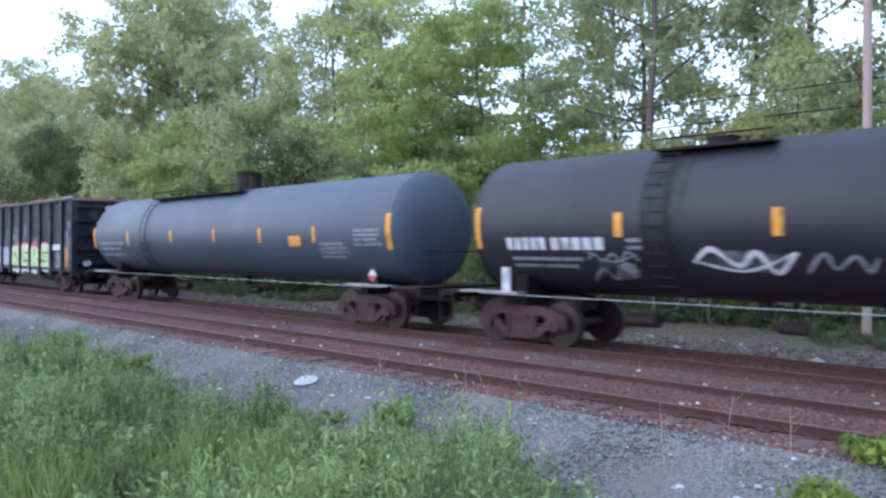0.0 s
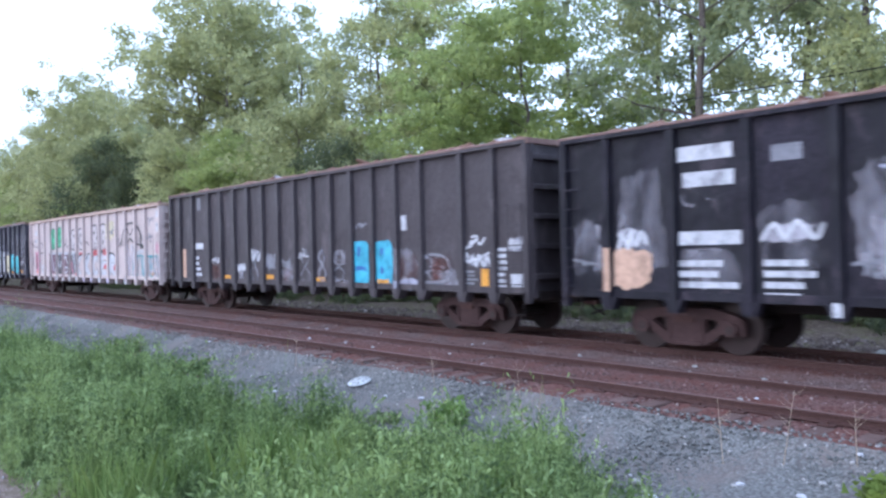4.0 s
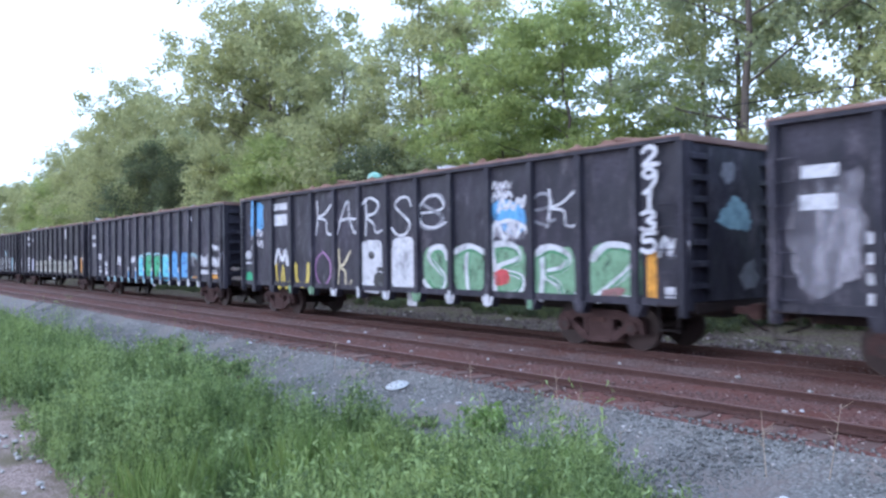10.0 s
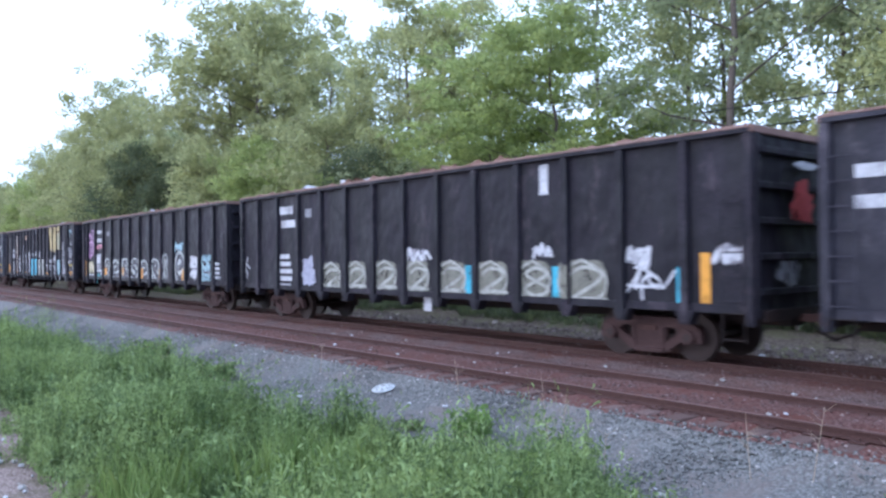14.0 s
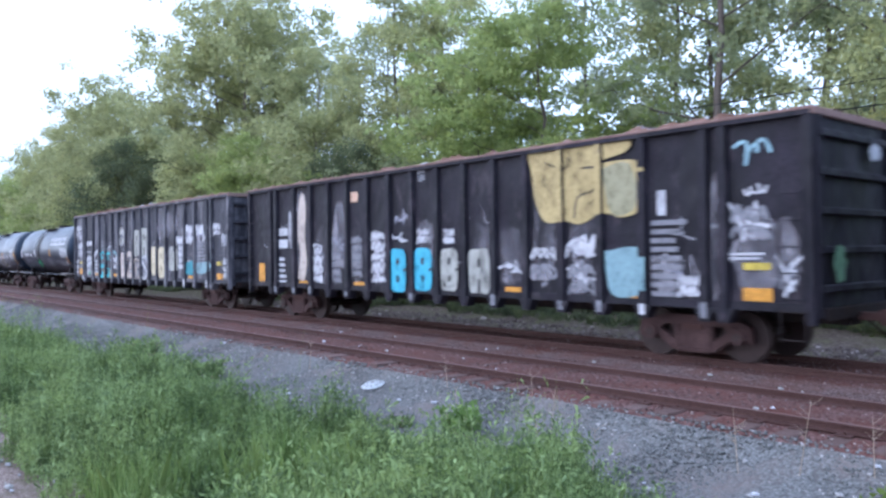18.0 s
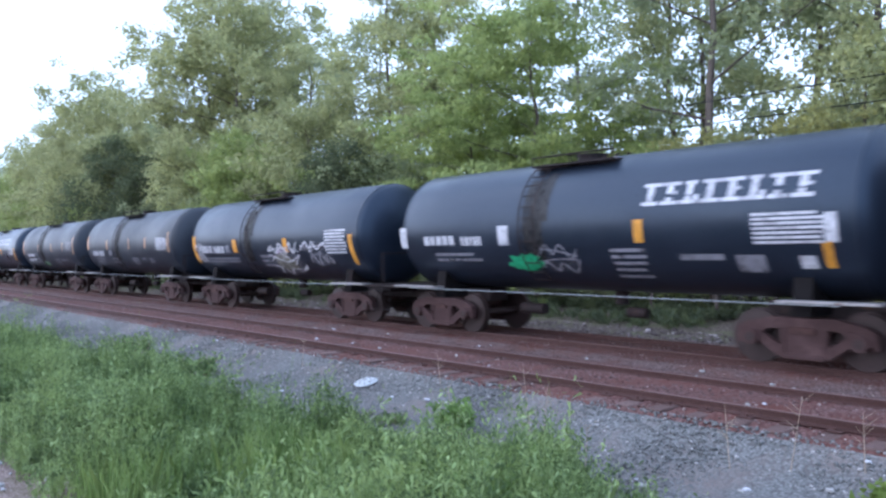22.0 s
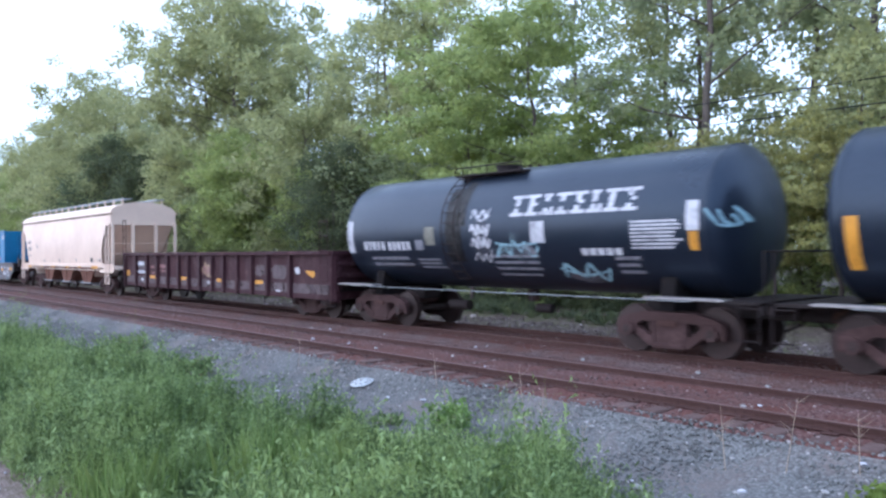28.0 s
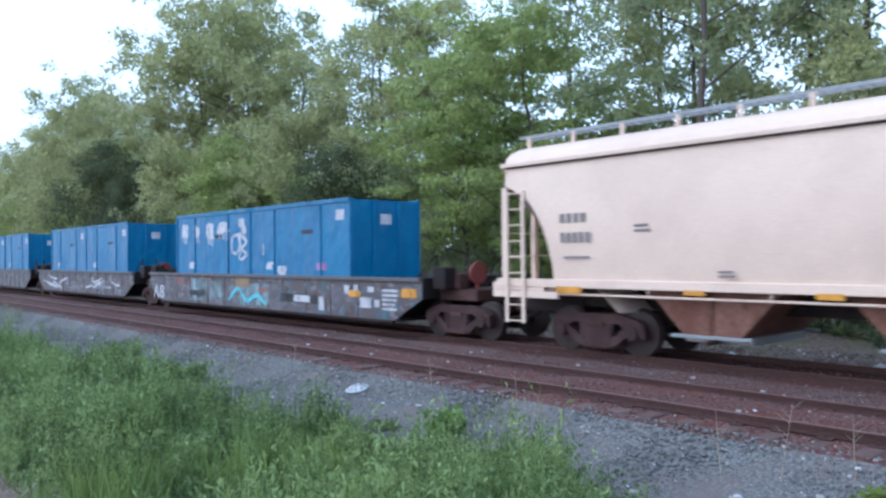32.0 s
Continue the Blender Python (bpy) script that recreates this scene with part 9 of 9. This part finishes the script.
sprayed(car_l, [(5.67, 1.77), (6.36, 1.85), (6.56, 1.63), (6.49, 1.34), (5.70, 1.32)], "teal2")
sprayed(car_l, [(6.69, 1.74), (8.02, 1.80), (8.07, 1.50), (7.07, 1.32), (6.69, 1.42)], "aqua3")
scribble(car_l, 5.32, 2.47, 1.12, 0.84, "white")
scribble(car_l, 6.64, 2.75, 0.75, 0.53, "white")
scribble(car_l, 8.31, 2.77, 0.60, 0.47, "white")
scribble(car_l, 9.04, 2.36, 0.44, 0.47, "white")
scribble(car_l, 4.71, 2.50, 0.61, 0.35, "white")
scribble(car_l, 4.93, 1.50, 0.45, 0.99, "white")
blob(car_l, -2.3, 1.3, 1.2, 2.7, "haze")
blob(car_l, -2.43, 2.55, 0.9, 0.95, "milk", ribs=False)
scribble(car_l, -2.3, 2.6, 0.75, 0.8, "bonewhite")
blob(car_l, 2.65, 2.56, 0.73, 1.66, "dusk")
blob(car_l, 3.47, 2.78, 0.93, 1.11, "dusk")
blob(car_l, 4.56, 2.97, 0.62, 1.06, "dusk")

# placard holder and white board at the tank cars' ends
x, z, w = 8.53, 1.35, 0.17
holder = bx("placard_holder", M["steel_dark"], car_b, (x - w, x + w, -1.5, -1.48, z - 0.25, z + 0.2))
film(car_b, [(x, -1.505, z - w), (x + w, -1.505, z), (x, -1.505, z + w), (x - w, -1.505, z)], [(0, 1, 2, 3)], "white", "placard", "white diamond placard with a red lower half")
film(car_b, [(x, -1.509, z - w), (x + w, -1.509, z), (x - w, -1.509, z)], [(0, 1, 2)], "red", "placard_band")
bx("route_board", M["p_white"], car_a, (-4.71, -4.49, -1.5, -1.47, 1.10, 1.63), 0.004, "white painted board over the truck")

# ---- marks on the containers and hopper-side fittings ----
for ob in [o for o, c in CARS if o.name.startswith("waste_container")]:
    bar(ob, 0.35, 2.75, 0.65, 0.13, "black", -1.253)
    blob(ob, -1.9, 1.62, 0.5, 0.3, "white", y=-1.25)
boxes = [o for o, c in CARS if o.name.startswith("waste_container")]
for x, z, w, h in ((-2.55, 2.8, 0.62, 0.62), (-1.5, 2.84, 0.6, 0.42), (-0.36, 2.72, 0.72, 0.62), (0.5, 2.9, 1.1, 0.46), (2.4, 2.85, 0.42, 0.3)):
    blob(boxes[0], x, z, w, h, "white", y=-1.25)
    for k in range(3):
        drawn(boxes[0], [(x + w * (0.25 + 0.25 * k), z + 0.2), (x + w * (0.25 + 0.25 * k), z - 0.05), (x + w * (0.26 + 0.25 * k), z - 0.12 - 0.05 * k)], "white", 0.07, -1.25)
for pts in ([(2.2, 2.85), (1.8, 2.75), (1.75, 2.3), (2.1, 2.2), (2.35, 2.5), (2.2, 2.85)], [(2.45, 2.8), (2.85, 2.6), (2.5, 2.35), (2.85, 2.15), (2.45, 1.98)], [(2.35, 2.9), (2.4, 2.4), (2.3, 2.0)]):
    drawn(boxes[0], pts, "white", 0.1, -1.25)
blob(boxes[1], -1.15, 1.45, 0.6, 0.34, "white", y=-1.25)
drawn(boxes[1], [(-2.07, 2.45), (-2.05, 2.3), (-2.08, 2.15)], "white", 0.09, -1.25)
bar(boxes[1], 1.2, 1.64, 0.55, 0.22, "mauve", -1.253)

# paint on the leading ends of some gondolas
end_patch(car_c, -0.6, 2.6, 0.9, 0.75, "aqua", 1)
end_patch(car_c, -0.3, 3.6, 0.5, 0.3, "white", 2)
end_patch(car_c, 0.2, 1.3, 0.5, 0.6, "sage", 3)
end_patch(car_c, -1.2, 1.2, 0.4, 0.3, "white", 4)
end_patch(car_d, 0.3, 1.3, 0.9, 0.6, "grey", 5)
end_patch(car_f, -0.9, 1.5, 0.7, 0.45, "teal", 6)
end_patch(car_g, -0.6, 2.3, 1.2, 0.7, "aqua", 7)
end_patch(car_g, -0.5, 3.3, 0.5, 0.5, "grey", 8)
end_patch(car_g, 0.1, 1.2, 0.7, 0.6, "grey", 9)
end_patch(car_h, -0.1, 3.32, 0.5, 0.14, "white", 10)
end_patch(car_h, -0.1, 3.08, 0.48, 0.13, "white", 10)
end_patch(car_h, -0.8, 1.25, 0.8, 0.8, "tan2", 11)
end_patch(car_h, 0.1, 1.25, 0.5, 0.7, "haze", 12)
end_patch(car_h, -1.4, 1.45, 0.4, 0.18, "peach2", 13)
end_patch(car_h, -1.4, 1.08, 0.6, 0.2, "peach2", 14)
end_patch(car_i, -0.5, 2.5, 1.0, 0.8, "red", 12)
end_patch(car_i, -0.3, 3.5, 0.9, 0.2, "white", 13)
end_patch(car_i, -1.0, 1.4, 0.9, 0.6, "grey", 14)
end_patch(car_k, 0.3, 3.5, 0.6, 0.35, "white", 15)
end_patch(car_k, -1.1, 1.4, 0.5, 0.7, "sage", 16)

# ---- small things beside the track ----


def wheel_cover():
    """A slotted white plastic wheel cover, lying on the ballast."""
    t = tagged(new("wheel_cover"), "scuffed white plastic wheel cover lying on the ballast", "wheel cover")
    bm = bmesh.new()
    n = 36
    prof = [(0.03, 0.045), (0.07, 0.045), (0.09, 0.03), (0.17, 0.028), (0.185, 0.018), (0.2, 0.012), (0.21, 0.0)]
    rings = [[bm.verts.new((r * math.cos(2 * math.pi * k / n), r * math.sin(2 * math.pi * k / n), z)) for k in range(n)] for r, z in prof]
    for i, (a, b) in enumerate(zip(rings, rings[1:])):
        for k in range(n):
            if i == 2 and k % 4 == 1:
                continue
            bm.faces.new((a[k], b[k], b[(k + 1) % n], a[(k + 1) % n]))
    bmesh.ops.solidify(bm, geom=bm.faces[:], thickness=0.004)
    part("disc", bm, M["white_plastic"], t, smooth=True)
    bm = bmesh.new()
    rod(bm, (0, 0, 0.02), (0, 0, 0.05), 0.034, 16)
    part("hub_cap", bm, M["bare_steel"], t)
    t.matrix_basis = pose(-11.2, 7.85, -0.265, 13, -3, 20)


wheel_cover()


def litter_all():
    rng = random.Random(21)
    spots = [(-9.4, 7.75, 0.05), (-24.6, 7.6, 0.07), (-4.75, 6.75, 0.06), (-4.35, 6.4, 0.08), (-12.6, 8.25, 0.04), (-12.2, 8.1, 0.04), (-3.9, 7.3, 0.04)]
    spots += [(rng.uniform(-22, -2.5), rng.uniform(6.6, 8.4), rng.uniform(0.02, 0.045)) for _ in range(34)]
    spots += [(rng.uniform(-20, -2.5), rng.choice((rng.uniform(9.2, 10.2), rng.uniform(11.1, 12.4))), rng.uniform(0.02, 0.05)) for _ in range(22)]
    spots += [(rng.uniform(-16, -2.5), rng.uniform(15.3, 17), rng.uniform(0.06, 0.2)) for _ in range(16)]
    spots += [(rng.uniform(-13.5, -9.2), rng.uniform(1.5, 2.35), rng.uniform(0.015, 0.06)) for _ in range(34)]
    for i, (x, y, s) in enumerate(spots):
        stone(x, y, s, i)


def stone(x, y, s, seed):
    rng = random.Random(seed)
    bm = bmesh.new()
    bmesh.ops.create_icosphere(bm, subdivisions=1, radius=s)
    for v in bm.verts:
        v.co = Vector((v.co.x * rng.uniform(0.9, 1.6), v.co.y * rng.uniform(0.7, 1.1), v.co.z * rng.uniform(0.4, 0.7)))
    me = bpy.data.meshes.new("pale_stone")
    bm.to_mesh(me)
    bm.free()
    me.materials.append(M["concrete"] if seed % 3 else M["p_white"])
    ob = tagged(new("pale_stone", me), "pale stone lying on bare soil" if y < 3 else "pale stone lying on the grey ballast" if y < 15 else "pale rock on the ballast behind the train", "stone", group="pale stones on the ballast")
    ob.location = (x, y, ground_z(y) + s * 0.25 + 0.02)


litter_all()


def bush(x, y, r, h, mat, label, seed, n=34, leaf=0.05):
    """A low leafy plant on several stems."""
    t = tagged(new("leafy_plant"), label, "plant")
    rng = random.Random(seed)
    nr = np.random.default_rng(seed)
    bm = bmesh.new()
    tips = []
    for k in range(n):
        a, d = rng.uniform(0, 6.28), r * math.sqrt(rng.random())
        tip = (d * math.cos(a), d * math.sin(a), h * rng.uniform(0.45, 1.0))
        rod(bm, (tip[0] * 0.5, tip[1] * 0.5, -0.03), tip, 0.006, 4, 0.003)
        tips += [tip, (tip[0] * 0.85, tip[1] * 0.85, tip[2] * 0.6)]
    part("stem", bm, M["dry_stalk"], t)
    child("foliage", leaves("foliage", tips, 9, 0.06, leaf, mat, nr, 0.8), t)
    t.location = (x, y, ground_z(y))


bush(-2.35, 8.5, 0.3, 0.2, "lime_leaf", "yellow-green leafy plant growing on the ballast", 1)
bush(-2.6, 7.55, 0.2, 0.2, "lime_leaf", "yellow-green leafy plant growing on the ballast", 2)
bush(-7.85, 6.95, 0.26, 0.4, "shoot_leaf", "bright green leafy weed at the edge of the ballast", 4)
bush(-9.0, 6.75, 0.2, 0.14, "grass_leaf", "low green weed on the ballast", 5, 16, 0.03)
bush(-19.0, 6.6, 0.5, 0.5, "grass_leaf", "dense green weed clump at the edge of the ballast", 6, 50)
bush(-15.2, 6.5, 0.5, 0.4, "grass_leaf", "dense green weed clump at the edge of the ballast", 7, 50)


def stalk(x, y, h, seed):
    """A thin dry stem with a few side twigs."""
    t = tagged(new("dry_stalk"), "thin dry straw-coloured weed stalk", "dry plant", group="dry stalks on the ballast")
    rng = random.Random(seed)
    bm = bmesh.new()
    lean = rng.uniform(-0.15, 0.15)
    rod(bm, (0, 0, -0.03), (lean, 0, h), 0.006, 5, 0.002)
    for k in range(6):
        q = rng.uniform(0.4, 0.95)
        a = rng.uniform(0, 6.28)
        b = bmesh.new()
        rod(b, (lean * q, 0, h * q), (lean * q + 0.12 * math.cos(a), 0.12 * math.sin(a), h * q + 0.1), 0.003, 4, 0.001)
        part("twig", b, M["dry_stalk"], t)
    part("stem", bm, M["dry_stalk"], t)
    t.location = (x, y, ground_z(y))


for i, (x, y, h) in enumerate(((-6.6, 7.3, 0.75), (-7.0, 7.5, 0.9), (-3.75, 7.9, 0.8), (-8.2, 7.2, 0.6), (-9.6, 8.2, 0.55), (-5.6, 6.9, 0.5), (-13.6, 8.0, 0.6), (-4.3, 7.7, 0.7), (-6.1, 6.6, 0.6), (-3.1, 8.1, 0.6))):
    stalk(x, y, h, i)

# ---- utility pole, wires and a block beyond the train ----


def pole():
    t = tagged(new("utility_pole"), "weathered brown wooden utility pole among the trees", "utility pole")
    bm = bmesh.new()
    rod(bm, (0, 0, -0.5), (0, 0, 13), 0.12, 12, 0.1)
    part("post", bm, M["pole_wood"], t)
    bx("crossarm", M["pole_wood"], t, (-1.2, 1.2, -0.08, 0.08, 11.6, 11.75))
    t.location = (-6.4, 21.6, ground_z(21.6))


def wire(z0, z1, sag, label="black overhead cable behind the train"):
    bm = bmesh.new()
    pts = [Vector((-14 + 44 * i / 24, 22.5 - 3.5 * i / 24, z0 + (z1 - z0) * i / 24 - sag * math.sin(math.pi * i / 24))) for i in range(25)]
    v, f = tube(pts, [0.02] * 25, 5)
    vs = [bm.verts.new(p) for p in v]
    for q in f:
        bm.faces.new([vs[i] for i in q])
    me = bpy.data.meshes.new("overhead_cable")
    bm.to_mesh(me)
    bm.free()
    me.materials.append(M["cable"])
    tagged(new("overhead_cable", me), label, "cable")


pole()
wire(6.6, 6.4, 0.3)
wire(5.9, 5.7, 0.25)

bm = bmesh.new()
bmesh.ops.create_icosphere(bm, subdivisions=2, radius=1.0, matrix=pose(-0.8, -1.25, 4.28) @ Matrix.Diagonal((0.27, 0.2, 0.17, 1)))
for v in bm.verts:
    v.co += Vector(noise.noise_vector(v.co * 5)) * 0.05
part("crumpled_bag", bm, M["p_greenbag"], car_g, "crumpled pale green bag on the rim")

# the rest of the tag row on the gondola's leading third
for x, w, key in ((5.9, 0.9, "white"), (7.1, 0.8, "aqua")):
    scribble(car_j, x, 1.15, w, 1.05, key)
lines(car_j, 8.3, 1.25, 0.6, 0.7, 4, "white")
bar(car_j, 8.1, 1.3, 0.14, 1.0, "orange")


def motions():
    """The train rolls by; each wheelset turns while its car is near."""
    step = 0.06
    for car, centre in CARS:
        walk(car, [(t, pose(centre + travelled(t), YC, 0)) for t in range(0, 33, 2)])
    place = {car: c for car, c in CARS}
    for w, car, at, a in WHEELSETS:
        def turn(t):
            return pose(a, 0, WHEEL_R, 0, math.degrees((travelled(t)) / WHEEL_R) % 360, 0)
        start = place[car] + at
        near = [k * step for k in range(int(32 / step) + 1) if -45 < start + travelled(k * step) < 1]
        rows = [(0.0, turn(near[0] if near else 0))] if not near or near[0] > 0.01 else []
        rows += [(t, turn(t)) for t in near]
        if not rows or rows[-1][0] < 31.95:
            rows.append((32.0, turn(near[-1] if near else 0)))
        walk(w, rows)


motions()
